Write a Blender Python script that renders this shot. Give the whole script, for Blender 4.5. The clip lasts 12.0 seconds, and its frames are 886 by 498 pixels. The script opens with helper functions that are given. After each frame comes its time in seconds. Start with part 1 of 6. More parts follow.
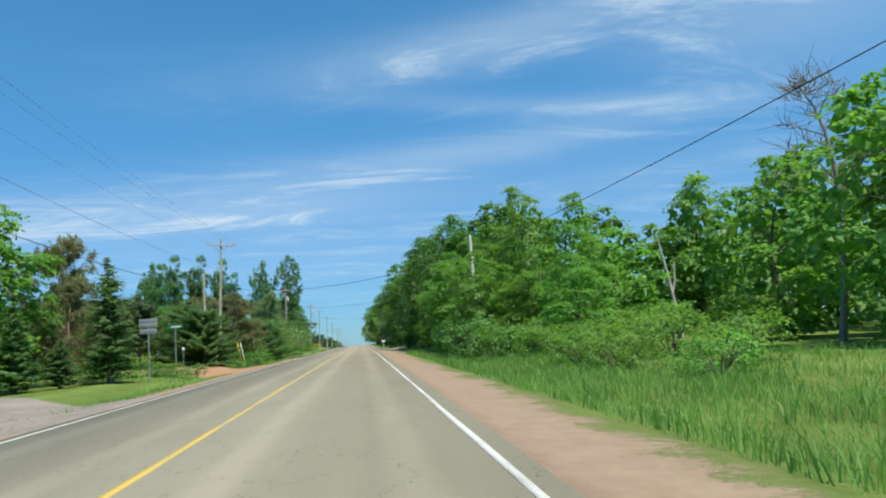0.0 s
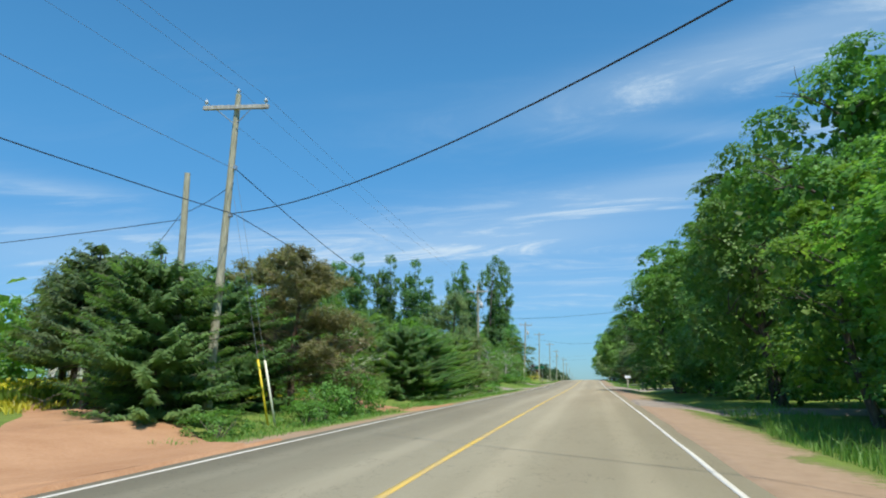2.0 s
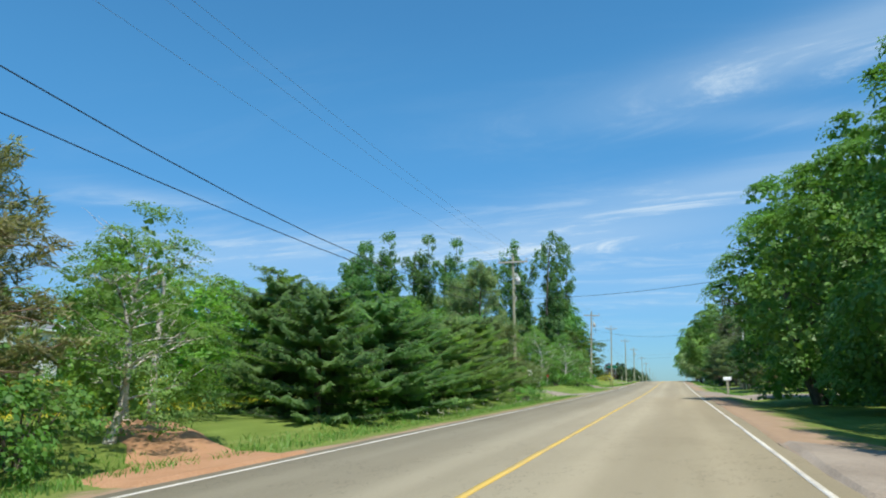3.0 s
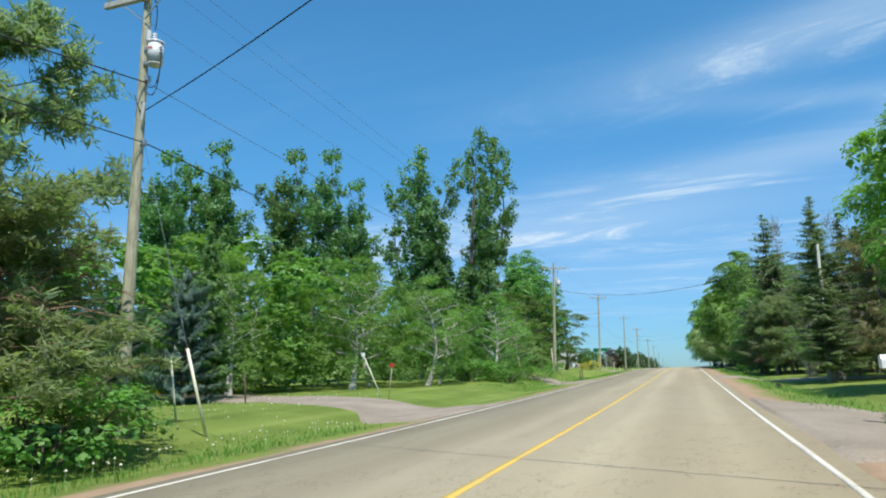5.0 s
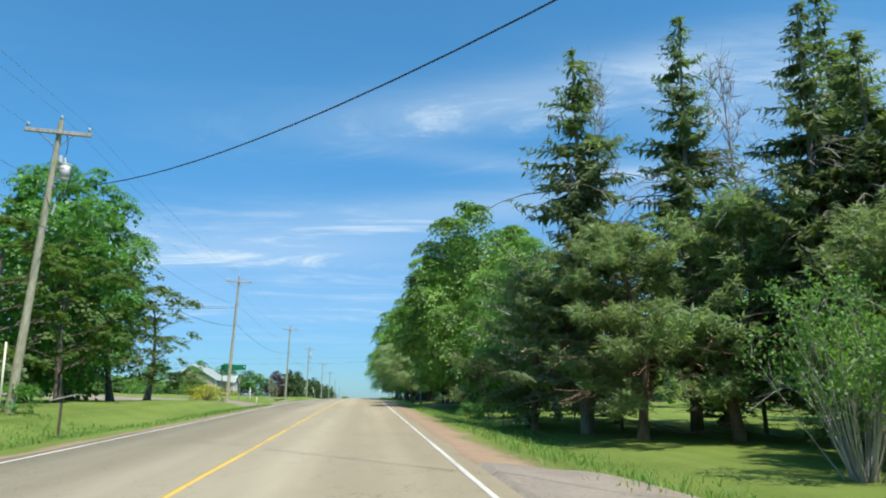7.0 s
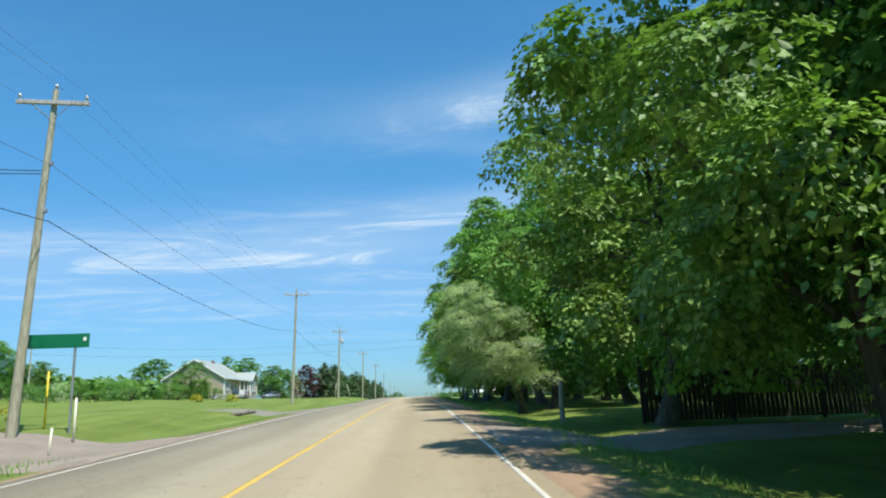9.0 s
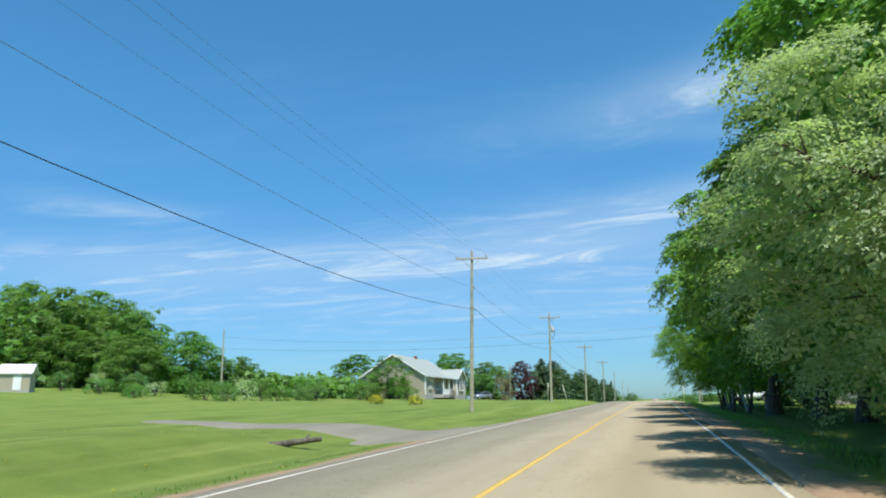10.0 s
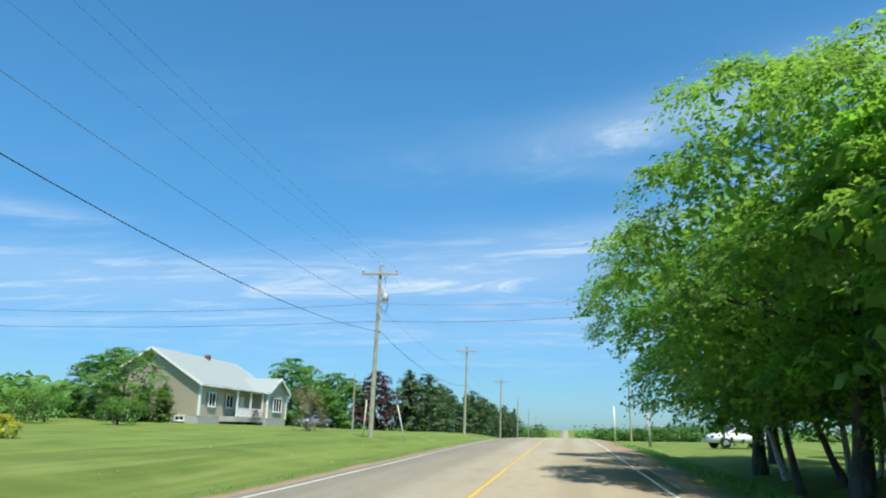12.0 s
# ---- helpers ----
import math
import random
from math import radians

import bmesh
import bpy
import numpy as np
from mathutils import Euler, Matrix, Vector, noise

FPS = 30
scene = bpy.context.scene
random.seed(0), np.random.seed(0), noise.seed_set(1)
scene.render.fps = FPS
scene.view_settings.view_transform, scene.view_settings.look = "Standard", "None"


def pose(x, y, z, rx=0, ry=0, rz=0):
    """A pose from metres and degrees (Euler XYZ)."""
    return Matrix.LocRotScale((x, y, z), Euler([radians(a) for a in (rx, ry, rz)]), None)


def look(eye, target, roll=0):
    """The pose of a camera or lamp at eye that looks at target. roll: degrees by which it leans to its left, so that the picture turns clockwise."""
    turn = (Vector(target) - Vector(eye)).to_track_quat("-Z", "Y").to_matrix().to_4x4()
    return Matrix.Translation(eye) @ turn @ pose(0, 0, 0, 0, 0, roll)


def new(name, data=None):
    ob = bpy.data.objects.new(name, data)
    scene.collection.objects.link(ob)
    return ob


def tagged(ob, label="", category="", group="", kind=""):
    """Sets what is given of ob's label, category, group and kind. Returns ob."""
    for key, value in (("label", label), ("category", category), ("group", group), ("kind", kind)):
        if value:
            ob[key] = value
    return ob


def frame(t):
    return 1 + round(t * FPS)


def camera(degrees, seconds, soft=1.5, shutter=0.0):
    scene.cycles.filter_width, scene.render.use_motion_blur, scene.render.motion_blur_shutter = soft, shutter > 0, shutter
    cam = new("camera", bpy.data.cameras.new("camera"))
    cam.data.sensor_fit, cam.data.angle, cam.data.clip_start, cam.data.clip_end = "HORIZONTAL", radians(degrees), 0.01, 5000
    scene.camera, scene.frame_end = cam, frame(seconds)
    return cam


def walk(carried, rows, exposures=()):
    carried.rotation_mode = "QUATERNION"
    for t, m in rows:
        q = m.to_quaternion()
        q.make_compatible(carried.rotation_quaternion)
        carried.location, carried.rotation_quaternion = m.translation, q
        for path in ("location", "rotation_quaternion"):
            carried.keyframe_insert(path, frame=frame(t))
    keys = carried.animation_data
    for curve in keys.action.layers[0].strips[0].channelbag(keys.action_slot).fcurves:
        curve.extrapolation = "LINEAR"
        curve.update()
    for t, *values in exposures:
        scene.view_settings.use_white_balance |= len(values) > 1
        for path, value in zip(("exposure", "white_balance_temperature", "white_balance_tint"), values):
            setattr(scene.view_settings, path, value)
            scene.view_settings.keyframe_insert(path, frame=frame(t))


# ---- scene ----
# ---- camera, its path, sky and sun ----
SLOPE = 0.021  # the road climbs steadily


cam = camera(65.36, 12.0, soft=2.0)
PATH = [
    (0, pose(2.314, 4.589, 1.322, 98.551, 0, -7.236) @ pose(0, 0, 0, 0, 0, -4.891)),
    (0.5, pose(2.371, 14.283, 1.644, 99.665, 0, -4.984) @ pose(0, 0, 0, 0, 0, -4.839)),
    (1, pose(2.337, 23.959, 1.940, 100.844, 0, -3.533) @ pose(0, 0, 0, 0, 0, -4.014)),
    (1.5, pose(2.245, 33.516, 2.156, 101.308, 0, 2.011) @ pose(0, 0, 0, 0, 0, -2.882)),
    (2, pose(2.122, 43.223, 2.417, 101.986, 0, 11.839) @ pose(0, 0, 0, 0, 0, -0.660)),
    (2.5, pose(2.118, 52.931, 2.703, 102.339, 0, 16.657) @ pose(0, 0, 0, 0, 0, -1.074)),
    (2.7, pose(2.109, 56.823, 2.793, 102.158, 0, 17.266) @ pose(0, 0, 0, 0, 0, -0.770)),
    (4.3, pose(2.118, 88.032, 3.591, 102.342, 0, 21.285) @ pose(0, 0, 0, 0, 0, -0.930)),
    (4.5, pose(2.129, 92.014, 3.654, 102.011, 0, 20.654) @ pose(0, 0, 0, 0, 0, -1.319)),
    (5, pose(2.176, 102.095, 3.824, 101.325, 0, 18.943) @ pose(0, 0, 0, 0, 0, -1.785)),
    (5.5, pose(2.214, 112.213, 4.105, 101.101, 0, 17.576) @ pose(0, 0, 0, 0, 0, -0.817)),
    (6, pose(2.180, 122.369, 4.331, 101.484, 0, 10.126) @ pose(0, 0, 0, 0, 0, 0.221)),
    (6.5, pose(2.123, 132.289, 4.558, 102.197, 0, -1.636) @ pose(0, 0, 0, 0, 0, 0.462)),
    (7, pose(2.093, 142.043, 4.874, 102.955, 0, -6.429) @ pose(0, 0, 0, 0, 0, -0.408)),
    (7.2, pose(2.091, 146.050, 4.991, 103.086, 0, -7.135) @ pose(0, 0, 0, 0, 0, -1.464)),
    (8.8, pose(2.177, 179.009, 6.026, 102.351, 0, -4.010) @ pose(0, 0, 0, 0, 0, -2.244)),
    (9, pose(2.208, 183.213, 6.135, 102.414, 0, -2.398) @ pose(0, 0, 0, 0, 0, -2.255)),
    (9.5, pose(2.173, 193.911, 6.442, 102.741, 0, 8.446) @ pose(0, 0, 0, 0, 0, -1.117)),
    (10, pose(2.140, 204.653, 6.745, 102.895, 0, 16.630) @ pose(0, 0, 0, 0, 0, -1.082)),
    (10.5, pose(1.940, 215.380, 6.930, 103.681, 0, 15.508) @ pose(0, 0, 0, 0, 0, -0.030)),
    (11, pose(1.858, 225.893, 7.092, 104.817, 0, 11.515) @ pose(0, 0, 0, 0, 0, -0.110)),
    (11.5, pose(1.784, 236.170, 7.316, 105.072, 0, 10.234) @ pose(0, 0, 0, 0, 0, 0.083)),
    (12, pose(1.619, 246.400, 7.483, 104.879, 0, 9.979) @ pose(0, 0, 0, 0, 0, 0.829)),
]
walk(cam, PATH, ((0, 0.2), (2.6, 0.24), (4.4, 0.32), (7.2, 0.36), (9.5, 0.36), (10.0, 0.3), (10.5, 0.29), (11.0, 0.34), (12, 0.36)))

SUN_EL, SUN_AZ = radians(62), radians(150)  # azimuth clockwise from the road's direction
sun_data = bpy.data.lights.new("sun", "SUN")
sun_data.energy, sun_data.angle, sun_data.color = 4.6, radians(0.55), (1.0, 0.95, 0.86)
sun = new("sun", sun_data)
sun.matrix_world = look(
    (math.sin(SUN_AZ) * math.cos(SUN_EL) * 50, math.cos(SUN_AZ) * math.cos(SUN_EL) * 50, math.sin(SUN_EL) * 50), (0, 0, 0))
scene.view_settings.exposure = 0.3


class Nodes:
    """A short way to write node trees."""

    def __init__(self, tree):
        self.tree = tree
        tree.nodes.clear()

    def add(self, kind, inputs=(), **settings):
        node = self.tree.nodes.new("ShaderNode" + kind)
        if "operation" in settings:
            node.operation, node.use_clamp = settings["operation"], settings["use_clamp"]
        if "interpolation_type" in settings:
            node.interpolation_type = settings["interpolation_type"]
        if "blend_type" in settings:
            node.data_type, node.blend_type = settings["data_type"], settings["blend_type"]
        if "sky_type" in settings:
            node.sky_type = settings["sky_type"]
        for key, value in dict(inputs).items():
            if isinstance(value, bpy.types.NodeSocket):
                self.tree.links.new(value, node.inputs[key])
            else:
                node.inputs[key].default_value = value
        return node

    def math(self, op, a, b=0.0, c=0.0, clamp=False):
        return self.add("Math", {0: a, 1: b, 2: c}, operation=op, use_clamp=clamp).outputs[0]

    def ramp(self, value, low, high, to_low=0.0, to_high=1.0, smooth=True):
        kind = "SMOOTHSTEP" if smooth else "LINEAR"
        return self.add("MapRange", {0: value, 1: low, 2: high, 3: to_low, 4: to_high}, interpolation_type=kind).outputs[0]

    def mix(self, factor, a, b, how="MIX"):
        node = self.add("Mix", {0: factor}, data_type="RGBA", blend_type=how)
        for index, value in ((6, a), (7, b)):
            if isinstance(value, bpy.types.NodeSocket):
                self.tree.links.new(value, node.inputs[index])
            else:
                node.inputs[index].default_value = (*value, 1.0)
        return node.outputs[2]

    def noise(self, vector, scale, detail=4.0, rough=0.55, distortion=0.0):
        return self.add("TexNoise", {"Vector": vector, "Scale": scale, "Detail": detail, "Roughness": rough, "Distortion": distortion}).outputs["Fac"]

    def stretch(self, vector, scale, rotation=(0, 0, 0)):
        return self.add("Mapping", {"Vector": vector, "Scale": scale, "Rotation": rotation}).outputs[0]


def make_world():
    world = bpy.data.worlds.new("sky")
    scene.world = world
    world.use_nodes = True
    n = Nodes(world.node_tree)
    sky = n.add("TexSky", sky_type="NISHITA")
    sky.sun_disc, sky.sun_elevation, sky.sun_rotation = False, SUN_EL, SUN_AZ
    sky.altitude, sky.air_density, sky.dust_density, sky.ozone_density = 0, 1.0, 0.5, 2.0
    way = n.add("TexCoord").outputs["Generated"]
    part_ = n.add("SeparateXYZ", {0: way})
    x, y, z = part_.outputs
    # high ice cloud: a flat layer seen at a slant, thin streaks drawn out along the wind
    up = n.math("ADD", n.math("MAXIMUM", z, 0.0), 0.06)
    plane = n.add("CombineXYZ", {0: n.math("DIVIDE", x, up), 1: n.math("DIVIDE", y, up), 2: 0.0}).outputs[0]
    long_ = n.stretch(plane, (0.55, 1.5, 1.0), (0, 0, radians(-10)))
    veil = n.noise(n.stretch(plane, (0.16, 0.42, 1.0), (0, 0, radians(-12))), 1.0, 3.0, 0.5, 0.4)
    thread = n.noise(long_, 1.5, 8.0, 0.66, 1.1)
    fine = n.noise(n.stretch(plane, (1.2, 3.4, 1.0), (0, 0, radians(-24))), 2.2, 8.0, 0.7, 0.8)
    wisp = n.math("MULTIPLY", n.ramp(thread, 0.42, 0.78), n.ramp(fine, 0.28, 0.72, 0.45, 1.0))
    azimuth = n.math("MULTIPLY", n.math("ARCTAN2", x, y), 57.2958)
    height = n.math("MULTIPLY", n.math("ARCSINE", z), 57.2958)

    def streak(az, el, lean, length, width, strength):
        """One bank of cirrus: degrees of azimuth and height, its lean, half length and half width."""
        da = n.math("SUBTRACT", azimuth, az)
        de = n.math("SUBTRACT", n.math("SUBTRACT", height, el), n.math("MULTIPLY", da, lean))
        a = n.math("DIVIDE", da, length)
        wavy = n.math("ADD", de, n.ramp(thread, 0.2, 0.8, -1.0, 1.0, False))
        b = n.math("DIVIDE", wavy, width)
        far = n.math("ADD", n.math("MULTIPLY", a, a), n.math("MULTIPLY", b, b))
        return n.math("MULTIPLY", n.math("POWER", 2.718, n.math("MULTIPLY", far, -1.0)), strength)

    banks = None
    for bank in ((13, 24.8, 0.10, 17, 2.1, 1.35), (36, 22.0, -0.1, 12, 3.5, 1.1), (18, 19.0, -0.12, 16, 0.9, 0.8), (9, 16.0, 0.05, 19, 1.5, 1.3),
                 (-8, 12.6, 0.02, 16, 1.7, 1.3), (-38, 11.0, 0.03, 15, 2.2, 0.8), (-43, 15.2, 0.0, 7, 0.8, 0.55), (25, 12.5, 0.02, 14, 2.0, 0.5), (-18, 9.3, 0.0, 45, 2.8, 0.5), (20, 7.5, 0.0, 40, 2.0, 0.35)):
        one = streak(*bank)
        banks = one if banks is None else n.math("ADD", banks, one)
    cover = n.math("MULTIPLY", banks, n.ramp(wisp, 0.0, 0.55, 0.35, 1.0))
    cover = n.math("ADD", cover, n.math("MULTIPLY", n.math("MULTIPLY", wisp, n.ramp(veil, 0.45, 0.75)), 0.35))
    cover = n.math("MULTIPLY", cover, 0.66, clamp=True)
    cover = n.math("MULTIPLY", cover, n.ramp(z, 0.0, 0.09))
    tint = n.mix(n.ramp(z, 0.0, 0.46), (0.37, 0.63, 0.88), (0.43, 1.02, 1.22))
    blue = n.mix(1.0, sky.outputs[0], tint, "MULTIPLY")
    colour = n.mix(cover, blue, (4.7, 5.7, 6.5))
    back = n.add("Background", {"Color": colour, "Strength": 0.122})
    n.tree.links.new(back.outputs[0], n.add("OutputWorld").inputs[0])


make_world()

# ---- materials ----
def material(name):
    mat = bpy.data.materials.new(name)
    mat.use_nodes = True
    return mat, Nodes(mat.node_tree)


def finish(n, colour, rough=0.8, bump=None, bump_by=0.3, distance=0.02, metal=0.0, specular=0.5):
    shader = n.add("BsdfPrincipled", {"Roughness": rough, "Metallic": metal, "Specular IOR Level": specular})
    if isinstance(colour, bpy.types.NodeSocket):
        n.tree.links.new(colour, shader.inputs["Base Color"])
    else:
        shader.inputs["Base Color"].default_value = (*colour, 1)
    if bump is not None:
        b = n.add("Bump", {"Height": bump, "Strength": bump_by, "Distance": distance})
        n.tree.links.new(b.outputs[0], shader.inputs["Normal"])
    n.tree.links.new(shader.outputs[0], n.add("OutputMaterial").inputs[0])
    return shader


def place(n):
    return n.add("NewGeometry").outputs["Position"]


def plain(name, colour, rough=0.6, metal=0.0, spread=0.12, scale=6.0, bump_by=0.15):
    """A painted, worn or weathered surface of one colour, uneven at two scales."""
    mat, n = material(name)
    at = n.add("TexCoord").outputs["Object"]
    wide, small = n.noise(at, scale, 5.0), n.noise(at, scale * 11, 3.0)
    dark = tuple(c * (1 - spread * 1.6) for c in colour)
    light = tuple(min(1, c * (1 + spread)) for c in colour)
    col = n.mix(n.math("ADD", n.math("MULTIPLY", wide, 0.7), n.math("MULTIPLY", small, 0.3)), dark, light)
    finish(n, col, n.ramp(wide, 0.3, 0.7, rough - 0.08, rough + 0.08), small, bump_by, 0.004, metal)
    return mat


def leafy(name, deep, bright, tint=(0.5, 0.5, 0.5), glow_by=0.3, wide=0.9):
    """Leaves: each differs a little, each plant differs a little, and light shines through them."""
    mat, n = material(name)
    geo = n.add("NewGeometry")
    each, whole = geo.outputs["Random Per Island"], n.add("ObjectInfo").outputs["Random"]
    patch = n.noise(geo.outputs["Position"], wide, 3.0)
    f = n.math("ADD", n.math("MULTIPLY", each, 0.32), n.math("MULTIPLY", n.ramp(patch, 0.3, 0.7), 0.68))
    col = n.mix(f, deep, bright)
    col = n.mix(n.math("MULTIPLY", n.ramp(each, 0.86, 1.0), 0.5), col, tint)
    col = n.mix(1.0, col, (0.83, 1.0, 1.0), "MULTIPLY")
    hue = n.add("HueSaturation", {"Hue": n.ramp(whole, 0, 1, 0.488, 0.512, False), "Saturation": 0.95, "Value": n.ramp(whole, 0, 1, 0.96, 1.2, False), "Color": col}).outputs[0]
    shader = n.add("BsdfPrincipled", {"Base Color": hue, "Roughness": 0.5, "Specular IOR Level": 0.4})
    glow = n.add("BsdfTranslucent", {"Color": n.mix(1.0, hue, (1.35, 1.5, 0.75), "MULTIPLY")})
    both = n.add("MixShader", {0: glow_by, 1: shader.outputs[0], 2: glow.outputs[0]})
    n.tree.links.new(both.outputs[0], n.add("OutputMaterial").inputs[0])
    return mat


def bark(name, deep, light, scale=9.0, patches=None):
    mat, n = material(name)
    at = n.add("TexCoord").outputs["Object"]
    grain = n.noise(n.stretch(at, (1, 1, 0.18)), scale, 6.0, 0.65)
    col = n.mix(n.ramp(grain, 0.3, 0.7), deep, light)
    if patches:
        col = n.mix(n.ramp(n.noise(n.stretch(at, (1, 1, 2.5)), 4.0, 4.0), 0.56, 0.62), col, patches)
    finish(n, col, 0.9, grain, 0.7, 0.03)
    return mat


def make_asphalt(name, deep, light, track=True):
    mat, n = material(name)
    at = place(n)
    grit = n.add("TexVoronoi", {"Vector": at, "Scale": 95.0}).outputs["Distance"]
    small = n.noise(at, 30.0, 5.0, 0.7)
    wide = n.noise(n.stretch(at, (0.6, 0.07, 1.0)), 1.0, 5.0, 0.6)
    blot = n.noise(at, 0.32, 4.0)
    f = n.math("ADD", n.math("MULTIPLY", wide, 0.55), n.math("MULTIPLY", small, 0.45))
    col = n.mix(n.ramp(f, 0.3, 0.7), deep, light)
    col = n.mix(n.math("MULTIPLY", n.ramp(blot, 0.5, 0.75), 0.22), col, tuple(c * 0.78 for c in deep))
    if track:
        # an older, greyer course at the start, a paler one further on
        along = n.add("SeparateXYZ", {0: at}).outputs[1]
        col = n.mix(n.ramp(along, 45.0, 95.0, 0.85, 0.0), col, (0.77, 0.8, 0.79), "MULTIPLY")
        col = n.mix(n.ramp(along, 150.0, 215.0, 0.0, 1.0), col, (1.12, 1.11, 1.1), "MULTIPLY")
        # four wheel tracks, polished a little paler, an oily strip between them
        x = n.math("ABSOLUTE", n.add("SeparateXYZ", {0: at}).outputs[0])
        for centre, width, tone, much in ((1.75, 0.45, tuple(c * 0.8 for c in deep), 0.3), (0.95, 0.35, tuple(min(1, c * 1.12) for c in light), 0.35), (2.65, 0.35, tuple(min(1, c * 1.12) for c in light), 0.35)):
            d = n.math("DIVIDE", n.math("ABSOLUTE", n.math("SUBTRACT", x, centre)), width)
            col = n.mix(n.math("MULTIPLY", n.ramp(d, 0.2, 1.0, 1.0, 0.0), n.math("MULTIPLY", wide, much * 1.6)), col, tone)
        # sealed cracks that wander along and across
        warp = n.math("MULTIPLY", n.noise(n.stretch(at, (0.4, 0.25, 1)), 1.0, 6.0, 0.7), 1.0)
        crack = n.math("ABSOLUTE", n.math("SUBTRACT", warp, 0.5))
        col = n.mix(n.ramp(crack, 0.0, 0.0035, 0.55, 0.0), col, tuple(c * 0.35 for c in deep))
    finish(n, col, 0.88, n.math("ADD", grit, small), 0.35, 0.006, specular=0.15)
    return mat


def make_paint(name, colour, ground):
    mat, n = material(name)
    at = place(n)
    worn = n.math("ADD", n.math("MULTIPLY", n.noise(n.stretch(at, (3, 0.6, 1)), 1.0, 6.0, 0.7), 0.6), n.math("MULTIPLY", n.noise(at, 40.0, 4.0, 0.7), 0.4))
    col = n.mix(n.ramp(worn, 0.47, 0.64), colour, tuple((a + 2 * b) / 3 for a, b in zip(colour, ground)))
    finish(n, col, 0.7, n.noise(at, 60.0, 3.0), 0.2, 0.004)
    return mat


def make_dirt(name, deep, light, stones=(0.42, 0.36, 0.3)):
    mat, n = material(name)
    at = place(n)
    wide, small = n.noise(at, 0.55, 5.0, 0.6), n.noise(at, 16.0, 5.0, 0.7)
    col = n.mix(n.ramp(n.math("ADD", n.math("MULTIPLY", wide, 0.5), n.math("MULTIPLY", small, 0.5)), 0.32, 0.68), deep, light)
    pebble = n.add("TexVoronoi", {"Vector": at, "Scale": 28.0})
    col = n.mix(n.ramp(pebble.outputs["Distance"], 0.1, 0.3, 0.22, 0.0), col, stones)
    finish(n, col, 0.95, n.math("ADD", small, pebble.outputs["Distance"]), 0.5, 0.02, specular=0.2)
    return mat


def make_ground():
    """Mown and rough grass, with bare red soil where the road's shoulders are."""
    mat, n = material("grass_and_soil")
    at = place(n)
    x, y, z = n.add("SeparateXYZ", {0: at}).outputs
    wide, mid = n.noise(at, 0.06, 4.0), n.noise(at, 0.5, 5.0, 0.6)
    blade = n.noise(n.stretch(at, (1, 0.5, 1)), 34.0, 5.0, 0.75)
    mown = n.noise(n.stretch(at, (0.9, 0.05, 1)), 1.0, 3.0)
    f = n.math("ADD", n.math("ADD", n.math("MULTIPLY", mid, 0.35), n.math("MULTIPLY", blade, 0.27)), n.math("MULTIPLY", mown, 0.38))
    grass = n.mix(n.ramp(f, 0.33, 0.67), (0.1, 0.152, 0.026), (0.21, 0.282, 0.06))
    grass = n.mix(n.math("MULTIPLY", n.ramp(wide, 0.45, 0.7), 0.45), grass, (0.17, 0.22, 0.045))
    dry = n.ramp(n.noise(at, 1.3, 5.0, 0.7), 0.58, 0.75)
    grass = n.mix(n.math("MULTIPLY", dry, 0.35), grass, (0.2, 0.19, 0.07))
    straw = n.ramp(n.noise(n.stretch(at, (1.5, 0.09, 1), (0, 0, radians(9))), 1.0, 4.0, 0.6), 0.52, 0.74)
    grass = n.mix(n.math("MULTIPLY", straw, n.ramp(blade, 0.35, 0.65, 0.3, 0.65)), grass, (0.29, 0.32, 0.1))
    right = n.ramp(n.math("ADD", y, n.math("MULTIPLY", mid, 30.0)), 85.0, 150.0, 5.2, 4.6, False)
    left = n.ramp(y, 56.0, 72.0, 5.3, 4.45, False)
    ragged = n.math("ADD", n.math("MULTIPLY", n.math("SUBTRACT", mid, 0.5), 2.2), n.math("MULTIPLY", n.math("SUBTRACT", n.noise(at, 5.0, 5.0, 0.7), 0.5), 1.6))
    over_r = n.math("SUBTRACT", n.math("ADD", x, ragged), right)
    over_l = n.math("SUBTRACT", n.math("ADD", n.math("MULTIPLY", x, -1.0), ragged), left)
    bare = n.ramp(n.math("MAXIMUM", over_r, over_l), -0.35, 0.45, 1.0, 0.0)
    soil_n = n.noise(at, 2.6, 8.0, 0.72)
    soil = n.mix(n.ramp(soil_n, 0.3, 0.7), (0.3, 0.205, 0.13), (0.365, 0.255, 0.168))
    # a field in yellow flower behind the trees
    field = n.math("MULTIPLY", n.ramp(n.math("ADD", x, n.math("MULTIPLY", mid, 3.0)), -17.5, -14.5, 1.0, 0.0), n.math("MULTIPLY", n.ramp(y, 66.0, 69.0), n.ramp(y, 106.0, 112.0, 1.0, 0.0)))
    grass = n.mix(n.math("MULTIPLY", field, n.ramp(blade, 0.3, 0.55, 0.55, 0.95)), grass, (0.5, 0.44, 0.02))
    col = n.mix(bare, grass, soil)
    height = n.math("MULTIPLY", n.math("ADD", blade, n.math("MULTIPLY", mid, 0.6)), n.ramp(bare, 0.0, 1.0, 1.0, 0.12))
    finish(n, col, 0.92, height, 0.8, 0.05, specular=0.15)
    return mat


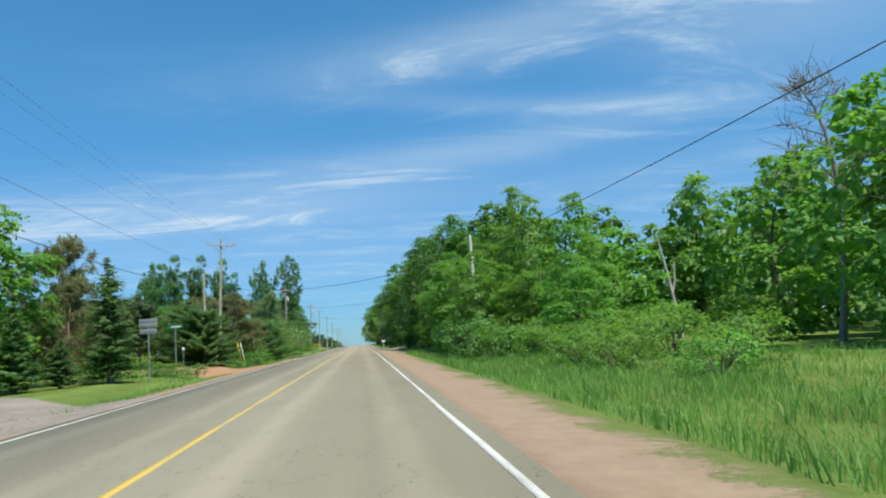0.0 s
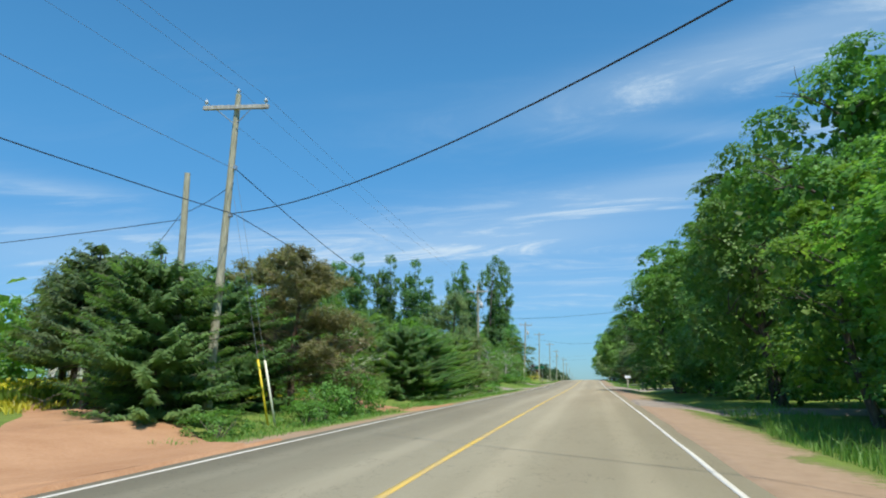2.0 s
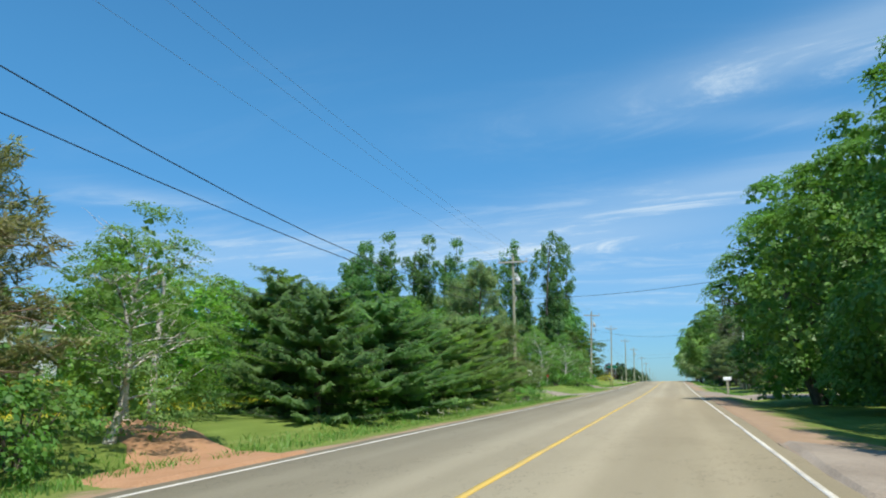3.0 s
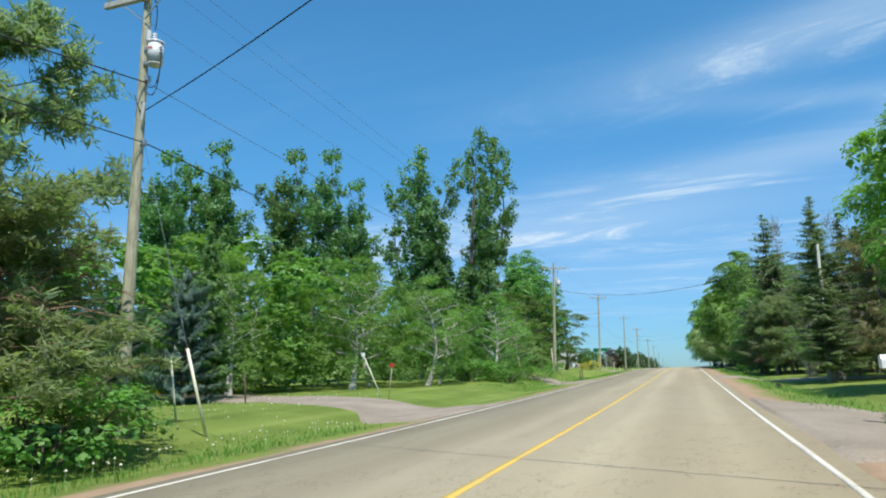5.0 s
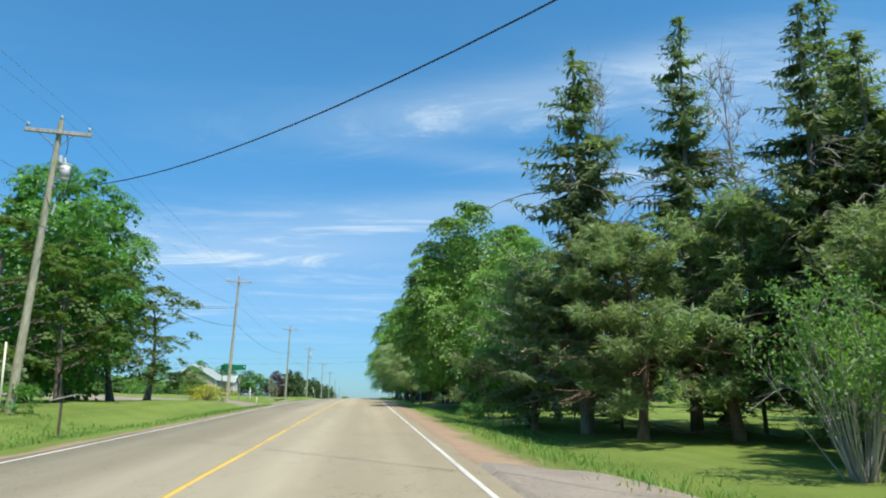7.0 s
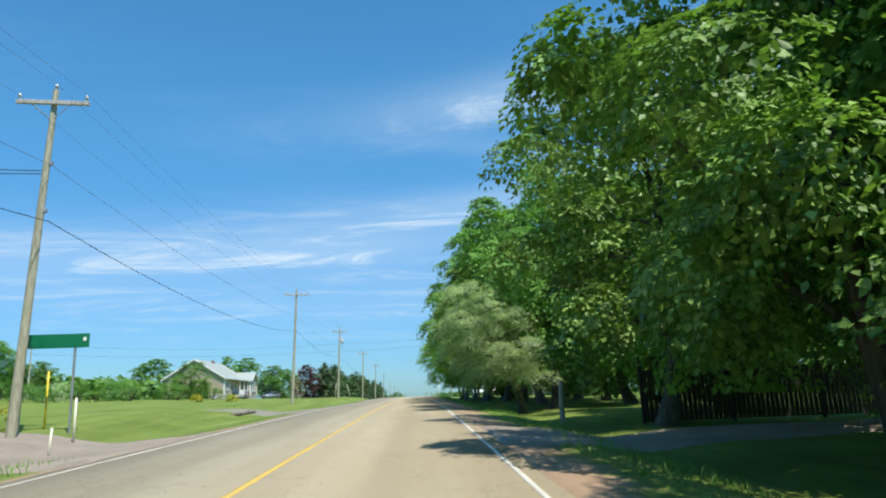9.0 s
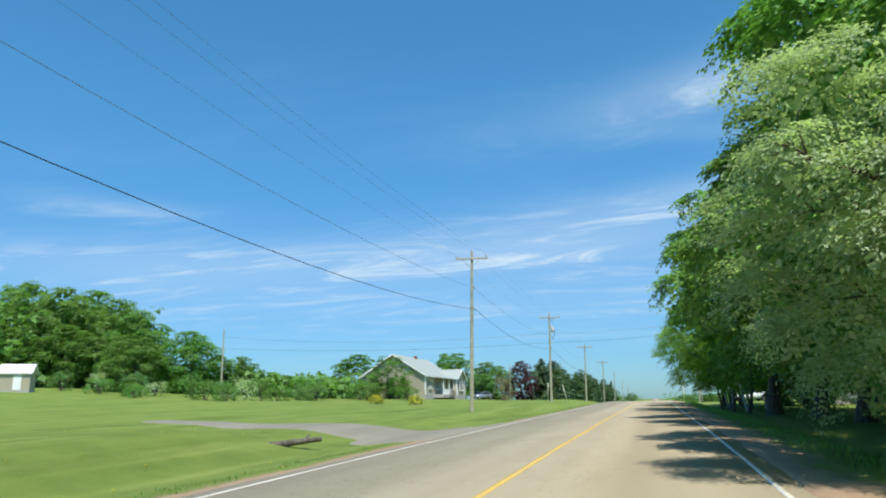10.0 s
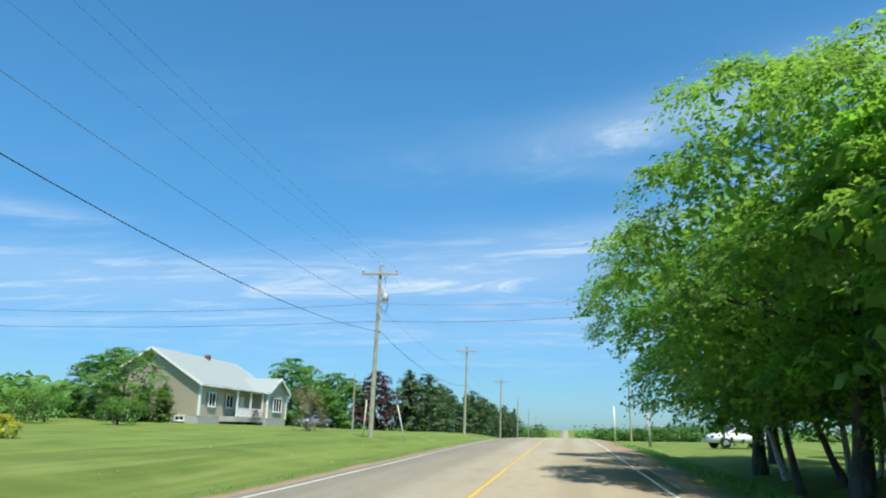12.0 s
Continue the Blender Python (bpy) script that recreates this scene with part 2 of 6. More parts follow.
M_GROUND = make_ground()
M_ROAD = make_asphalt("worn_asphalt", (0.285, 0.242, 0.165), (0.375, 0.325, 0.228))
M_DRIVE = make_asphalt("drive_asphalt", (0.19, 0.178, 0.138), (0.28, 0.258, 0.2), False)
M_YELLOW = make_paint("yellow_road_paint", (0.64, 0.43, 0.085), (0.3, 0.26, 0.21))
M_WHITE = make_paint("white_road_paint", (0.66, 0.62, 0.53), (0.3, 0.26, 0.21))
M_RED = make_dirt("red_soil", (0.35, 0.18, 0.09), (0.47, 0.27, 0.15))
M_GRAVEL = make_dirt("grey_gravel", (0.21, 0.172, 0.135), (0.35, 0.295, 0.235))
M_MAPLE = leafy("maple_leaves", (0.075, 0.155, 0.03), (0.19, 0.325, 0.055), (0.27, 0.38, 0.09), 0.34)
M_MAPLE_BRIGHT = leafy("young_maple_leaves", (0.1, 0.185, 0.03), (0.25, 0.39, 0.06), (0.34, 0.44, 0.1), 0.48)
# wide gap between deep and bright: sunlit clumps on a shaded crown, in colour
M_MAPLE_OLD_LIT = leafy("old_maple_leaves_lit_clumps", (0.06, 0.115, 0.022), (0.31, 0.47, 0.075), (0.42, 0.52, 0.13), 0.24)
M_MAPLE_LIGHT = leafy("thin_maple_leaves", (0.12, 0.2, 0.035), (0.29, 0.42, 0.07), (0.38, 0.46, 0.12), 0.6)
M_POPLAR = leafy("poplar_leaves", (0.085, 0.165, 0.045), (0.18, 0.3, 0.09), (0.28, 0.36, 0.2), 0.44)
M_BIRCH = leafy("birch_leaves", (0.1, 0.185, 0.034), (0.22, 0.34, 0.068), (0.3, 0.37, 0.13), 0.42)
M_SILVER = leafy("silvery_leaves", (0.29, 0.31, 0.17), (0.54, 0.55, 0.33), (0.6, 0.6, 0.4), 0.5)
M_SPRUCE = leafy("spruce_needles", (0.08, 0.142, 0.044), (0.22, 0.305, 0.092), (0.25, 0.31, 0.1), 0.52, 0.6)
M_SPRUCE_BLUE = leafy("blue_spruce_needles", (0.04, 0.075, 0.05), (0.11, 0.165, 0.12), (0.16, 0.2, 0.16), 0.12)
M_FIR = leafy("fir_needles", (0.09, 0.165, 0.045), (0.235, 0.34, 0.1), (0.3, 0.38, 0.13), 0.45, 0.7)
M_HEDGE = leafy("hedge_spruce_needles", (0.12, 0.165, 0.045), (0.32, 0.39, 0.115), (0.36, 0.4, 0.14), 0.5, 0.7)
M_BROWN = leafy("browned_needles", (0.17, 0.14, 0.065), (0.38, 0.3, 0.15), (0.15, 0.22, 0.07), 0.4)
M_OLIVE = leafy("olive_pine_needles", (0.16, 0.19, 0.085), (0.34, 0.355, 0.175), (0.38, 0.33, 0.19), 0.5)
M_TAN = leafy("tan_leaves", (0.17, 0.13, 0.06), (0.33, 0.25, 0.13), (0.24, 0.22, 0.1), 0.3)
M_SPRUCE_OLD = leafy("old_spruce_needles", (0.09, 0.12, 0.045), (0.215, 0.24, 0.1), (0.25, 0.25, 0.13), 0.45, 0.6)
# the windbreak's own dark green; on leafy trees behind the spruces, shade as colour
M_PINE_AND_SHADE = leafy("pine_needles_and_shaded_leaves", (0.045, 0.085, 0.03), (0.12, 0.17, 0.06), (0.16, 0.2, 0.08), 0.25)
M_RUST = leafy("rusty_leaves", (0.075, 0.125, 0.024), (0.18, 0.2, 0.055), (0.22, 0.17, 0.06), 0.4)
M_PURPLE = leafy("purple_leaves", (0.05, 0.012, 0.016), (0.12, 0.03, 0.034), (0.14, 0.04, 0.04), 0.3)
M_BUSH = leafy("bush_leaves", (0.075, 0.155, 0.024), (0.19, 0.32, 0.055), (0.24, 0.34, 0.07), 0.44)
M_GOLD = leafy("golden_bush_leaves", (0.3, 0.24, 0.01), (0.62, 0.5, 0.02), (0.5, 0.45, 0.05), 0.25)
M_FLOWER = leafy("yellow_flowers", (0.5, 0.42, 0.01), (0.75, 0.62, 0.02), (0.6, 0.55, 0.05), 0.25)
M_WEED = leafy("tall_grass", (0.1, 0.18, 0.026), (0.25, 0.36, 0.06), (0.38, 0.36, 0.15), 0.4)
M_BARK = bark("grey_brown_bark", (0.05, 0.04, 0.032), (0.16, 0.135, 0.11))
M_BARK_PALE = bark("pale_birch_bark", (0.42, 0.38, 0.33), (0.68, 0.64, 0.58), 7.0, (0.1, 0.085, 0.07))
M_BARK_RED = bark("reddish_pine_bark", (0.14, 0.085, 0.055), (0.33, 0.21, 0.14))
M_SNAG = bark("bleached_dead_wood", (0.3, 0.27, 0.23), (0.56, 0.52, 0.46), 6.0)
M_TWIG = bark("grey_dead_twigs", (0.13, 0.11, 0.095), (0.3, 0.27, 0.23), 9.0)
M_POLE_PALE = bark("bleached_pole_wood", (0.5, 0.48, 0.42), (0.72, 0.7, 0.63), 12.0)
M_POLE = bark("weathered_pole_wood", (0.26, 0.25, 0.17), (0.46, 0.44, 0.32), 14.0)
M_ARM = bark("crossarm_wood", (0.3, 0.28, 0.24), (0.5, 0.48, 0.43), 14.0)
M_PORCELAIN = plain("insulator_glaze", (0.68, 0.68, 0.66), 0.25)
M_STEEL = plain("galvanised_steel", (0.42, 0.44, 0.45), 0.45, 0.7)
M_TANK = plain("transformer_paint", (0.58, 0.59, 0.58), 0.45)
M_MARK = plain("faded_red_paint", (0.5, 0.16, 0.13), 0.6)
M_CABLE = plain("black_cable", (0.018, 0.018, 0.02), 0.55)
M_WIRE = plain("aluminium_wire", (0.2, 0.215, 0.235), 0.5, 0.4)
M_YELLOW_PLASTIC = plain("yellow_plastic", (0.72, 0.55, 0.03), 0.5)
M_WHITE_PLASTIC = plain("cream_plastic", (0.72, 0.7, 0.55), 0.5)
M_SIGN_GREEN = plain("green_sign_sheet", (0.005, 0.16, 0.075), 0.4)
M_SIGN_WHITE = plain("white_sign_sheet", (0.78, 0.78, 0.76), 0.4)
M_SIGN_BACK = plain("dull_sign_back", (0.3, 0.31, 0.31), 0.5, 0.5)
M_SIDING = plain("beige_siding", (0.5, 0.44, 0.33), 0.6, spread=0.05)
M_SIDING_WHITE = plain("white_siding", (0.74, 0.74, 0.72), 0.6, spread=0.04)
M_TRIM = plain("white_trim", (0.8, 0.8, 0.78), 0.5, spread=0.04)
M_ROOF = plain("pale_grey_shingle", (0.34, 0.375, 0.34), 0.8, spread=0.16, scale=3.0, bump_by=0.5)
M_ROOF_DARK = plain("grey_shingle", (0.2, 0.205, 0.215), 0.85, spread=0.16, scale=3.0)
M_BRICK = plain("chimney_brick", (0.3, 0.12, 0.08), 0.85, spread=0.25, scale=9.0)
M_CONCRETE = plain("concrete", (0.42, 0.4, 0.37), 0.85)
M_FENCE = bark("dark_stained_fence", (0.025, 0.02, 0.017), (0.07, 0.055, 0.045), 16.0)
M_RED_PAINT = plain("red_paint", (0.5, 0.03, 0.025), 0.45)
M_CAR_WHITE = plain("white_car_paint", (0.75, 0.76, 0.77), 0.2, spread=0.02, bump_by=0.0)
M_CAR_GREY = plain("grey_car_paint", (0.3, 0.33, 0.36), 0.2, 0.5, spread=0.02, bump_by=0.0)
M_RUBBER = plain("tyre_rubber", (0.02, 0.02, 0.021), 0.85)
M_DARK_WOOD = plain("dark_post_wood", (0.09, 0.065, 0.05), 0.8)


def make_glass():
    mat, n = material("window_glass")
    finish(n, (0.02, 0.025, 0.03), 0.06, specular=0.8)
    return mat


M_GLASS = make_glass()

# ---- ways to build ----
def link(name, mesh, mat, parent=None, label=""):
    ob = new(name, mesh)
    if mat is not None and not mesh.materials:
        mesh.materials.append(mat)
    if parent is not None:
        ob.parent = parent
    if label:
        ob["label"] = label
    return ob


def part(name, bm, mat, parent=None, label="", smooth=False):
    """A bmesh as one object under a thing."""
    mesh = bpy.data.meshes.new(name)
    bm.to_mesh(mesh)
    bm.free()
    if smooth:
        mesh.shade_smooth()
    return link(name, mesh, mat, parent, label)


def thing(name, at, label, category, group="", turn=0.0, kind=""):
    ob = new(name)
    ob.matrix_basis = pose(*at, 0, 0, turn)
    ob.empty_display_size = 0.2
    return tagged(ob, label, category, group, kind)


def box(bm, size, at=(0, 0, 0), turn=(0, 0, 0), bevel=0.0):
    out = bmesh.ops.create_cube(bm, size=1.0, matrix=pose(*at, *turn) @ Matrix.Diagonal((*size, 1)))
    if bevel:
        edges = list({e for v in out["verts"] for e in v.link_edges})
        bmesh.ops.bevel(bm, geom=edges, offset=bevel, segments=2, affect="EDGES", profile=0.6)


def rod(bm, a, b, ra, rb=None, sides=10):
    a, b = Vector(a), Vector(b)
    m = Matrix.Translation((a + b) / 2) @ (b - a).to_track_quat("Z", "Y").to_matrix().to_4x4()
    bmesh.ops.create_cone(bm, cap_ends=True, segments=sides, radius1=ra, radius2=ra if rb is None else rb, depth=(b - a).length, matrix=m)


def prism(bm, outline, depth, m):
    """An outline in x, z pulled along y by depth, moved by m."""
    front = [bm.verts.new(m @ Vector((x, 0, z))) for x, z in outline]
    back = [bm.verts.new(m @ Vector((x, depth, z))) for x, z in outline]
    bm.faces.new(front)
    bm.faces.new(back[::-1])
    for i in range(len(outline)):
        j = (i + 1) % len(outline)
        bm.faces.new((front[j], front[i], back[i], back[j]))
    bmesh.ops.recalc_face_normals(bm, faces=bm.faces)


def mesh_from(name, verts, quads):
    """A mesh from numpy arrays; all faces have as many corners as quads has columns."""
    mesh = bpy.data.meshes.new(name)
    verts, quads = np.asarray(verts, np.float32), np.asarray(quads, np.int32)
    count, corners = quads.shape
    mesh.vertices.add(len(verts))
    mesh.vertices.foreach_set("co", verts.ravel())
    mesh.loops.add(count * corners)
    mesh.loops.foreach_set("vertex_index", quads.ravel())
    mesh.polygons.add(count)
    mesh.polygons.foreach_set("loop_start", np.arange(0, count * corners, corners, dtype=np.int32))
    mesh.update(calc_edges=True)
    mesh.validate()
    return mesh


def unit(v):
    return v / np.maximum(np.linalg.norm(v, axis=-1, keepdims=True), 1e-6)


def leaf_mesh(name, centre, normal, along, length, width, fold=0.25, lobed=0):
    """Many small leaves, each folded a little along its middle: four-cornered, the first few lobed like a maple's."""
    normal = unit(normal)
    along = unit(along - normal * (along * normal).sum(1, keepdims=True))
    side = np.cross(normal, along)
    l, w = length[:, None] / 2, width[:, None] / 2
    verts = np.stack([centre - along * l, centre + side * w + normal * (w * fold) - along * l * 0.15,
                      centre + along * l - normal * (l * 0.25), centre - side * w + normal * (w * fold) - along * l * 0.15], 1)
    if not lobed:
        return mesh_from(name, verts.reshape(-1, 3), np.arange(len(centre) * 4).reshape(-1, 4))
    c, al, sd, up = centre[:lobed], along[:lobed] * l[:lobed], side[:lobed] * w[:lobed], normal[:lobed] * w[:lobed] * fold
    cut = rng_lobe(lobed)
    star = [c - al, c + sd * 1.05 - al * 0.1 + up, c + sd * cut[:, :1] + al * 0.12 + up * 0.4, c + sd * 0.62 + al * 0.55 + up * 0.8, c + al * 1.05 - up,
            c - sd * 0.62 + al * 0.55 + up * 0.8, c - sd * cut[:, 1:] + al * 0.12 + up * 0.4, c - sd * 1.05 - al * 0.1 + up]
    first = np.stack(star, 1).reshape(-1, 3)
    k = np.arange(lobed)[:, None] * 8
    tris = np.concatenate([k + np.array([[a_, b_, c_]]) for a_, b_, c_ in ((0, 1, 2), (0, 2, 6), (0, 6, 7), (2, 3, 4), (2, 4, 6), (4, 5, 6))])
    rest = verts[lobed:].reshape(-1, 3)
    m = np.arange(len(rest)).reshape(-1, 4) + len(first)
    tris = np.concatenate([tris, m[:, :3], m[:, [0, 2, 3]]])
    return mesh_from(name, np.concatenate([first, rest]), tris)


def rng_lobe(n):
    return np.random.default_rng(n).uniform(0.35, 0.55, (n, 2))


def tubes(paths, sides=6):
    """Tapered limbs: each path is (points, radii). Returns vertices and quads."""
    verts, quads, base = [], [], 0
    ring = np.linspace(0, 2 * np.pi, sides, endpoint=False)
    for points, radii in paths:
        points = np.asarray(points, float)
        run = unit(np.gradient(points, axis=0))
        ref = np.where(np.abs(run[:, 2:3]) > 0.9, [[1.0, 0, 0]], [[0, 0, 1.0]])
        u = unit(np.cross(run, ref))
        v = np.cross(run, u)
        loop = points[:, None] + (u[:, None] * np.cos(ring)[None, :, None] + v[:, None] * np.sin(ring)[None, :, None]) * np.asarray(radii)[:, None, None]
        verts.append(loop.reshape(-1, 3))
        for i in range(len(points) - 1):
            a = base + i * sides + np.arange(sides)
            b = base + i * sides + (np.arange(sides) + 1) % sides
            quads.append(np.stack([a, b, b + sides, a + sides], 1))
        base += len(points) * sides
    return np.concatenate(verts), np.concatenate(quads)


def curve_points(a, b, bend, rng, steps=5):
    a, b = np.asarray(a, float), np.asarray(b, float)
    s = np.linspace(0, 1, steps)[:, None]
    wobble = rng.normal(0, 1, 3) * np.linalg.norm(b - a) * 0.06
    return a + (b - a) * s + (np.asarray(bend) + wobble) * (s * (1 - s) * 4)


# ---- the land ----
Y_KNOT = (-40, 0, 20, 40, 60, 80, 100, 120, 140, 160, 180, 200, 220, 240, 260, 280, 300, 340, 400, 500, 700, 900, 1100, 1300, 1700, 3200)
Z_KNOT = (-1.1, 0, 0.6, 1.15, 1.72, 2.2, 2.64, 3.1, 3.66, 4.27, 4.86, 5.4, 5.85, 6.17, 6.46, 6.82, 7.08, 7.05, 5.9, 4.0, 2.4, 3.0, 8.0, 13.0, 14.0, 14.0)
_fine = np.arange(-40.0, 3201.0, 2.0)
_table = np.interp(_fine, Y_KNOT, Z_KNOT)
_kernel = np.hanning(15) / np.hanning(15).sum()
_table = np.convolve(np.pad(_table, 7, "edge"), _kernel, "valid")


def road_z(y):
    return np.interp(y, _fine, _table)


def ease(v, low, high):
    s = np.clip((np.asarray(v, float) - low) / (high - low), 0, 1)
    return s * s * (3 - 2 * s)


def ground_z(x, y):
    """The land's height: shoulders fall away, shallow ditches, lawns rising a little on one side."""
    x, y = np.asarray(x, float), np.asarray(y, float)
    near = 1 - ease(y, 330, 480)
    dl, dr = np.maximum(-x - 3.7, 0), np.maximum(x - 3.7, 0)
    lawn = np.interp(y, (0, 60, 110, 150, 170, 190, 205, 213, 220.5, 225.5, 250, 290, 320, 400), (0.05, 0.2, 0.12, 0.3, 0.5, 0.42, 0.1, 0.5, 0.5, 0.1, 0.12, 0.35, 0.5, 0))
    rise = np.interp(y, (100, 200, 240, 330), (0.006, 0.012, 0.03, 0.03)) * np.clip(dl - 12, 0, 70) + 0.035 * np.clip(dl - 45, 0, 45) * ease(y, 225, 268)
    left = -0.10 * ease(dl, 0, 1.0) - 0.16 * np.exp(-((dl - 3.2) / 1.4) ** 2) + (lawn + 0.06) * ease(dl, 2.5, 7) + rise
    right = -0.08 * ease(dr, 0, 1.3) - 0.2 * ease(dr, 1.4, 3.4) - 0.12 * np.exp(-((dr - 3.2) / 1.1) ** 2)
    bumps = 0.035 * np.sin(x * 0.9 + 1.3 * np.sin(y * 0.21)) * np.sin(y * 0.37 + x * 0.13) * ease(np.maximum(dl, dr), 1.0, 5.0)
    far = 6.0 * np.sin(x * 0.004 + 1.0) * np.sin(y * 0.003) * ease(np.abs(x), 150, 600)
    return road_z(y) + (left + right) * near + bumps + far


def gz(x, y):
    return float(ground_z(x, y))


def make_land():
    xs = np.concatenate([[-2200, -1200, -700, -420, -280, -200, -150, -115], np.arange(-90, -26, 4.0), np.arange(-26, -8, 0.75), np.arange(-8, -4.4, 0.4),
                         [-4.3, -4.0, -3.78, -3.7, -3.5, 0, 3.5, 3.7, 3.78, 4.0, 4.3], np.arange(4.6, 8, 0.4), np.arange(8, 26, 1.0), np.arange(26, 91, 4.0), [115, 150, 200, 280, 420, 700, 1200, 2200]])
    ys = np.concatenate([[-600, -250, -120, -60, -30], np.arange(-20, 330, 1.0), np.arange(330, 500, 6.0), np.arange(500, 1500, 40.0), [1600, 1800, 2100, 2600, 3100]])
    gx, gy = np.meshgrid(xs, ys)
    z = ground_z(gx, gy) - np.where(np.abs(gx) < 3.72, 0.07, 0.0)
    verts = np.stack([gx, gy, z], -1).reshape(-1, 3)
    a = (np.arange(len(ys) - 1)[:, None] * len(xs) + np.arange(len(xs) - 1)[None]).ravel()
    mesh = mesh_from("ground", verts, np.stack([a, a + 1, a + 1 + len(xs), a + len(xs)], 1))
    mesh.shade_smooth()
    tagged(link("ground", mesh, M_GROUND), "mown and rough green grass with bare red soil beside the road", "ground", kind="structure")


def strip(name, mat, left, right, y0, y1, lift, label, category, step=2.0, thick=0.05, seed=1, ragged=0.0):
    """A band that follows the road between two offsets from its middle, with a skirt."""
    rng = np.random.default_rng(seed)
    ys = np.arange(y0, y1 + 0.1, step)
    j = rng.normal(0, ragged, (2, len(ys)))
    z = road_z(ys) + lift
    l, r = left + j[0], right + j[1]
    rows = np.stack([np.stack([l, ys, z - thick], 1), np.stack([l, ys, z], 1), np.stack([r, ys, z], 1), np.stack([r, ys, z - thick], 1)], 1)
    a = np.arange(len(ys) - 1) * 4
    quads = np.concatenate([np.stack([a + i, a + i + 1, a + i + 5, a + i + 4], 1)[:, ::-1] for i in range(3)])
    mesh = mesh_from(name, rows.reshape(-1, 3), quads)
    return tagged(link(name, mesh, mat), label, category, kind="structure")


def drive(name, mat, line, widths, label, seed=3, lift=0.055):
    """A drive from the road's edge: a draped band with uneven edges, wider at its mouth."""
    rng = np.random.default_rng(seed)
    line, n = np.asarray(line, float), 60
    inward = np.sign(line[-1, 0])
    # the mouth opens square to the road, then the drive turns
    line = np.insert(line, 1, (line[0, 0] + inward * 1.0, line[0, 1] + 0.2 * (line[1, 1] - line[0, 1])), 0)
    widths = np.insert(np.asarray(widths, float), 1, 0.72 * widths[0] + 0.28 * widths[1])
    t = np.linspace(0, len(line) - 1, n)
    x, y = (np.interp(t, range(len(line)), line[:, i]) for i in (0, 1))
    for _ in range(3):
        x[1:-1], y[1:-1] = (x[:-2] + x[1:-1] + x[2:]) / 3, (y[:-2] + y[1:-1] + y[2:]) / 3
    w = np.interp(t, range(len(line)), widths) / 2
    run = unit(np.stack([np.gradient(x), np.gradient(y)], 1))
    side = np.stack([-run[:, 1], run[:, 0]], 1)
    turn = ease(np.arange(n), 0, 14)[:, None]
    side = unit(side * turn + np.array([[0.0, np.sign(side[20, 1])]]) * (1 - turn))
    across = np.linspace(-1, 1, 11)
    rim = np.abs(across) > 0.99
    wide = np.where(rim, np.sign(across) * (w[:, None] + 0.32), across / 0.8 * w[:, None])
    wide = wide + (np.abs(across) > 0.7) * np.convolve(rng.normal(0, 0.16, n + 6), np.hanning(9)[1:-1] / 4, "valid")[:, None] + rim * rng.normal(0, 0.03, (n, 11))
    px, py = x[:, None] + side[:, :1] * wide, y[:, None] + side[:, 1:] * wide
    keep = (inward * (3.74 + 0.03 * np.arange(n)))[:, None]
    px = np.maximum(px, keep) if inward > 0 else np.minimum(px, keep)
    px[0] = inward * 3.74
    z = ground_z(px, py) + lift - (lift + 0.06) * rim
    z = np.where(np.abs(px) < 3.8, road_z(py) - 0.006, z)
    verts = np.stack([px, py, z], -1).reshape(-1, 3)
    a = (np.arange(n - 1)[:, None] * 11 + np.arange(10)[None]).ravel()
    mesh = mesh_from(name, verts, np.stack([a, a + 1, a + 12, a + 11], 1))
    return tagged(link(name, mesh, mat), label, "driveway", kind="structure")


make_land()
strip("road", M_ROAD, -3.8, 3.76, -60, 1500, 0.0, "worn beige-grey asphalt two-lane country road", "road", 2.0, 0.2, 1, 0.025)
strip("centre_line", M_YELLOW, -0.056, 0.056, -60, 900, 0.005, "single solid yellow centre line, a little worn", "road marking", 2.0, 0.004, 2, 0.006)
strip("edge_line_left", M_WHITE, -3.55, -3.472, -60, 900, 0.005, "solid white painted edge line, worn", "road marking", 2.0, 0.004, 3, 0.006)
strip("edge_line_right", M_WHITE, 3.43, 3.508, -60, 900, 0.005, "solid white painted edge line, worn", "road marking", 2.0, 0.004, 4, 0.006)
drive("driveway_1", M_GRAVEL, ((-3.7, 22.5), (-7, 25.5), (-12, 30), (-30, 45)), (8, 5, 4, 4), "grey gravel driveway joining the road", 11)
drive("driveway_2", M_RED, ((-3.7, 50.8), (-5.2, 52.4), (-7.4, 55.8), (-12, 61.4), (-17, 67), (-34, 87)), (10.5, 7.0, 4.0, 3.8, 3.8, 4), "red dirt driveway joining the road", 12)
drive("driveway_3", M_RED, ((-3.7, 71.5), (-6, 73.5), (-9.5, 76.5), (-14, 80)), (3.6, 2.0, 1.6, 1), "short red dirt track into the trees", 13)
drive("driveway_4", M_GRAVEL, ((-3.7, 122.2), (-7, 124.6), (-15, 129), (-34, 139)), (6.4, 3.6, 3.2, 3.2), "pale gravel driveway crossing the lawn", 14)
drive("driveway_5", M_GRAVEL, ((-3.7, 150.5), (-6.5, 153.5), (-12, 160), (-20, 172)), (4.5, 2.8, 2.6, 2.6), "narrow gravel driveway", 15)
drive("driveway_6", M_GRAVEL, ((-3.7, 199.8), (-9, 203), (-18, 207.5), (-40, 217)), (8, 4.2, 4, 4), "grey gravel driveway beside the green sign", 16)
drive("driveway_7", M_DRIVE, ((-3.7, 228), (-6, 229), (-10, 229.7), (-15, 231.8), (-22, 234.6)), (9, 5.6, 3.6, 2.4, 1.3), "wide grey paved driveway between lawns", 17)
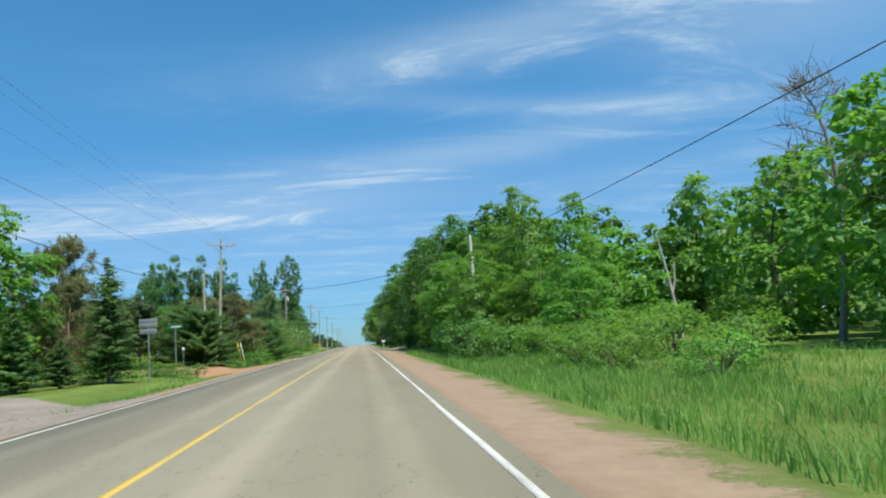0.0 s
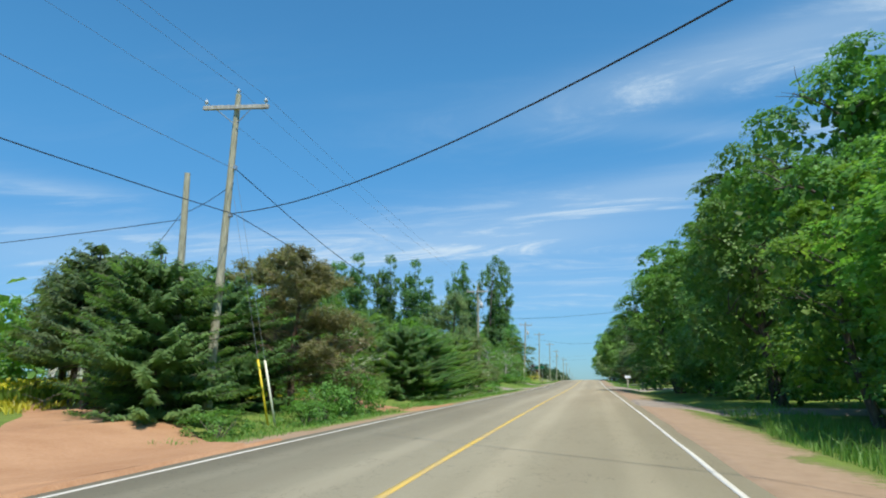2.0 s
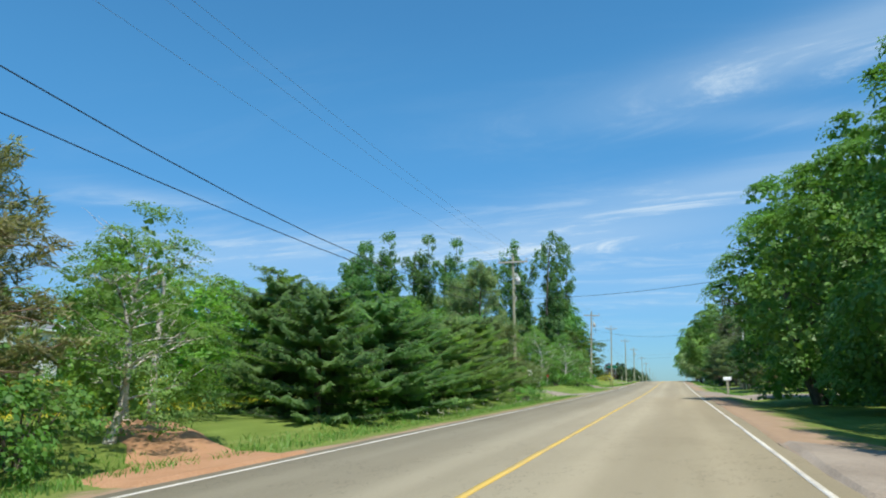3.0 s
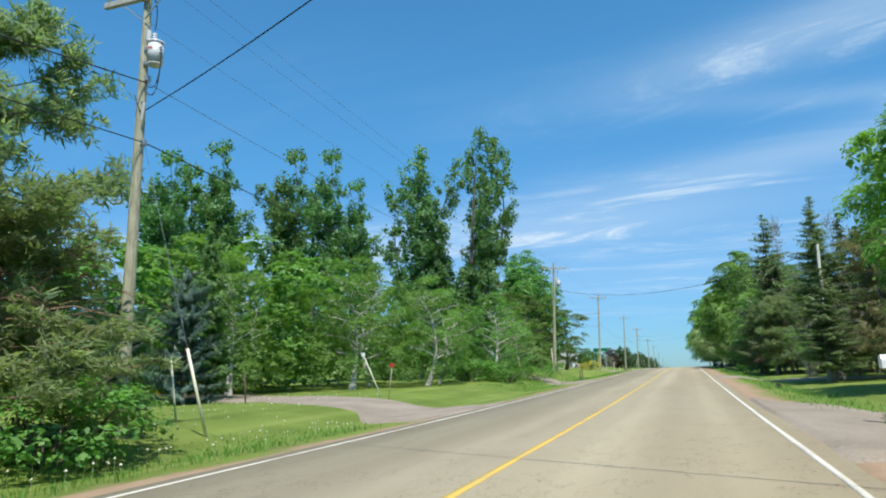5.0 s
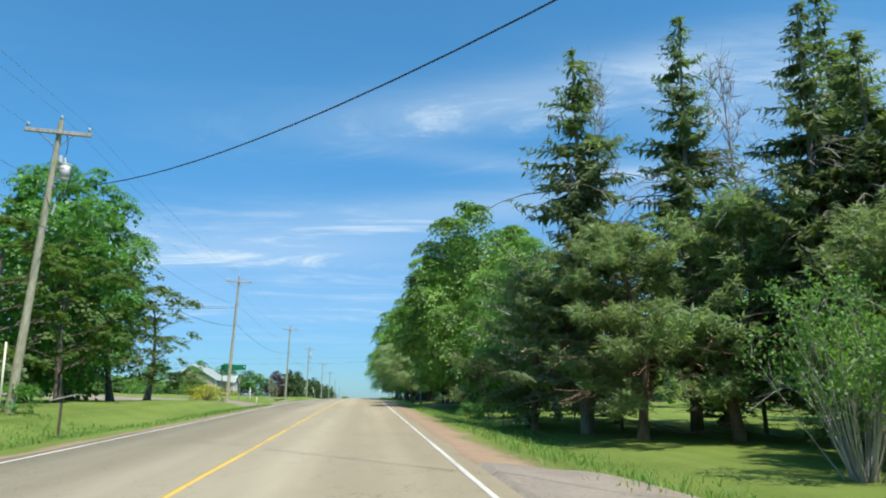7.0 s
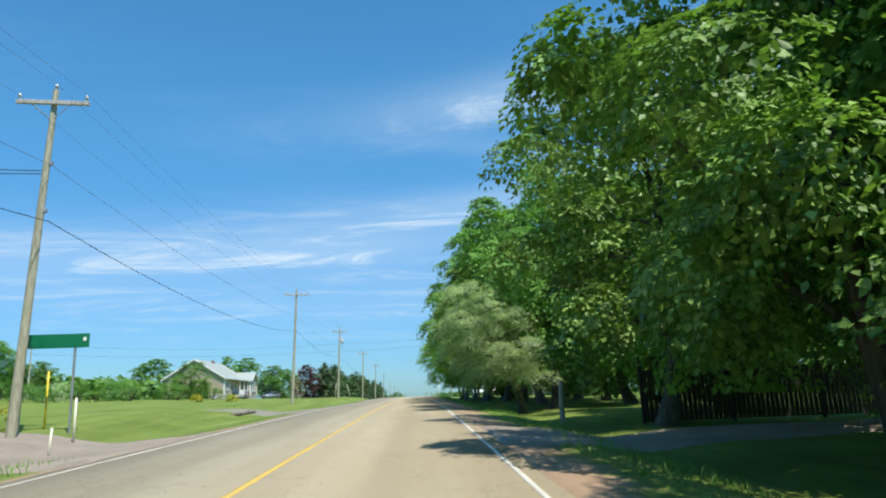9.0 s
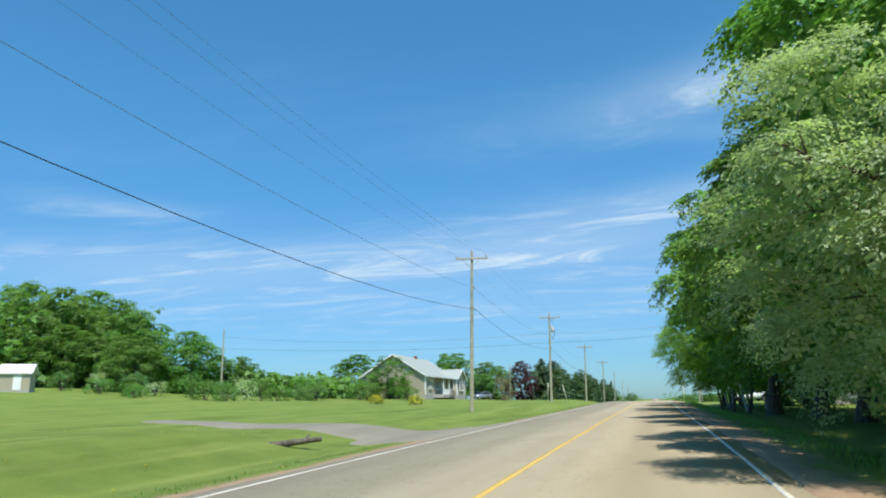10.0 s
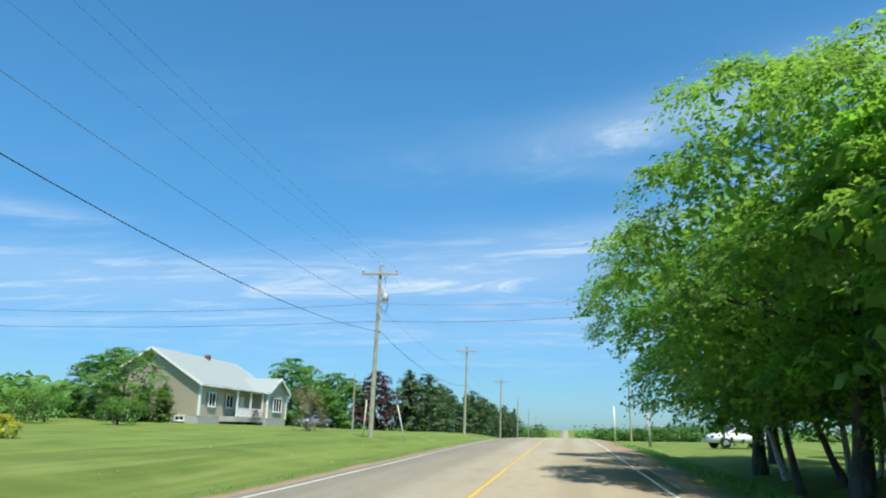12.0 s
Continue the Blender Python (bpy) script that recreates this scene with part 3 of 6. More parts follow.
drive("driveway_8", M_GRAVEL, ((3.7, 73.2), (9, 71), (18, 68), (34, 63)), (6, 3.2, 3, 3), "pale gravel driveway under the trees", 18)
drive("driveway_9", M_GRAVEL, ((3.7, 117.5), (8, 119.5), (16, 121), (34, 124)), (13, 6.5, 5, 5), "broad gravel driveway beside the mailbox", 19)
drive("driveway_10", M_GRAVEL, ((3.7, 150.2), (7, 149.2), (12, 148.2), (34, 147)), (5, 2.4, 2.2, 2.2), "grey gravel driveway in front of the spruces", 20)
drive("driveway_11", M_GRAVEL, ((3.7, 199), (8, 200), (15, 201), (24, 202)), (5, 3, 3, 3), "pale gravel driveway under the maples", 21)

# ---- trees and bushes ----
def limb_paths(rng, H, trunk_r, first, reach, count, top=0.8, rise=0.55, lean=(0, 0)):
    """A trunk with limbs and forks. Returns the paths and the points where foliage hangs."""
    tip = np.array([lean[0] * H + rng.normal(0, 0.02 * H), lean[1] * H + rng.normal(0, 0.02 * H), H * top])
    trunk = curve_points((0, 0, -0.15), tip, rng.normal(0, 0.02 * H, 3) * (1, 1, 0), rng, 9)
    radii = np.interp(np.linspace(0, 1, 9), (0, 0.06, 0.5, 1), (trunk_r * 1.5, trunk_r, trunk_r * 0.62, trunk_r * 0.18))
    paths, ends = [(trunk, radii)], []
    for i in range(count):
        s = first + (1 - first) * (i + rng.random() * 0.7) / count
        a = i * 2.4 + rng.normal(0, 0.3)
        k = np.clip(s, 0, 0.999) * 8
        start = trunk[int(k)] + (trunk[min(8, int(k) + 1)] - trunk[int(k)]) * (k - int(k))
        r = reach(start[2] / H) * rng.uniform(0.72, 1.0)
        end = start + np.array([math.cos(a) * r, math.sin(a) * r, r * rise * rng.uniform(0.4, 1.0)])
        end[2] = min(end[2], H * 0.9)
        bend = np.array([0, 0, 0.1 * r])
        path = curve_points(start, end, bend, rng, 6)
        r0 = trunk_r * 0.42 * (1 - 0.6 * s)
        paths.append((path, np.linspace(r0, r0 * 0.22, 6)))
        ends.append(path[-1])
        for j in range(4):
            m = path[rng.integers(2, 5)]
            away = a + rng.choice((-1, 1)) * rng.uniform(0.4, 1.1)
            q = r * rng.uniform(0.3, 0.55)
            twig = curve_points(m, m + np.array([math.cos(away) * q, math.sin(away) * q, q * rng.uniform(0.1, 0.9)]), (0, 0, 0.05), rng, 4)
            paths.append((twig, np.linspace(r0 * 0.4, r0 * 0.1, 4)))
            ends.append(twig[-1])
    return paths, np.array(ends)


def clumped(rng, centres, outs, per, radius, flat=0.6):
    """Points in flattened clumps, and the way each faces."""
    k = len(centres)
    c = np.repeat(np.arange(k), per)
    d = unit(rng.normal(0, 1, (k * per, 3)))
    r = rng.random(k * per) ** 0.62
    size = np.repeat(radius * rng.uniform(0.65, 1.25, k), per)
    off = d * (r * size)[:, None] * (1, 1, flat)
    facing = d * 0.45 + outs[c] * 0.45 + np.array([0, 0, 0.85]) + rng.normal(0, 0.38, (k * per, 3))
    return centres[c] + off, facing


def broadleaf(seed, H, R, trunk_r=0.22, first=0.2, low=0.12, clumps=150, per=70, leaf=0.2, radius=0.75, shape="egg", lean=(0, 0), limbs=16, top=0.76, droop=0.0, slim=(0.6, 0.95), fill=0, fill_leaf=0.55, lobed=0, boughs=0.16, dome=(0.26, 0.44), spray=22, pad=0.25, weep=0.2):
    """Trunk and crown meshes of one broad-leaved tree."""
    rng = np.random.default_rng(seed)

    def reach(s):
        s = np.clip((s - low) / (1 - low), 0, 1)
        if shape == "egg":
            return R * (np.sin(np.pi * np.clip(s * 0.93 + 0.09, 0, 1)) ** 0.6)
        return R * np.interp(s, (0, 0.2, 0.6, 1), (0.75, 1.0, 0.92, 0.25))

    paths, ends = limb_paths(rng, H, trunk_r, first, lambda s: float(reach(s)) * 0.74, limbs, top, 0.45, lean)
    # the crown is a heap of rounded boughs, each a dome of leaf tufts, with shade between them
    lobe = rng.uniform(0, 6.28, 5)
    count = max(14, int(clumps * boughs))
    steps = np.linspace(0, 1, 60)
    girth = np.cumsum(reach(low + steps * (1 - low)) + 0.12 * R)
    z = np.interp((np.arange(count) + rng.uniform(0.1, 0.9, count)) / count, girth / girth[-1], steps)
    a = np.arange(count) * 2.39996 + rng.normal(0, 0.3, count)
    bulge = 1 + 0.1 * np.sin(2 * a + lobe[0] + 5 * z) + 0.09 * np.sin(3 * a + lobe[1] - 7 * z) + 0.07 * np.sin(5 * a + lobe[2] + 11 * z)
    size = R * rng.uniform(*dome, count) * np.interp(z, (0, 0.75, 1), (1.0, 1.0, 0.75))
    rr = np.maximum(reach(low + z * (1 - low)) * bulge - size * 0.7, 0) * np.where(rng.random(count) < 0.8, 1.0, rng.uniform(0.4, 0.9, count))
    zz = np.minimum((low + z * (1 - low)) * H, H - size * 0.75)
    sway = (zz / H)[:, None] * np.array([[lean[0] * H, lean[1] * H]])
    heads = np.stack([np.cos(a) * rr + sway[:, 0], np.sin(a) * rr + sway[:, 1], zz - droop * rr], 1)
    inside = (ends[:, 2] > low * H * 0.8) & (ends[:, 2] < 0.9 * H) & (np.hypot(ends[:, 0] - lean[0] * ends[:, 2], ends[:, 1] - lean[1] * ends[:, 2]) < 0.8 * reach(ends[:, 2] / H))
    twigs = ends[inside] if leaf < 0.2 and inside.any() else heads[:1]
    away = unit(np.concatenate([heads, twigs]) - np.array([0, 0, H * 0.4]))
    heads, size = np.concatenate([heads, twigs]), np.concatenate([size, np.full(len(twigs), radius * 0.5)])
    # on each bough lie flat sprays of leaves, tilted outwards, so that their tops take the light
    sprays = clumps * per // spray
    which = rng.choice(len(heads), sprays, p=size ** 2 / (size ** 2).sum())
    d = unit(rng.normal(0, 0.85, (sprays, 3)) + away[which] * 0.75 + (0, 0, 0.85))
    far = size[which] * np.where(rng.random(sprays) < 0.95, rng.uniform(0.8, 1.02, sprays), rng.uniform(0.95, 1.12, sprays))
    centres = heads[which] + d * far[:, None] * (1, 1, 0.72)
    tilt = unit(d * 0.42 + (0, 0, 0.74) + rng.normal(0, 0.18, d.shape))
    outs, tilt = np.repeat(d, spray, 0), np.repeat(tilt, spray, 0)
    off = np.clip(rng.normal(0, 1, outs.shape), -1.5, 1.5) * np.repeat(pad * rng.uniform(0.6, 1.3, sprays), spray)[:, None]
    off -= tilt * (off * tilt).sum(1, keepdims=True) * 0.72
    drop = np.maximum((off * outs).sum(1), 0)
    points = np.repeat(centres, spray, 0) + off - np.array([0, 0, weep]) * drop[:, None]
    facing = tilt + outs * 0.25 + rng.normal(0, 0.2, outs.shape)
    points[:, 2] = np.maximum(points[:, 2], low * H * 0.55)
    n = len(points)
    along = rng.normal(0, 0.7, (n, 3)) + (0, 0, -0.25 - weep) + outs * 0.6
    length = leaf * rng.uniform(0.6, 1.3, n)
    if fill:
        # shaded leaves deep in the crown, which close the view through it
        s, a = rng.uniform(0.06, 0.8, fill), rng.uniform(0, 2 * np.pi, fill)
        deep = reach(low + s * (1 - low)) * rng.uniform(0.1, 0.64, fill)
        zf = (low + s * (1 - low)) * H
        inner = np.stack([np.cos(a) * deep + lean[0] * zf, np.sin(a) * deep + lean[1] * zf, zf - droop * deep], 1)
        held = rng.choice(len(heads), fill, p=size ** 2 / (size ** 2).sum())
        core = heads[held] + unit(rng.normal(0, 1, (fill, 3))) * (size[held] * 0.8 * rng.random(fill) ** 0.4)[:, None] * (1, 1, 0.75)
        inner = np.where((rng.random(fill) < 0.6)[:, None], core, inner)
        points, facing, along = np.concatenate([points, inner]), np.concatenate([facing, rng.normal(0, 1, (fill, 3))]), np.concatenate([along, rng.normal(0, 1, (fill, 3))])
        length = np.concatenate([length, fill_leaf * rng.uniform(0.7, 1.3, fill)])
    crown = leaf_mesh("crown", points, facing, along, length, length * rng.uniform(*slim, n + fill), lobed=n // lobed if lobed else 0)
    v, q = tubes(paths, 5)
    trunk = mesh_from("trunk", v, q)
    trunk.shade_smooth()
    return trunk, crown


def conifer(seed, H, R, bare=0.06, trunk_r=0.16, step=0.34, twig=0.34, thin=1.0, droop=0.18, sides=7, ragged=0.2, density=1.0, power=0.8, level=0.38, hang=0.16, dead=0, fan=(-1, 1, 0), slim=(0.3, 0.48)):
    """Trunk and crown of a spruce: whorls of drooping boughs, each a fan of needle sprays."""
    rng = np.random.default_rng(seed)
    trunk = np.stack([rng.normal(0, 0.03, 8).cumsum() * 0.5, rng.normal(0, 0.03, 8).cumsum() * 0.5, np.linspace(-0.15, H * 0.98, 8)], 1)
    paths = [(trunk, np.linspace(trunk_r * 1.25, 0.015, 8))]
    pts, faces, ways, lens, wids = [], [], [], [], []
    z = H * bare + 0.15
    while z < H * 0.985:
        s = z / H
        reach = R * (1 - s) ** power * (1 if s > 0.12 else 0.82 + 1.5 * s) + 0.08
        for i in range(sides if s < 0.85 else 5):
            if rng.random() > thin:
                continue
            a = rng.uniform(0, 2 * np.pi)
            L = reach * rng.uniform(1 - 2 * ragged, 1 + ragged * 0.6)
            k = max(3, int(L / 0.15 * density))
            t = np.linspace(0.12, 1, k)
            out = np.array([math.cos(a), math.sin(a), 0.0])
            sideways = np.array([-out[1], out[0], 0.0])
            zc = z + rng.normal(0, 0.08)
            tilt = 0.25 * s - droop
            line = out * (L * t)[:, None] + np.array([0, 0, 1]) * (zc + L * (tilt * t + 0.16 * t ** 3))[:, None]
            if L > 0.9:
                paths.append((line[:: max(1, k // 3)], np.linspace(0.03, 0.008, len(line[:: max(1, k // 3)]))))
            for hand in fan:
                spread = sideways * hand
                w = out * rng.uniform(0.5, 0.9, (k, 1)) + spread + rng.normal(0, 0.22, (k, 3)) - np.array([0, 0, hang * (1 if hand else 4)])
                ln = twig * (0.55 + 0.7 * (1 - t)) * rng.uniform(0.7, 1.25, k) * min(1.0, 0.45 + L / 2.2)
                w = unit(w)
                pts.append(line + w * (ln * 0.42)[:, None] + (rng.normal(0, 0.03, (k, 3))))
                faces.append((np.array([0, 0, 1.0]) if hand or hang < 0.2 else out * 0.9) + rng.normal(0, level, (k, 3)) + out * 0.5)
                ways.append(w)
                lens.append(ln)
                wids.append(ln * rng.uniform(*slim, k))
        z += step * (0.75 + 0.5 * rng.random()) * (1 - 0.35 * s)
    for _ in range(dead):
        a, z, L = rng.uniform(0, 6.28), H * rng.uniform(0.05, 0.62), R * rng.uniform(0.3, 0.95)
        tip = np.array([math.cos(a) * L, math.sin(a) * L, z - L * rng.uniform(0.0, 0.5)])
        line = curve_points((0, 0, z), tip, (0, 0, 0.15 * L), rng, 5)
        paths.append((line, np.linspace(0.028, 0.008, 5)))
        for _ in range(3):
            m = line[rng.integers(1, 5)]
            paths.append((curve_points(m, m + rng.normal(0, 0.28, 3) + (math.cos(a) * 0.2, math.sin(a) * 0.2, -0.15), (0, 0, 0), rng, 3), (0.012, 0.009, 0.005)))
    crown = leaf_mesh("crown", np.concatenate(pts), np.concatenate(faces), np.concatenate(ways), np.concatenate(lens), np.concatenate(wids), -0.3)
    v, q = tubes(paths, 5)
    mesh = mesh_from("trunk", v, q)
    mesh.shade_smooth()
    return mesh, crown


def pine(seed, H, R, trunk_r=0.15, low=0.2, limbs=34, tufts=1500, needles=13, needle=0.17, dead=26, crook=0.06):
    """Trunk and crown of a scraggy pine: a crooked stem, level limbs, brushes of long needles, bare dead twigs."""
    rng = np.random.default_rng(seed)
    s = np.linspace(0, 1, 12)
    stem = np.stack([crook * H * np.sin(s * 5 + rng.uniform(0, 6)) * s, crook * H * np.sin(s * 4 + rng.uniform(0, 6)) * s, -0.15 + s * H * 0.97], 1)
    paths = [(stem, np.interp(s, (0, 0.05, 1), (trunk_r * 1.4, trunk_r, 0.025)))]
    spots, ways = [], []
    for i in range(limbs + dead):
        bare = i >= limbs
        f = rng.uniform(0.1, 0.6) if bare else low + (0.97 - low) * (i + rng.random()) / limbs
        k = min(f * 11, 10.99)
        start = stem[int(k)] + (stem[int(k) + 1] - stem[int(k)]) * (k - int(k))
        a = rng.uniform(0, 2 * np.pi)
        L = R * np.interp(f, (0, 0.35, 0.75, 1), (0.8, 1.0, 0.75, 0.16)) * rng.uniform(0.6, 1.12)
        rise = np.interp(f, (0, 0.5, 1), (-0.18, 0.12, 0.9)) + rng.normal(0, 0.1)
        end = start + np.array([math.cos(a) * L, math.sin(a) * L, rise * L])
        path = curve_points(start, end, (0, 0, -0.08 * L), rng, 6)
        thick = (0.5 if bare else 0.8) * trunk_r * 0.3 * (1.2 - f)
        paths.append((path, np.linspace(thick, 0.008, 6)))
        for _ in range(6):
            m = path[rng.integers(2, 6)]
            away = a + rng.normal(0, 0.8)
            q = L * rng.uniform(0.2, 0.42)
            twig = curve_points(m, m + np.array([math.cos(away) * q, math.sin(away) * q, q * (rng.uniform(-0.5, 0.1) if bare else rng.uniform(-0.1, 0.6))]), (0, 0, 0.04), rng, 4)
            paths.append((twig, np.linspace(0.012, 0.005, 4)))
            if not bare:
                count = max(2, tufts // (limbs * 6))
                w = rng.uniform(0.25, 1.05, count)[:, None]
                spots.append(twig[0] + (twig[-1] - twig[0]) * w + rng.normal(0, 0.13, (count, 3)))
                ways.append(np.tile(unit(twig[-1] - twig[0] + (0, 0, 0.35 * q)), (count, 1)))
    spots, ways = np.repeat(np.concatenate(spots), needles, 0), np.repeat(np.concatenate(ways), needles, 0)
    n = len(spots)
    along = unit(ways * 0.55 + unit(rng.normal(0, 1, (n, 3))))
    length = needle * rng.uniform(0.7, 1.3, n)
    crown = leaf_mesh("crown", spots + along * length[:, None] * 0.5, rng.normal(0, 1, (n, 3)) + (0, 0, 0.5), along, length, length * rng.uniform(0.13, 0.2, n), 0.1)
    v, q = tubes(paths, 5)
    mesh = mesh_from("trunk", v, q)
    mesh.shade_smooth()
    return mesh, crown


def poplar(seed, H, R, plumes=8, per=48, leaf=0.25):
    """Trunk and crown of a wind-torn poplar: steep limbs, each with its own upright plume and sky between."""
    rng = np.random.default_rng(seed)
    trunk = curve_points((0, 0, -0.2), (rng.normal(0, 0.3), 0, H * 0.9), (0.2, 0, 0), rng, 9)
    paths, pts, outs = [(trunk, np.linspace(0.3, 0.05, 9))], [], []
    for i in range(plumes):
        low = rng.uniform(0.08, 0.4) if i else 0.4
        top = H * (1.0 if i == 0 else (0.93, 0.8, 0.62, 0.86, 0.5, 0.72, 0.42, 0.57)[(i - 1) % 8] * rng.uniform(0.94, 1.04))
        a = i * 2.4 + rng.normal(0, 0.4)
        r = 0.15 * R if i == 0 else R * rng.uniform(0.55, 0.95)
        start = trunk[int(low * 8)]
        end = np.array([math.cos(a) * r + 0.35 * R * top / H, math.sin(a) * r, top])
        path = curve_points(start, end, (math.cos(a) * r * 0.1, math.sin(a) * r * 0.1, -0.05 * H), rng, 9)
        paths.append((path, np.linspace(0.11, 0.02, 9)))
        n = int(16 + 3.4 * (top - start[2]))
        s = 0.3 + 0.7 * (np.arange(n) + rng.random(n)) / n
        k = np.minimum(s, 0.97) * 7.99
        base = path[k.astype(int)] + (path[k.astype(int) + 1] - path[k.astype(int)]) * (k % 1)[:, None]
        width = R * 0.42 * np.interp(s, (0.3, 0.5, 0.85, 1), (0.4, 0.8, 1.2, 0.85))
        d = unit(rng.normal(0, 1, (n, 3)) * (1, 1, 0.7))
        pts.append(base + d * (width * rng.uniform(0.55, 1.05, n))[:, None])
        outs.append(unit(d + (0.3, 0, 0.5)))
    for _ in range(26):
        k = rng.integers(1, 5)
        a = rng.uniform(0, 6.28)
        d = np.array([math.cos(a), math.sin(a), rng.uniform(0.2, 1.0)]) * R * rng.uniform(0.3, 0.7)
        paths.append((curve_points(trunk[k], trunk[k] + d, (0, 0, 0.1), rng, 4), np.linspace(0.05, 0.01, 4)))
        pts.append(trunk[k] + d * rng.uniform(0.7, 1.0, (3, 1)))
        outs.append(np.tile(unit(d), (3, 1)))
    centres, outs = np.concatenate(pts), np.concatenate(outs)
    points, facing = clumped(rng, centres, outs, per, 0.55, 1.2)
    facing = np.repeat(outs, per, 0) * 0.8 + rng.normal(0, 0.6, points.shape)
    n = len(points)
    length = leaf * rng.uniform(0.6, 1.3, n)
    crown = leaf_mesh("crown", points, facing, rng.normal(0, 0.7, (n, 3)) + np.repeat(outs, per, 0), length, length * rng.uniform(0.65, 0.95, n))
    v, q = tubes(paths, 7)
    mesh = mesh_from("trunk", v, q)
    mesh.shade_smooth()
    return mesh, crown


def bare_tree(seed, H, R, trunk_r=0.12, limbs=14, forks=3):
    """A leafless tree: trunk, limbs and fine twigs."""
    rng = np.random.default_rng(seed)
    paths, ends = limb_paths(rng, H, trunk_r, 0.3, lambda s: R * (1.15 - s), limbs, 0.97, 0.9)
    for e in ends:
        for _ in range(forks):
            w = rng.normal(0, 1, 3) * (0.3, 0.3, 0.25) * R * 0.5 + (0, 0, 0.12 * R)
            paths.append((curve_points(e, e + w, (0, 0, 0), rng, 3), (0.012, 0.008, 0.004)))
    v, q = tubes(paths, 5)
    return mesh_from("trunk", v, q), None


def bush(seed, H, R, clumps=34, per=40, leaf=0.115, radius=0.38, stems=9):
    """A bush: several stems from the ground and a loose rounded head."""
    rng = np.random.default_rng(seed)
    paths, ends = [], []
    for i in range(stems):
        a, r = rng.uniform(0, 6.28), R * rng.uniform(0.25, 0.8)
        end = np.array([math.cos(a) * r, math.sin(a) * r, H * rng.uniform(0.55, 0.9)])
        paths.append((curve_points((end[0] * 0.12, end[1] * 0.12, -0.08), end, (0, 0, 0.1), rng, 4), np.linspace(0.028, 0.006, 4)))
        ends.append(end)
    a, z = rng.uniform(0, 6.28, clumps), rng.uniform(0.1, 0.95, clumps)
    r = R * np.sqrt(np.clip(1 - (z - 0.38) ** 2 / 0.42, 0.05, 1)) * np.where(rng.random(clumps) < 0.75, rng.uniform(0.8, 1.05, clumps), rng.uniform(0.2, 0.8, clumps))
    centres = np.concatenate([np.stack([np.cos(a) * r, np.sin(a) * r, z * H], 1), np.array(ends)])
    outs = unit(centres - (0, 0, H * 0.35))
    points, facing = clumped(rng, centres, outs, per, radius, 0.75)
    points[:, 2] = np.maximum(points[:, 2], 0.02)
    n = len(points)
    length = leaf * rng.uniform(0.6, 1.4, n)
    crown = leaf_mesh("crown", points, facing, rng.normal(0, 0.7, (n, 3)) + np.repeat(outs, per, 0), length, length * rng.uniform(0.45, 0.8, n))
    v, q = tubes(paths, 5)
    return mesh_from("trunk", v, q), crown


def twiggy(seed, H, R):
    """A shrub of many upright bare stems."""
    rng = np.random.default_rng(seed)
    paths = []
    for i in range(46):
        a, r = rng.uniform(0, 6.28), R * rng.random() ** 0.6
        top = np.array([math.cos(a) * r, math.sin(a) * r, H * rng.uniform(0.55, 1.0)])
        line = curve_points((top[0] * 0.14, top[1] * 0.14, -0.1), top, (0, 0, 0.1), rng, 5)
        paths.append((line, np.linspace(0.02, 0.005, 5)))
        for _ in range(4):
            m = line[rng.integers(2, 5)]
            paths.append((curve_points(m, m + rng.normal(0, 0.2, 3) + (0, 0, 0.35), (0, 0, 0), rng, 3), (0.008, 0.006, 0.003)))
    v, q = tubes(paths, 4)
    n = 4200
    c = np.array([paths[i][0][-1] for i in rng.integers(0, len(paths), n)]) + rng.normal(0, 0.12, (n, 3))
    crown = leaf_mesh("crown", c, rng.normal(0, 1, (n, 3)), rng.normal(0, 1, (n, 3)), np.full(n, 0.11), np.full(n, 0.06))
    return mesh_from("trunk", v, q), crown


KINDS = {}


def kind(key, meshes, height, wide, name, trunk_mat, leaf_mat, label, category="tree"):
    KINDS.setdefault(key, []).append((meshes, height, wide, name, trunk_mat, leaf_mat, label, category))


def plant(key, x, y, H, R, seed=0, label="", group="", leaf_mat=None, turn=None, sink=0.0, name="", trunk=None):
    """One plant of a kind, scaled to its height and half width, standing on the land."""
    rng = random.Random(f"{key}{x:.1f}{y:.1f}{seed}")
    meshes, h0, r0, title, trunk_mat, mat, text, category = KINDS[key][rng.randrange(len(KINDS[key]))]
    ob = thing(name or title, (x, y, gz(x, y) - sink), label or text, category, group)
    ob.matrix_basis = pose(x, y, gz(x, y) - sink, rng.uniform(-2, 2), rng.uniform(-2, 2), rng.uniform(0, 360) if turn is None else turn) @ Matrix.Diagonal((R / r0, R / r0, H / h0, 1))
    for title_, mesh, own in (("trunk", meshes[0], trunk or trunk_mat), ("crown", meshes[1], leaf_mat or mat)):
        if mesh is None:
            continue
        p = new(title_, mesh)
        p.parent = ob
        if not mesh.materials:
            mesh.materials.append(own)
        if mesh.materials[0] is not own:
            p.material_slots[0].link = "OBJECT"
            p.material_slots[0].material = own
    return ob


for s in range(4):
    kind("maple", broadleaf(20 + s, 12, 4.2, 0.27, 0.16, 0.05, 270, 110, 0.135, 0.6, fill=4200, fill_leaf=0.34, limbs=13, boughs=0.14, dome=(0.24, 0.38), pad=0.22, weep=0.5), 12, 4.2, "maple_tree", M_BARK, M_MAPLE, "tall leafy green maple tree with a dense crown")
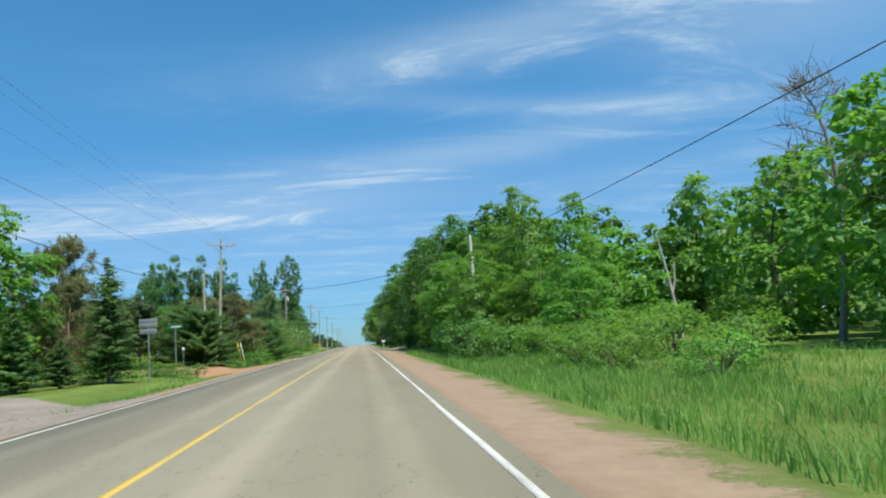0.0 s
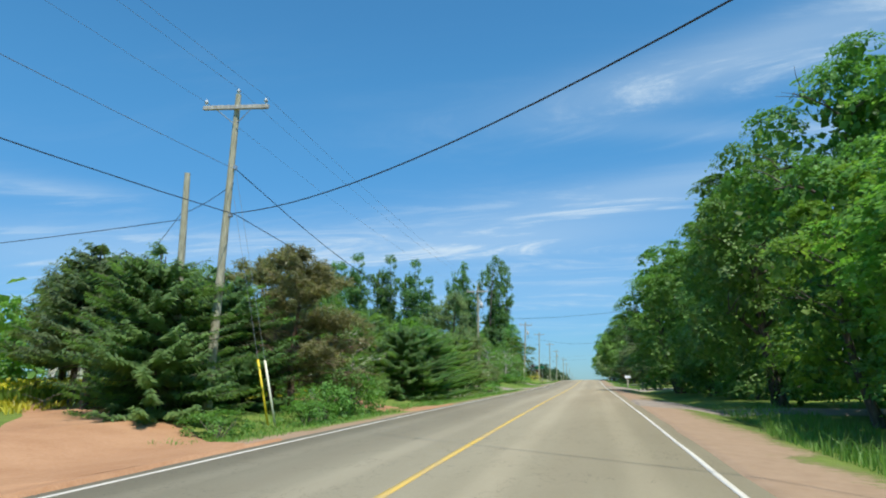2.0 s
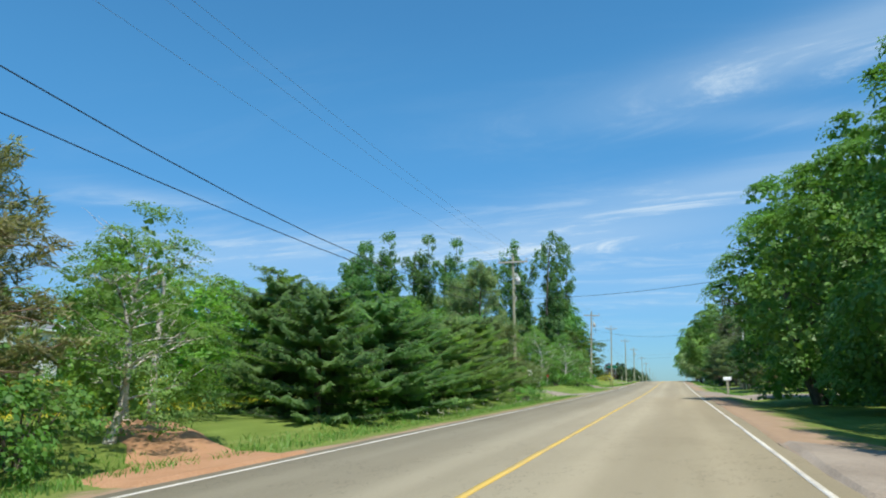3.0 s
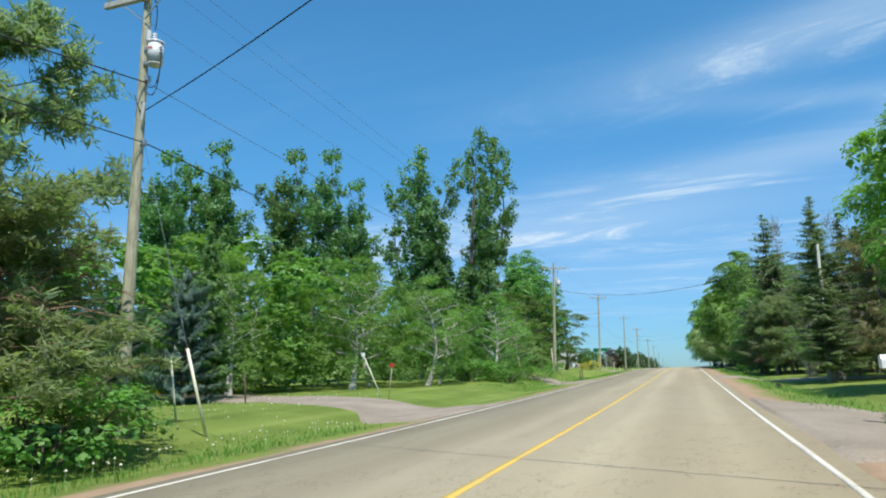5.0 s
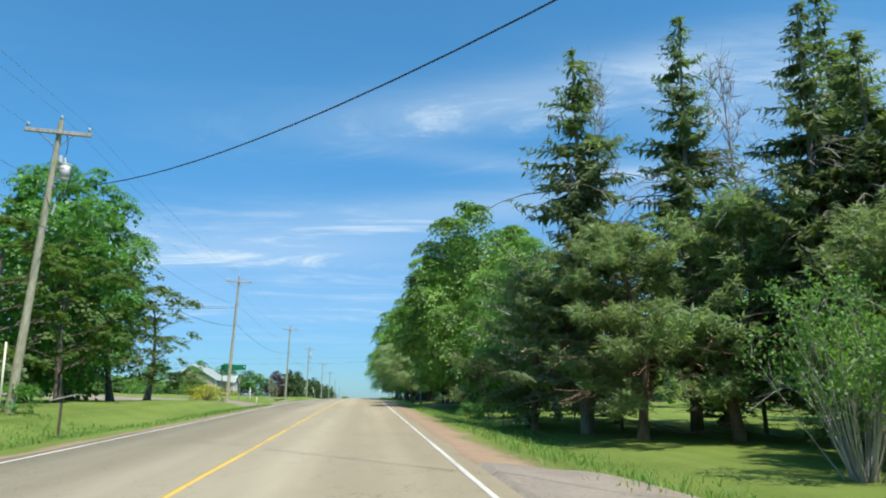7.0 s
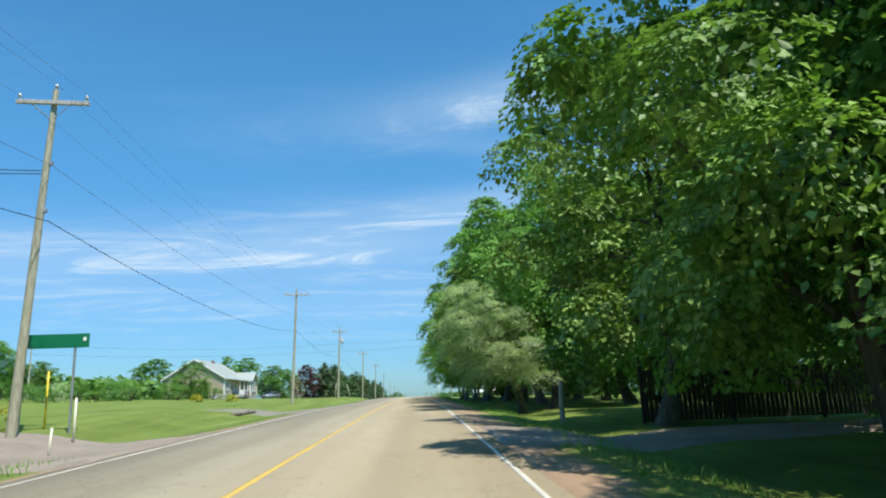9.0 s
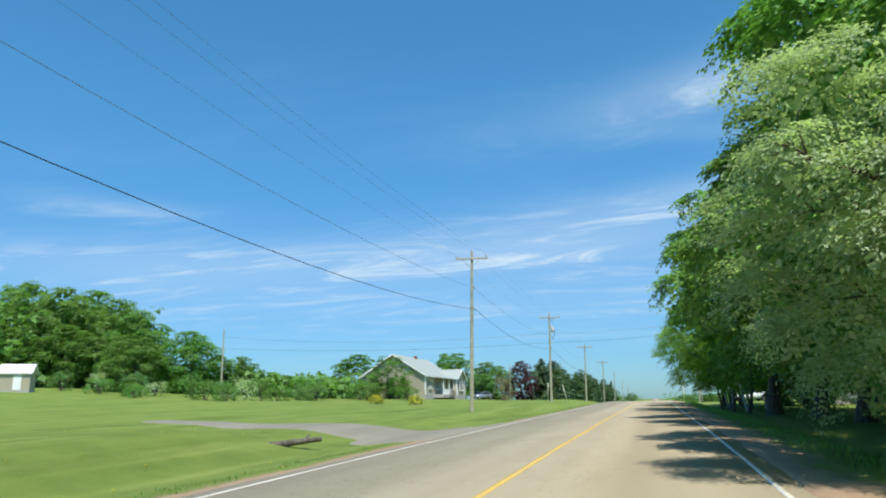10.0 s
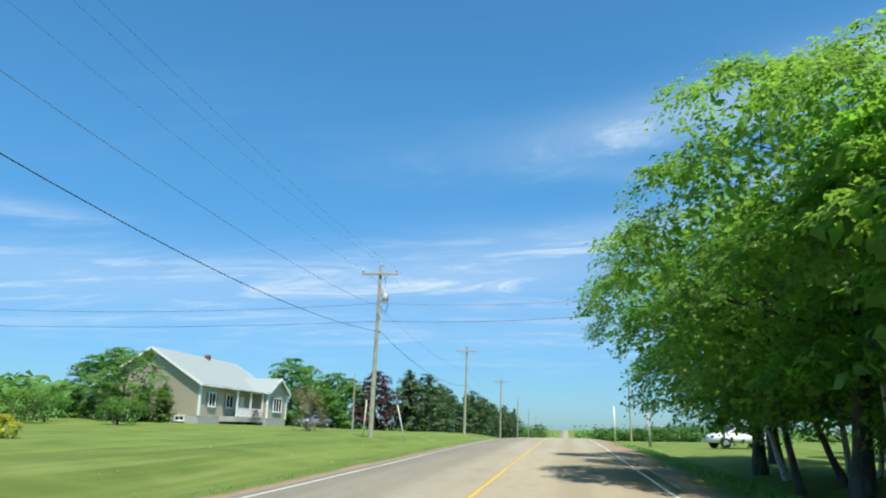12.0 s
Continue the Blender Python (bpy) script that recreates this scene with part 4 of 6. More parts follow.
for s in range(3):
    kind("young", broadleaf(40 + s, 9, 2.9, 0.15, 0.12, 0.08, 130, 84, 0.14, 0.62, fill=1200, fill_leaf=0.28, limbs=11, spray=24, pad=0.2), 9, 2.9, "young_maple_tree", M_BARK, M_MAPLE_BRIGHT, "bright green young broad-leaved tree in the thicket")
for s in range(3):
    kind("avenue", broadleaf(60 + s, 13, 5.0, 0.3, 0.22, 0.17, 360, 130, 0.145, 0.66, "round", limbs=11, fill=15000, fill_leaf=0.2, lobed=3, boughs=0.11, dome=(0.2, 0.38), spray=22, pad=0.21, weep=0.75), 13, 5.0, "avenue_maple_tree", M_BARK, M_MAPLE, "old maple tree with dark trunk and spreading crown")
for s in range(2):
    kind("avenue_high", broadleaf(65 + s, 13, 5.0, 0.3, 0.36, 0.42, 390, 120, 0.145, 0.66, "round", limbs=12, fill=15000, fill_leaf=0.2, lobed=3, boughs=0.1, dome=(0.2, 0.38), spray=22, pad=0.21, weep=0.75), 13, 5.0, "avenue_maple_tree", M_BARK, M_MAPLE, "old maple tree with dark trunk and high spreading crown")
kind("silver", broadleaf(68, 6.6, 2.5, 0.2, 0.3, 0.26, 460, 120, 0.068, 0.5, "round", (-0.42, -0.6), limbs=14, boughs=0.1, dome=(0.22, 0.38), spray=28, pad=0.17, droop=0.08, fill=5000, fill_leaf=0.14, slim=(0.45, 0.7)), 6.6, 2.5, "silver_leaved_tree", M_BARK, M_SILVER, "silvery grey-green leafy tree leaning out under the maples")
for s in range(2):
    kind("avenue_mid", broadleaf(75 + s, 9.5, 4.6, 0.2, 0.25, 0.22, 340, 160, 0.115, 0.6, limbs=11, boughs=0.12, spray=30, pad=0.2, slim=(0.5, 0.8), fill=5000, fill_leaf=0.2), 9.5, 4.6, "leaning_tree", M_BARK, M_MAPLE_BRIGHT, "light green leafy tree with a leaning pale trunk")
for s in range(4):
    kind("poplar", poplar(80 + s, 20, 2.6), 20, 2.6, "poplar_tree", M_BARK, M_POPLAR, "tall narrow ragged poplar tree with silvery green leaves")
for s in range(3):
    kind("birch", broadleaf(100 + s, 8, 3.3, 0.17, 0.22, 0.08, 170, 80, 0.108, 0.68, "round", limbs=20, droop=0.2, fill=300, fill_leaf=0.3, boughs=0.26, dome=(0.18, 0.32), spray=22, pad=0.22), 8, 3.3, "birch_tree", M_BARK_PALE, M_BIRCH, "loose light green birch tree with pale limbs on the lawn")
for s in range(3):
    kind("spruce", conifer(120 + s, 13, 2.7, 0.07, 0.2, 0.42, 0.56, 0.93, 0.16, 8, 0.2, 0.72, 0.72), 13, 2.7, "spruce_tree", M_BARK, M_SPRUCE, "tall dark green spruce tree with layered drooping boughs")
for s in range(3):
    kind("tall_spruce", conifer(130 + s, 13, 2.7, 0.13, 0.14, 0.5, 0.46, 0.9, 0.2, 8, 0.3, 1.1, 0.85, 0.4, 0.22, 60, fan=(-1, -0.45, 0, 0.45, 1), slim=(0.18, 0.3)), 13, 2.7, "spruce_tree", M_TWIG, M_SPRUCE_OLD, "tall olive green spruce tree with dead lower twigs")
for s in range(3):
    kind("leaning", broadleaf(150 + s, 8.5, 2.6, 0.12, 0.35, 0.26, 110, 34, 0.2, 0.7, "round", (0.1, 0.03), 9, fill=300, fill_leaf=0.42), 8.5, 2.6, "leaning_tree", M_BARK, M_MAPLE_BRIGHT, "thin leaning leafy tree in the roadside row")
for s in range(3):
    kind("low_spruce", conifer(140 + s, 6, 3.0, 0.02, 0.15, 0.42, 0.36, 0.97, 0.1, 12, 0.2, 1.6, 0.4, 0.26, fan=(-1, -0.45, 0, 0.45, 1), slim=(0.13, 0.22)), 6, 3.0, "broad_spruce_tree", M_BARK, M_FIR, "broad low green spruce tree with boughs down to the grass")
for s in range(2):
    kind("layered_spruce", conifer(145 + s, 6, 3.4, 0.02, 0.15, 0.58, 0.42, 0.9, 0.12, 15, 0.2, 1.7, 0.36, 0.2, 0.12, fan=(-1, -0.5, 0, 0.5, 1), slim=(0.2, 0.3)), 6, 3.4, "broad_spruce_tree", M_BARK, M_SPRUCE, "broad green spruce tree with level boughs in layers")
    kind("open_spruce", conifer(148 + s, 7, 3.0, 0.27, 0.15, 0.55, 0.48, 0.97, 0.1, 13, 0.16, 1.3, 0.4, 0.22, 0.12, 14, fan=(-1, -0.5, 0, 0.5, 1), slim=(0.24, 0.36)), 7, 3.0, "spruce_tree", M_BARK, M_SPRUCE_OLD, "olive green spruce tree with bare trunk below")
    kind("brown", pine(160 + s, 7.5, 2.6, limbs=44, tufts=4400, needles=8, needle=0.22, dead=30), 7.5, 2.6, "browned_pine_tree", M_BARK_RED, M_BROWN, "half-dead pine tree with browned needles")
for s in range(2):
    kind("rust", broadleaf(170 + s, 9, 2.8, 0.18, 0.14, 0.18, 120, 32, 0.2, 0.6, "round"), 9, 2.8, "rust_tinged_tree", M_BARK, M_RUST, "broad-leaved tree tinged rusty brown at its edge")
for s in range(3):
    kind("bush", bush(180 + s, 1.6, 1.3), 1.6, 1.3, "bush", M_BARK, M_BUSH, "rounded green bush in the rough grass", "bush")
kind("dense_bush", bush(186, 1.0, 0.8, 70, 46, 0.085, 0.2, 7), 1.0, 0.8, "golden_bush", M_BARK, M_GOLD, "rounded golden-yellow flowering bush", "bush")
kind("twiggy", twiggy(200, 2.9, 1.7), 2.9, 1.7, "bare_shrub", M_SNAG, M_BUSH, "many-stemmed shrub with pale bare twigs on the grass", "bush")
for s in range(2):
    kind("snag", bare_tree(190 + s, 9, 2.2, 0.09, 22), 9, 2.2, "dead_tree", M_TWIG, None, "bleached leafless dead tree among the leafy ones")
for s in range(3):
    kind("wood", broadleaf(240 + s, 12, 4.6, 0.3, 0.12, 0.0, 460, 52, 0.19, 0.5, limbs=6, fill=2200, fill_leaf=0.5, spray=12, pad=0.27, boughs=0.16, dome=(0.22, 0.34)), 12, 4.6, "wood_tree", M_BARK, M_BIRCH, "large leafy tree at the far edge of the lawn")
    kind("maple_far", broadleaf(210 + s, 12, 4.2, 0.27, 0.12, 0.0, 180, 34, 0.34, 0.9, limbs=6, fill=500, fill_leaf=0.75, spray=9, pad=0.38, boughs=0.2), 12, 4.2, "maple_tree", M_BARK, M_MAPLE, "leafy green maple tree set back from the road")
    kind("young_far", broadleaf(220 + s, 9, 2.9, 0.15, 0.12, 0.05, 110, 36, 0.27, 0.8, limbs=7, fill=300, fill_leaf=0.6, spray=9, pad=0.3, boughs=0.22), 9, 2.9, "young_maple_tree", M_BARK, M_MAPLE_BRIGHT, "bright green young tree at the back of the thicket")
    kind("spruce_far", conifer(230 + s, 7, 2.6, 0.03, 0.16, 0.42, 0.75, 0.9, 0.14, 7, 0.22, 0.42, 0.6), 7, 2.6, "windbreak_tree", M_BARK, M_SPRUCE, "dark evergreen tree in a windbreak")

# ---- plants along the road, right-hand side ----
for x, y, H, R in ((11.5, 67, 12.5, 4.2), (9.8, 75, 12, 4.0), (10.8, 84, 12.5, 4.3), (10, 93, 12, 4.2), (13, 105.5, 12.5, 4.4)):
    plant("maple", x, y, H, R, group="maples along the road")
for x, y, H, R in ((15, 61, 12, 4.2), (17, 72, 13, 4.4), (16.5, 86, 13, 4.4), (17, 98, 13, 4.4)):
    plant("maple_far", x, y, H, R, group="second row of maples")
for x, y, H, R in ((12.9, 46.5, 10.6, 2.5), (12.0, 52, 8.2, 2.7), (14.0, 40, 8.4, 2.3), (10.2, 57, 8, 3.0), (12.0, 35.5, 4.6, 2.0)):
    plant("young", x, y, H, R, group="thicket trees")
for x, y, H, R in ((14.5, 52, 9.5, 3.2), (17, 43, 7, 2.6), (26, 49, 11, 3.2), (27, 38, 10.5, 3.4), (24.5, 51, 8.5, 3), (21, 33, 8.2, 2.8), (24, 27, 9.5, 3.2), (19.5, 24, 9, 2.8), (27, 21, 10.5, 3.4), (30, 31, 11, 3.5), (20, 52, 9.5, 3.2)):
    plant("young_far", x, y, H, R, group="thicket trees")
plant("snag", 19.5, 28, 10.5, 3.0, label="bare-branched tree with a few catkins beside the road", turn=20)
for x, y, H, R in ((8.9, 43.2, 6.2, 2.1), (9.6, 46.8, 6.3, 2.0), (11.0, 44, 5.2, 2.0), (10.8, 48, 5.2, 2.0), (11.4, 41.5, 4.2, 1.8), (10.2, 54.5, 5.6, 2.2), (9.4, 59, 6.5, 2.6), (9.2, 63, 7, 2.6)):
    plant("young", x, y, H, R, 3, label="dense bright green sapling at the edge of the thicket", group="thicket saplings")
for x, y, H, R in ((9.0, 101.5, 12.4, 4.8), (13.5, 112, 13, 4.0)):
    plant("maple", x, y, H, R, label="tall maple tree with lower limbs reaching over the drive")
for x, y, H, R in ((9.0, 163.5, 13.4, 3.7), (12.2, 162.8, 14.0, 3.4), (9.9, 145.6, 9.8, 3.5), (13.6, 149.5, 9.8, 3.2), (13.0, 157.5, 11.6, 3.0), (14.4, 156.6, 10.4, 2.8), (16.5, 160, 14, 3.6), (18, 150, 13, 3.6), (9.0, 142.4, 6.0, 2.2)):
    plant("tall_spruce", x, y, H, R, group="spruces along the road")
# the dark leaf colour here stands in for the deep shade behind the spruces
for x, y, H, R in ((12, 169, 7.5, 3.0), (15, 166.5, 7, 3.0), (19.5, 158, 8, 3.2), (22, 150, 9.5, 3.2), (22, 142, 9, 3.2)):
    plant("young", x, y, H, R, 3, label="leafy tree behind the spruces, its leaves coloured dark as if shaded", group="trees behind the spruces", leaf_mat=M_PINE_AND_SHADE, name="leafy_tree")
for x, y, H, R in ((9.6, 160.6, 6.0, 2.6), (11.8, 159.6, 6.5, 2.8), (8.0, 166.2, 5.4, 2.2), (14.6, 160.0, 6.5, 2.8), (12.6, 153.6, 5.2, 2.2)):
    plant("brown", x, y, H, R, 5, label="scraggy grey-green pine with dead lower twigs", group="scraggy pines under the spruces", leaf_mat=M_OLIVE)
plant("brown", 12.4, 145.5, 8.3, 2.6, label="scraggy pine tree with browned lower boughs")
plant("maple", 12.6, 131.5, 13.5, 4.2, label="bright green maple tree beside the broad drive", leaf_mat=M_MAPLE_BRIGHT)
plant("brown", 17.5, 131, 8.5, 2.6, label="scraggy pine tree with browned lower boughs")
for x, y, H, R in ((8.4, 168.5, 7.5, 2.8), (10.5, 172, 8.0, 2.8)):
    plant("birch", x, y, H, R, label="grey-green leafy tree between the spruces and the maple", leaf_mat=M_POPLAR, name="leafy_tree")
plant("snag", 10.5, 164.6, 12.9, 1.3, 5, label="dead spruce with bare grey twigs")
plant("snag", 14.0, 162.1, 12.6, 1.4, 6, label="dead spruce with bare grey twigs")
plant("twiggy", 9.6, 152.2, 2.7, 1.35, 7, leaf_mat=M_BIRCH)
for x, y, H, R in ((9.2, 184, 13.0, 4.8), (9.4, 193.2, 12.6, 4.6), (9.3, 203.4, 12.0, 4.6), (9.2, 219.5, 13.0, 5.4), (10.2, 229.0, 14, 5.8), (10.0, 236.5, 14.5, 6.2), (9.6, 243.0, 13, 5.6)):
    plant("avenue", x, y, H, R, group="old maples beside the road", leaf_mat=M_MAPLE_OLD_LIT)
plant("avenue_high", 8.4, 248.2, 14, 5.6, group="old maples beside the road", leaf_mat=M_MAPLE_OLD_LIT)
for x, y, H, R in ((12.0, 257.5, 10.2, 4.2), (12.5, 268, 11, 4.4), (15.5, 199.5, 13, 4.6), (12.5, 192, 13.5, 4.6), (14, 210, 13, 4.6), (14, 222, 14, 4.6), (15, 240, 14, 4.8), (15, 231, 14, 4.6), (16, 250, 13, 4.6)):
    plant("maple", x, y, H, R, group="second row of maples")
plant("silver", 7.3, 217.8, 6.0, 2.5, turn=0)
for x, y, H, R in ((7.5, 262.5, 9.8, 5.2), (7.7, 271, 9.0, 4.8), (9.8, 277, 9.0, 4.0)):
    plant("avenue_mid", x, y, H, R, label="light green leafy tree with a leaning pale trunk", group="row of leaning trees", leaf_mat=M_MAPLE_LIGHT, name="leaning_tree")
for i, (x, y) in enumerate(((7.9, 268.7), (8.7, 266.5), (9.0, 262.7), (7.9, 255.7), (7.5, 252.3), (8.4, 258.6), (9.6, 260.4), (10.3, 264.6), (7.2, 258.0), (7.5, 260.2), (8.3, 270.6), (7.1, 264.8), (9.4, 268.2), (9.9, 257.0), (8.9, 254.6), (10.8, 270.0))):
    plant("leaning", x, y, 7.2 + 0.25 * (i % 3), 2.1, i, group="row of leaning trees", leaf_mat=M_MAPLE_LIGHT, turn=i * 47, trunk=M_BARK_PALE if i % 3 == 0 else None)
for x, y, H, R in ((21, 268, 6.5, 2.8), (17, 281, 6, 2.8), (19, 256, 7, 3.0), (20, 289, 7, 3.2)):
    plant("young_far", x, y, H, R, 6, label="leafy tree in the shade behind the leaning row", group="trees behind the leaning row", name="leafy_tree")
plant("rust", 12.5, 189, 8.5, 3.0, 2, label="copper-tinged leafy tree in front of the fence")

# ---- plants along the road, left-hand side ----
for x, y, H, R in ((-9.9, 40.3, 6.3, 1.9), (-12.4, 36.2, 4.0, 1.6), (-11.2, 37.8, 2.2, 1.1)):
    plant("spruce", x, y, H, R, label="green spruce tree standing at the edge of the lawn")
for x, y, H, R in ((-15.5, 38, 9.2, 3.2), (-21, 36, 9, 3.4), (-29.6, 85, 6.4, 1.5), (-30, 64, 9.5, 3.4), (-28.4, 75, 5.8, 1.5), (-33, 73, 7, 3.0), (-17.0, 83, 6.0, 2.2), (-42, 112, 9.5, 4), (-36, 113, 9.5, 4), (-50, 115, 10, 4.4), (-30, 110, 8.5, 3.6), (-36, 74, 10, 3.8)):
    plant("young_far", x, y, H, R, group="trees behind the lawn")
plant("young", -14.9, 39.3, 9.3, 2.7, label="leafy green tree at the edge of the lawn")
plant("brown", -14.2, 44.9, 8.2, 2.0)
plant("brown", -12.6, 42.2, 5.5, 1.8)
for x, y, H, R in ((-9.9, 60.9, 4.8, 2.9), (-11.6, 63.4, 5.2, 3.4), (-10.8, 66.0, 4.9, 3.2), (-13.0, 67.6, 5.4, 3.6), (-14.4, 72.0, 5.7, 3.6), (-22.5, 62.5, 6.0, 4.0), (-21.0, 57.5, 5.4, 3.4), (-26.5, 67.0, 6.4, 4.2)):
    plant("layered_spruce", x, y, H, R, group="broad spruces by the red drive")
for x, y, H, R in ((-16.4, 66.2, 6.4, 2.7), (-18.6, 69.0, 6.8, 3.0), (-21.4, 71.5, 7.0, 3.2), (-24.6, 74.5, 7.2, 3.2), (-20.5, 75.5, 7.0, 3.0)):
    plant("open_spruce", x, y, H, R, group="high-limbed spruces behind the red drive")
plant("brown", -9.1, 68.4, 6.1, 2.7, label="browned pine tree with a dark trunk near the road")
plant("brown", -11.5, 71.5, 6.3, 2.6, 1, label="browned pine tree with a dark trunk near the road")
for x, y, H, R in ((-8.9, 74.3, 4.4, 2.0), (-12.4, 78.5, 6.3, 2.6)):
    plant("birch", x, y, H, R, label="small birch tree with a pale trunk")
for x, y, H, R in ((-8.6, 82.5, 4.3, 2.6), (-8.4, 86.5, 4.5, 2.7), (-8.8, 90.5, 4.6, 2.9), (-11.6, 85, 5.2, 3.0)):
    plant("layered_spruce", x, y, H, R, group="hedge of broad spruces by the road")
for x, y, H, R in ((-9.2, 95, 4.1, 3.1), (-9.4, 99.4, 4.6, 3.4), (-9.7, 103.8, 5.0, 3.5), (-12.8, 94.5, 5.0, 3.0), (-12.8, 88, 5.2, 2.8), (-13.2, 101, 5.4, 3.1), (-10.8, 107.6, 5.1, 3.1)):
    plant("layered_spruce", x, y, H, R, group="hedge of broad spruces by the road", leaf_mat=M_HEDGE)
plant("brown", -11.1, 112.4, 9.4, 3.0, leaf_mat=M_OLIVE, label="tall scraggy pine tree with a bent reddish trunk")
plant("brown", -10.2, 110.6, 5.4, 3.0, 2, label="grey-green bare-limbed pine tree beside the pole", leaf_mat=M_OLIVE)
for x, y, H, R in ((-17, 100, 6.4, 3), (-16, 108, 7, 3), (-20, 92, 6.5, 3.2), (-22, 104, 8, 3.2)):
    plant("young_far", x, y, H, R, group="trees behind the spruce hedge")
plant("low_spruce", -18, 126.5, 5.8, 1.9, label="blue-green spruce tree on the lawn", leaf_mat=M_SPRUCE_BLUE, name="blue_spruce_tree")
plant("spruce", -19, 129.5, 8.6, 1.9, label="dark spruce tree behind the lawn")
plant("low_spruce", -24, 129, 5.0, 2.2, label="blue-green spruce tree on the lawn", leaf_mat=M_SPRUCE_BLUE, name="blue_spruce_tree")
for x, y, H, R in ((-16.6, 139.5, 8.2, 3.4), (-18.0, 145.0, 8.4, 3.4), (-13.6, 146.5, 7.4, 3.0), (-12.6, 141.5, 6.6, 2.8), (-20.5, 133.0, 7.8, 3.2), (-11.2, 151.8, 6.4, 2.8), (-10.2, 157.0, 5.4, 2.3)):
    plant("birch", x, y, H, R, group="birches on the lawn")
for x, y, H, R in ((-22.0, 137.5, 9.5, 3.8), (-23, 146, 9.6, 3.8), (-28, 138, 10.4, 4.0), (-26, 131, 8.8, 3.6), (-31, 130, 10, 4), (-31, 143, 10, 4)):
    plant("young_far", x, y, H, R, 2, label="loose light green birch tree set back on the lawn", group="birches on the lawn", leaf_mat=M_BIRCH, name="birch_tree", trunk=M_BARK_PALE)
for x, y, H, R in ((-13.8, 155.8, 20.6, 2.4), (-18.6, 155.6, 19.4, 2.5), (-24.6, 156, 17.2, 2.1), (-27.6, 154.3, 20.2, 2.5), (-33, 157, 21.5, 2.8), (-35.5, 151.5, 21, 2.8), (-41, 152, 20, 2.8), (-38, 146, 19, 2.6)):
    plant("poplar", x, y, H, R, group="row of poplars", turn=random.Random(x).uniform(-30, 30))
for x, y, H, R in ((-13.0, 161.5, 6.6, 2.8), (-15.5, 165.5, 7.2, 3.0)):
    plant("birch", x, y, H, R, 4, label="leaning leafy tree with several pale stems", group="leaning trees by the poplars")
for x, y, H, R in ((-17.0, 190.5, 15.8, 4.8), (-15.5, 181, 13.2, 4.6)):
    plant("maple", x, y, H, R, label="large round-topped maple tree on the lawn")
plant("rust", -17.5, 173.5, 12.0, 3.2, label="reddish-brown tinged tree beside the maple")
for x, y, H, R in ((-12.8, 178.5, 8.6, 3.3), (-12.4, 184.5, 8.5, 3.2), (-12.2, 190.5, 8.4, 3.2), (-13.4, 172.5, 8.6, 3.3)):
    plant("rust", x, y, H, R, 1, label="round-crowned tree with rusty-tinged leaves on the lawn", group="lawn trees")
for x, y, H, R in ((-20, 169, 9, 3.4), (-22, 176, 10, 3.4), (-24, 163, 9, 3.2)):
    plant("young_far", x, y, H, R, group="trees behind the lawn")

# ---- plants round the far lawns and the beige house ----
for x, y, H, R in ((-66, 296, 9.5, 5.5), (-72, 290, 8.5, 5), (-60, 300, 6, 3.6), (-84, 300, 15, 7), (-78, 299, 13, 6), (-93, 298, 17, 7), (-103, 300, 19, 7.5), (-116, 306, 20, 9), (-128, 300, 20, 9), (-112, 294, 17, 7), (-97, 308, 18, 8), (-140, 310, 21, 9), (-88, 294, 10, 6), (-76, 294, 7, 4.5), (-100, 292, 11, 6)):
    plant("wood", x, y, H, R, label="large leafy tree at the far edge of the lawn", group="trees beyond the lawn")
for x, y, H, R in ((-47, 316, 7.5, 4.6), (-35, 336, 9, 4.2), (-30, 340, 7.5, 4), (-26.5, 336, 6.5, 3.4), (-57, 402, 15.5, 6)):
    plant("maple_far", x, y, H, R, 2, label="leafy green tree behind the beige house", group="trees behind the house")
plant("young", -35.2, 301.5, 6.6, 3.2, 2, label="leafy tree in front of the beige gable wall", leaf_mat=M_BIRCH, name="leafy_tree")
plant("maple_far", -20.8, 329.5, 7.0, 2.7, 5, label="dark purple-leaved tree beside the windbreak", leaf_mat=M_PURPLE, name="purple_leaved_tree")
plant("bush", -17.4, 297.5, 3.4, 1.3, 2, label="round brown bush on the lawn", leaf_mat=M_TAN, name="brown_bush")
rng = random.Random(5)
for i in range(25):
    y = 334 + i * 3.5
    plant("young_far" if i % 3 else "spruce_far", -18.5 + i * 0.27 + rng.uniform(-1.5, 1.5), y, rng.uniform(6.2, 8.2), rng.uniform(2.5, 3.2), i, label="dark evergreen tree in a windbreak", group="windbreak", leaf_mat=M_PINE_AND_SHADE, name="windbreak_tree")
for i in range(10):
    plant("bush", -76 + i * 4.1 + rng.uniform(-0.6, 0.6), 281 + rng.uniform(-2, 4), rng.uniform(1.6, 3.0), rng.uniform(1.4, 2.2), i, label="green garden bush at the edge of the lawn", group="garden bushes", leaf_mat=(M_POPLAR, M_SILVER, None)[i % 3])
for i in range(16):
    plant("spruce_far", -68 + i * 2.2, 306 + rng.uniform(-1, 1), rng.uniform(3.0, 3.8), 1.7, i, label="clipped evergreen hedge plant", group="evergreen hedge", leaf_mat=M_SPRUCE, name="hedge_tree")
for x, y, H, R in ((-46, 276, 1.9, 1.7), (-50, 278, 2.4, 2.0), (-41, 279, 1.6, 1.5), (-38, 283, 2.2, 1.8), (-33, 287, 2.2, 2.0), (-29, 291, 1.8, 1.6), (-57, 274, 1.5, 1.4), (-60, 277, 1.7, 1.6), (-43, 288, 3.0, 2.2), (-36, 292, 2.6, 1.9)):
    plant("bush", x, y, H, R, 8, label="green garden bush on the lawn", group="lawn bushes")
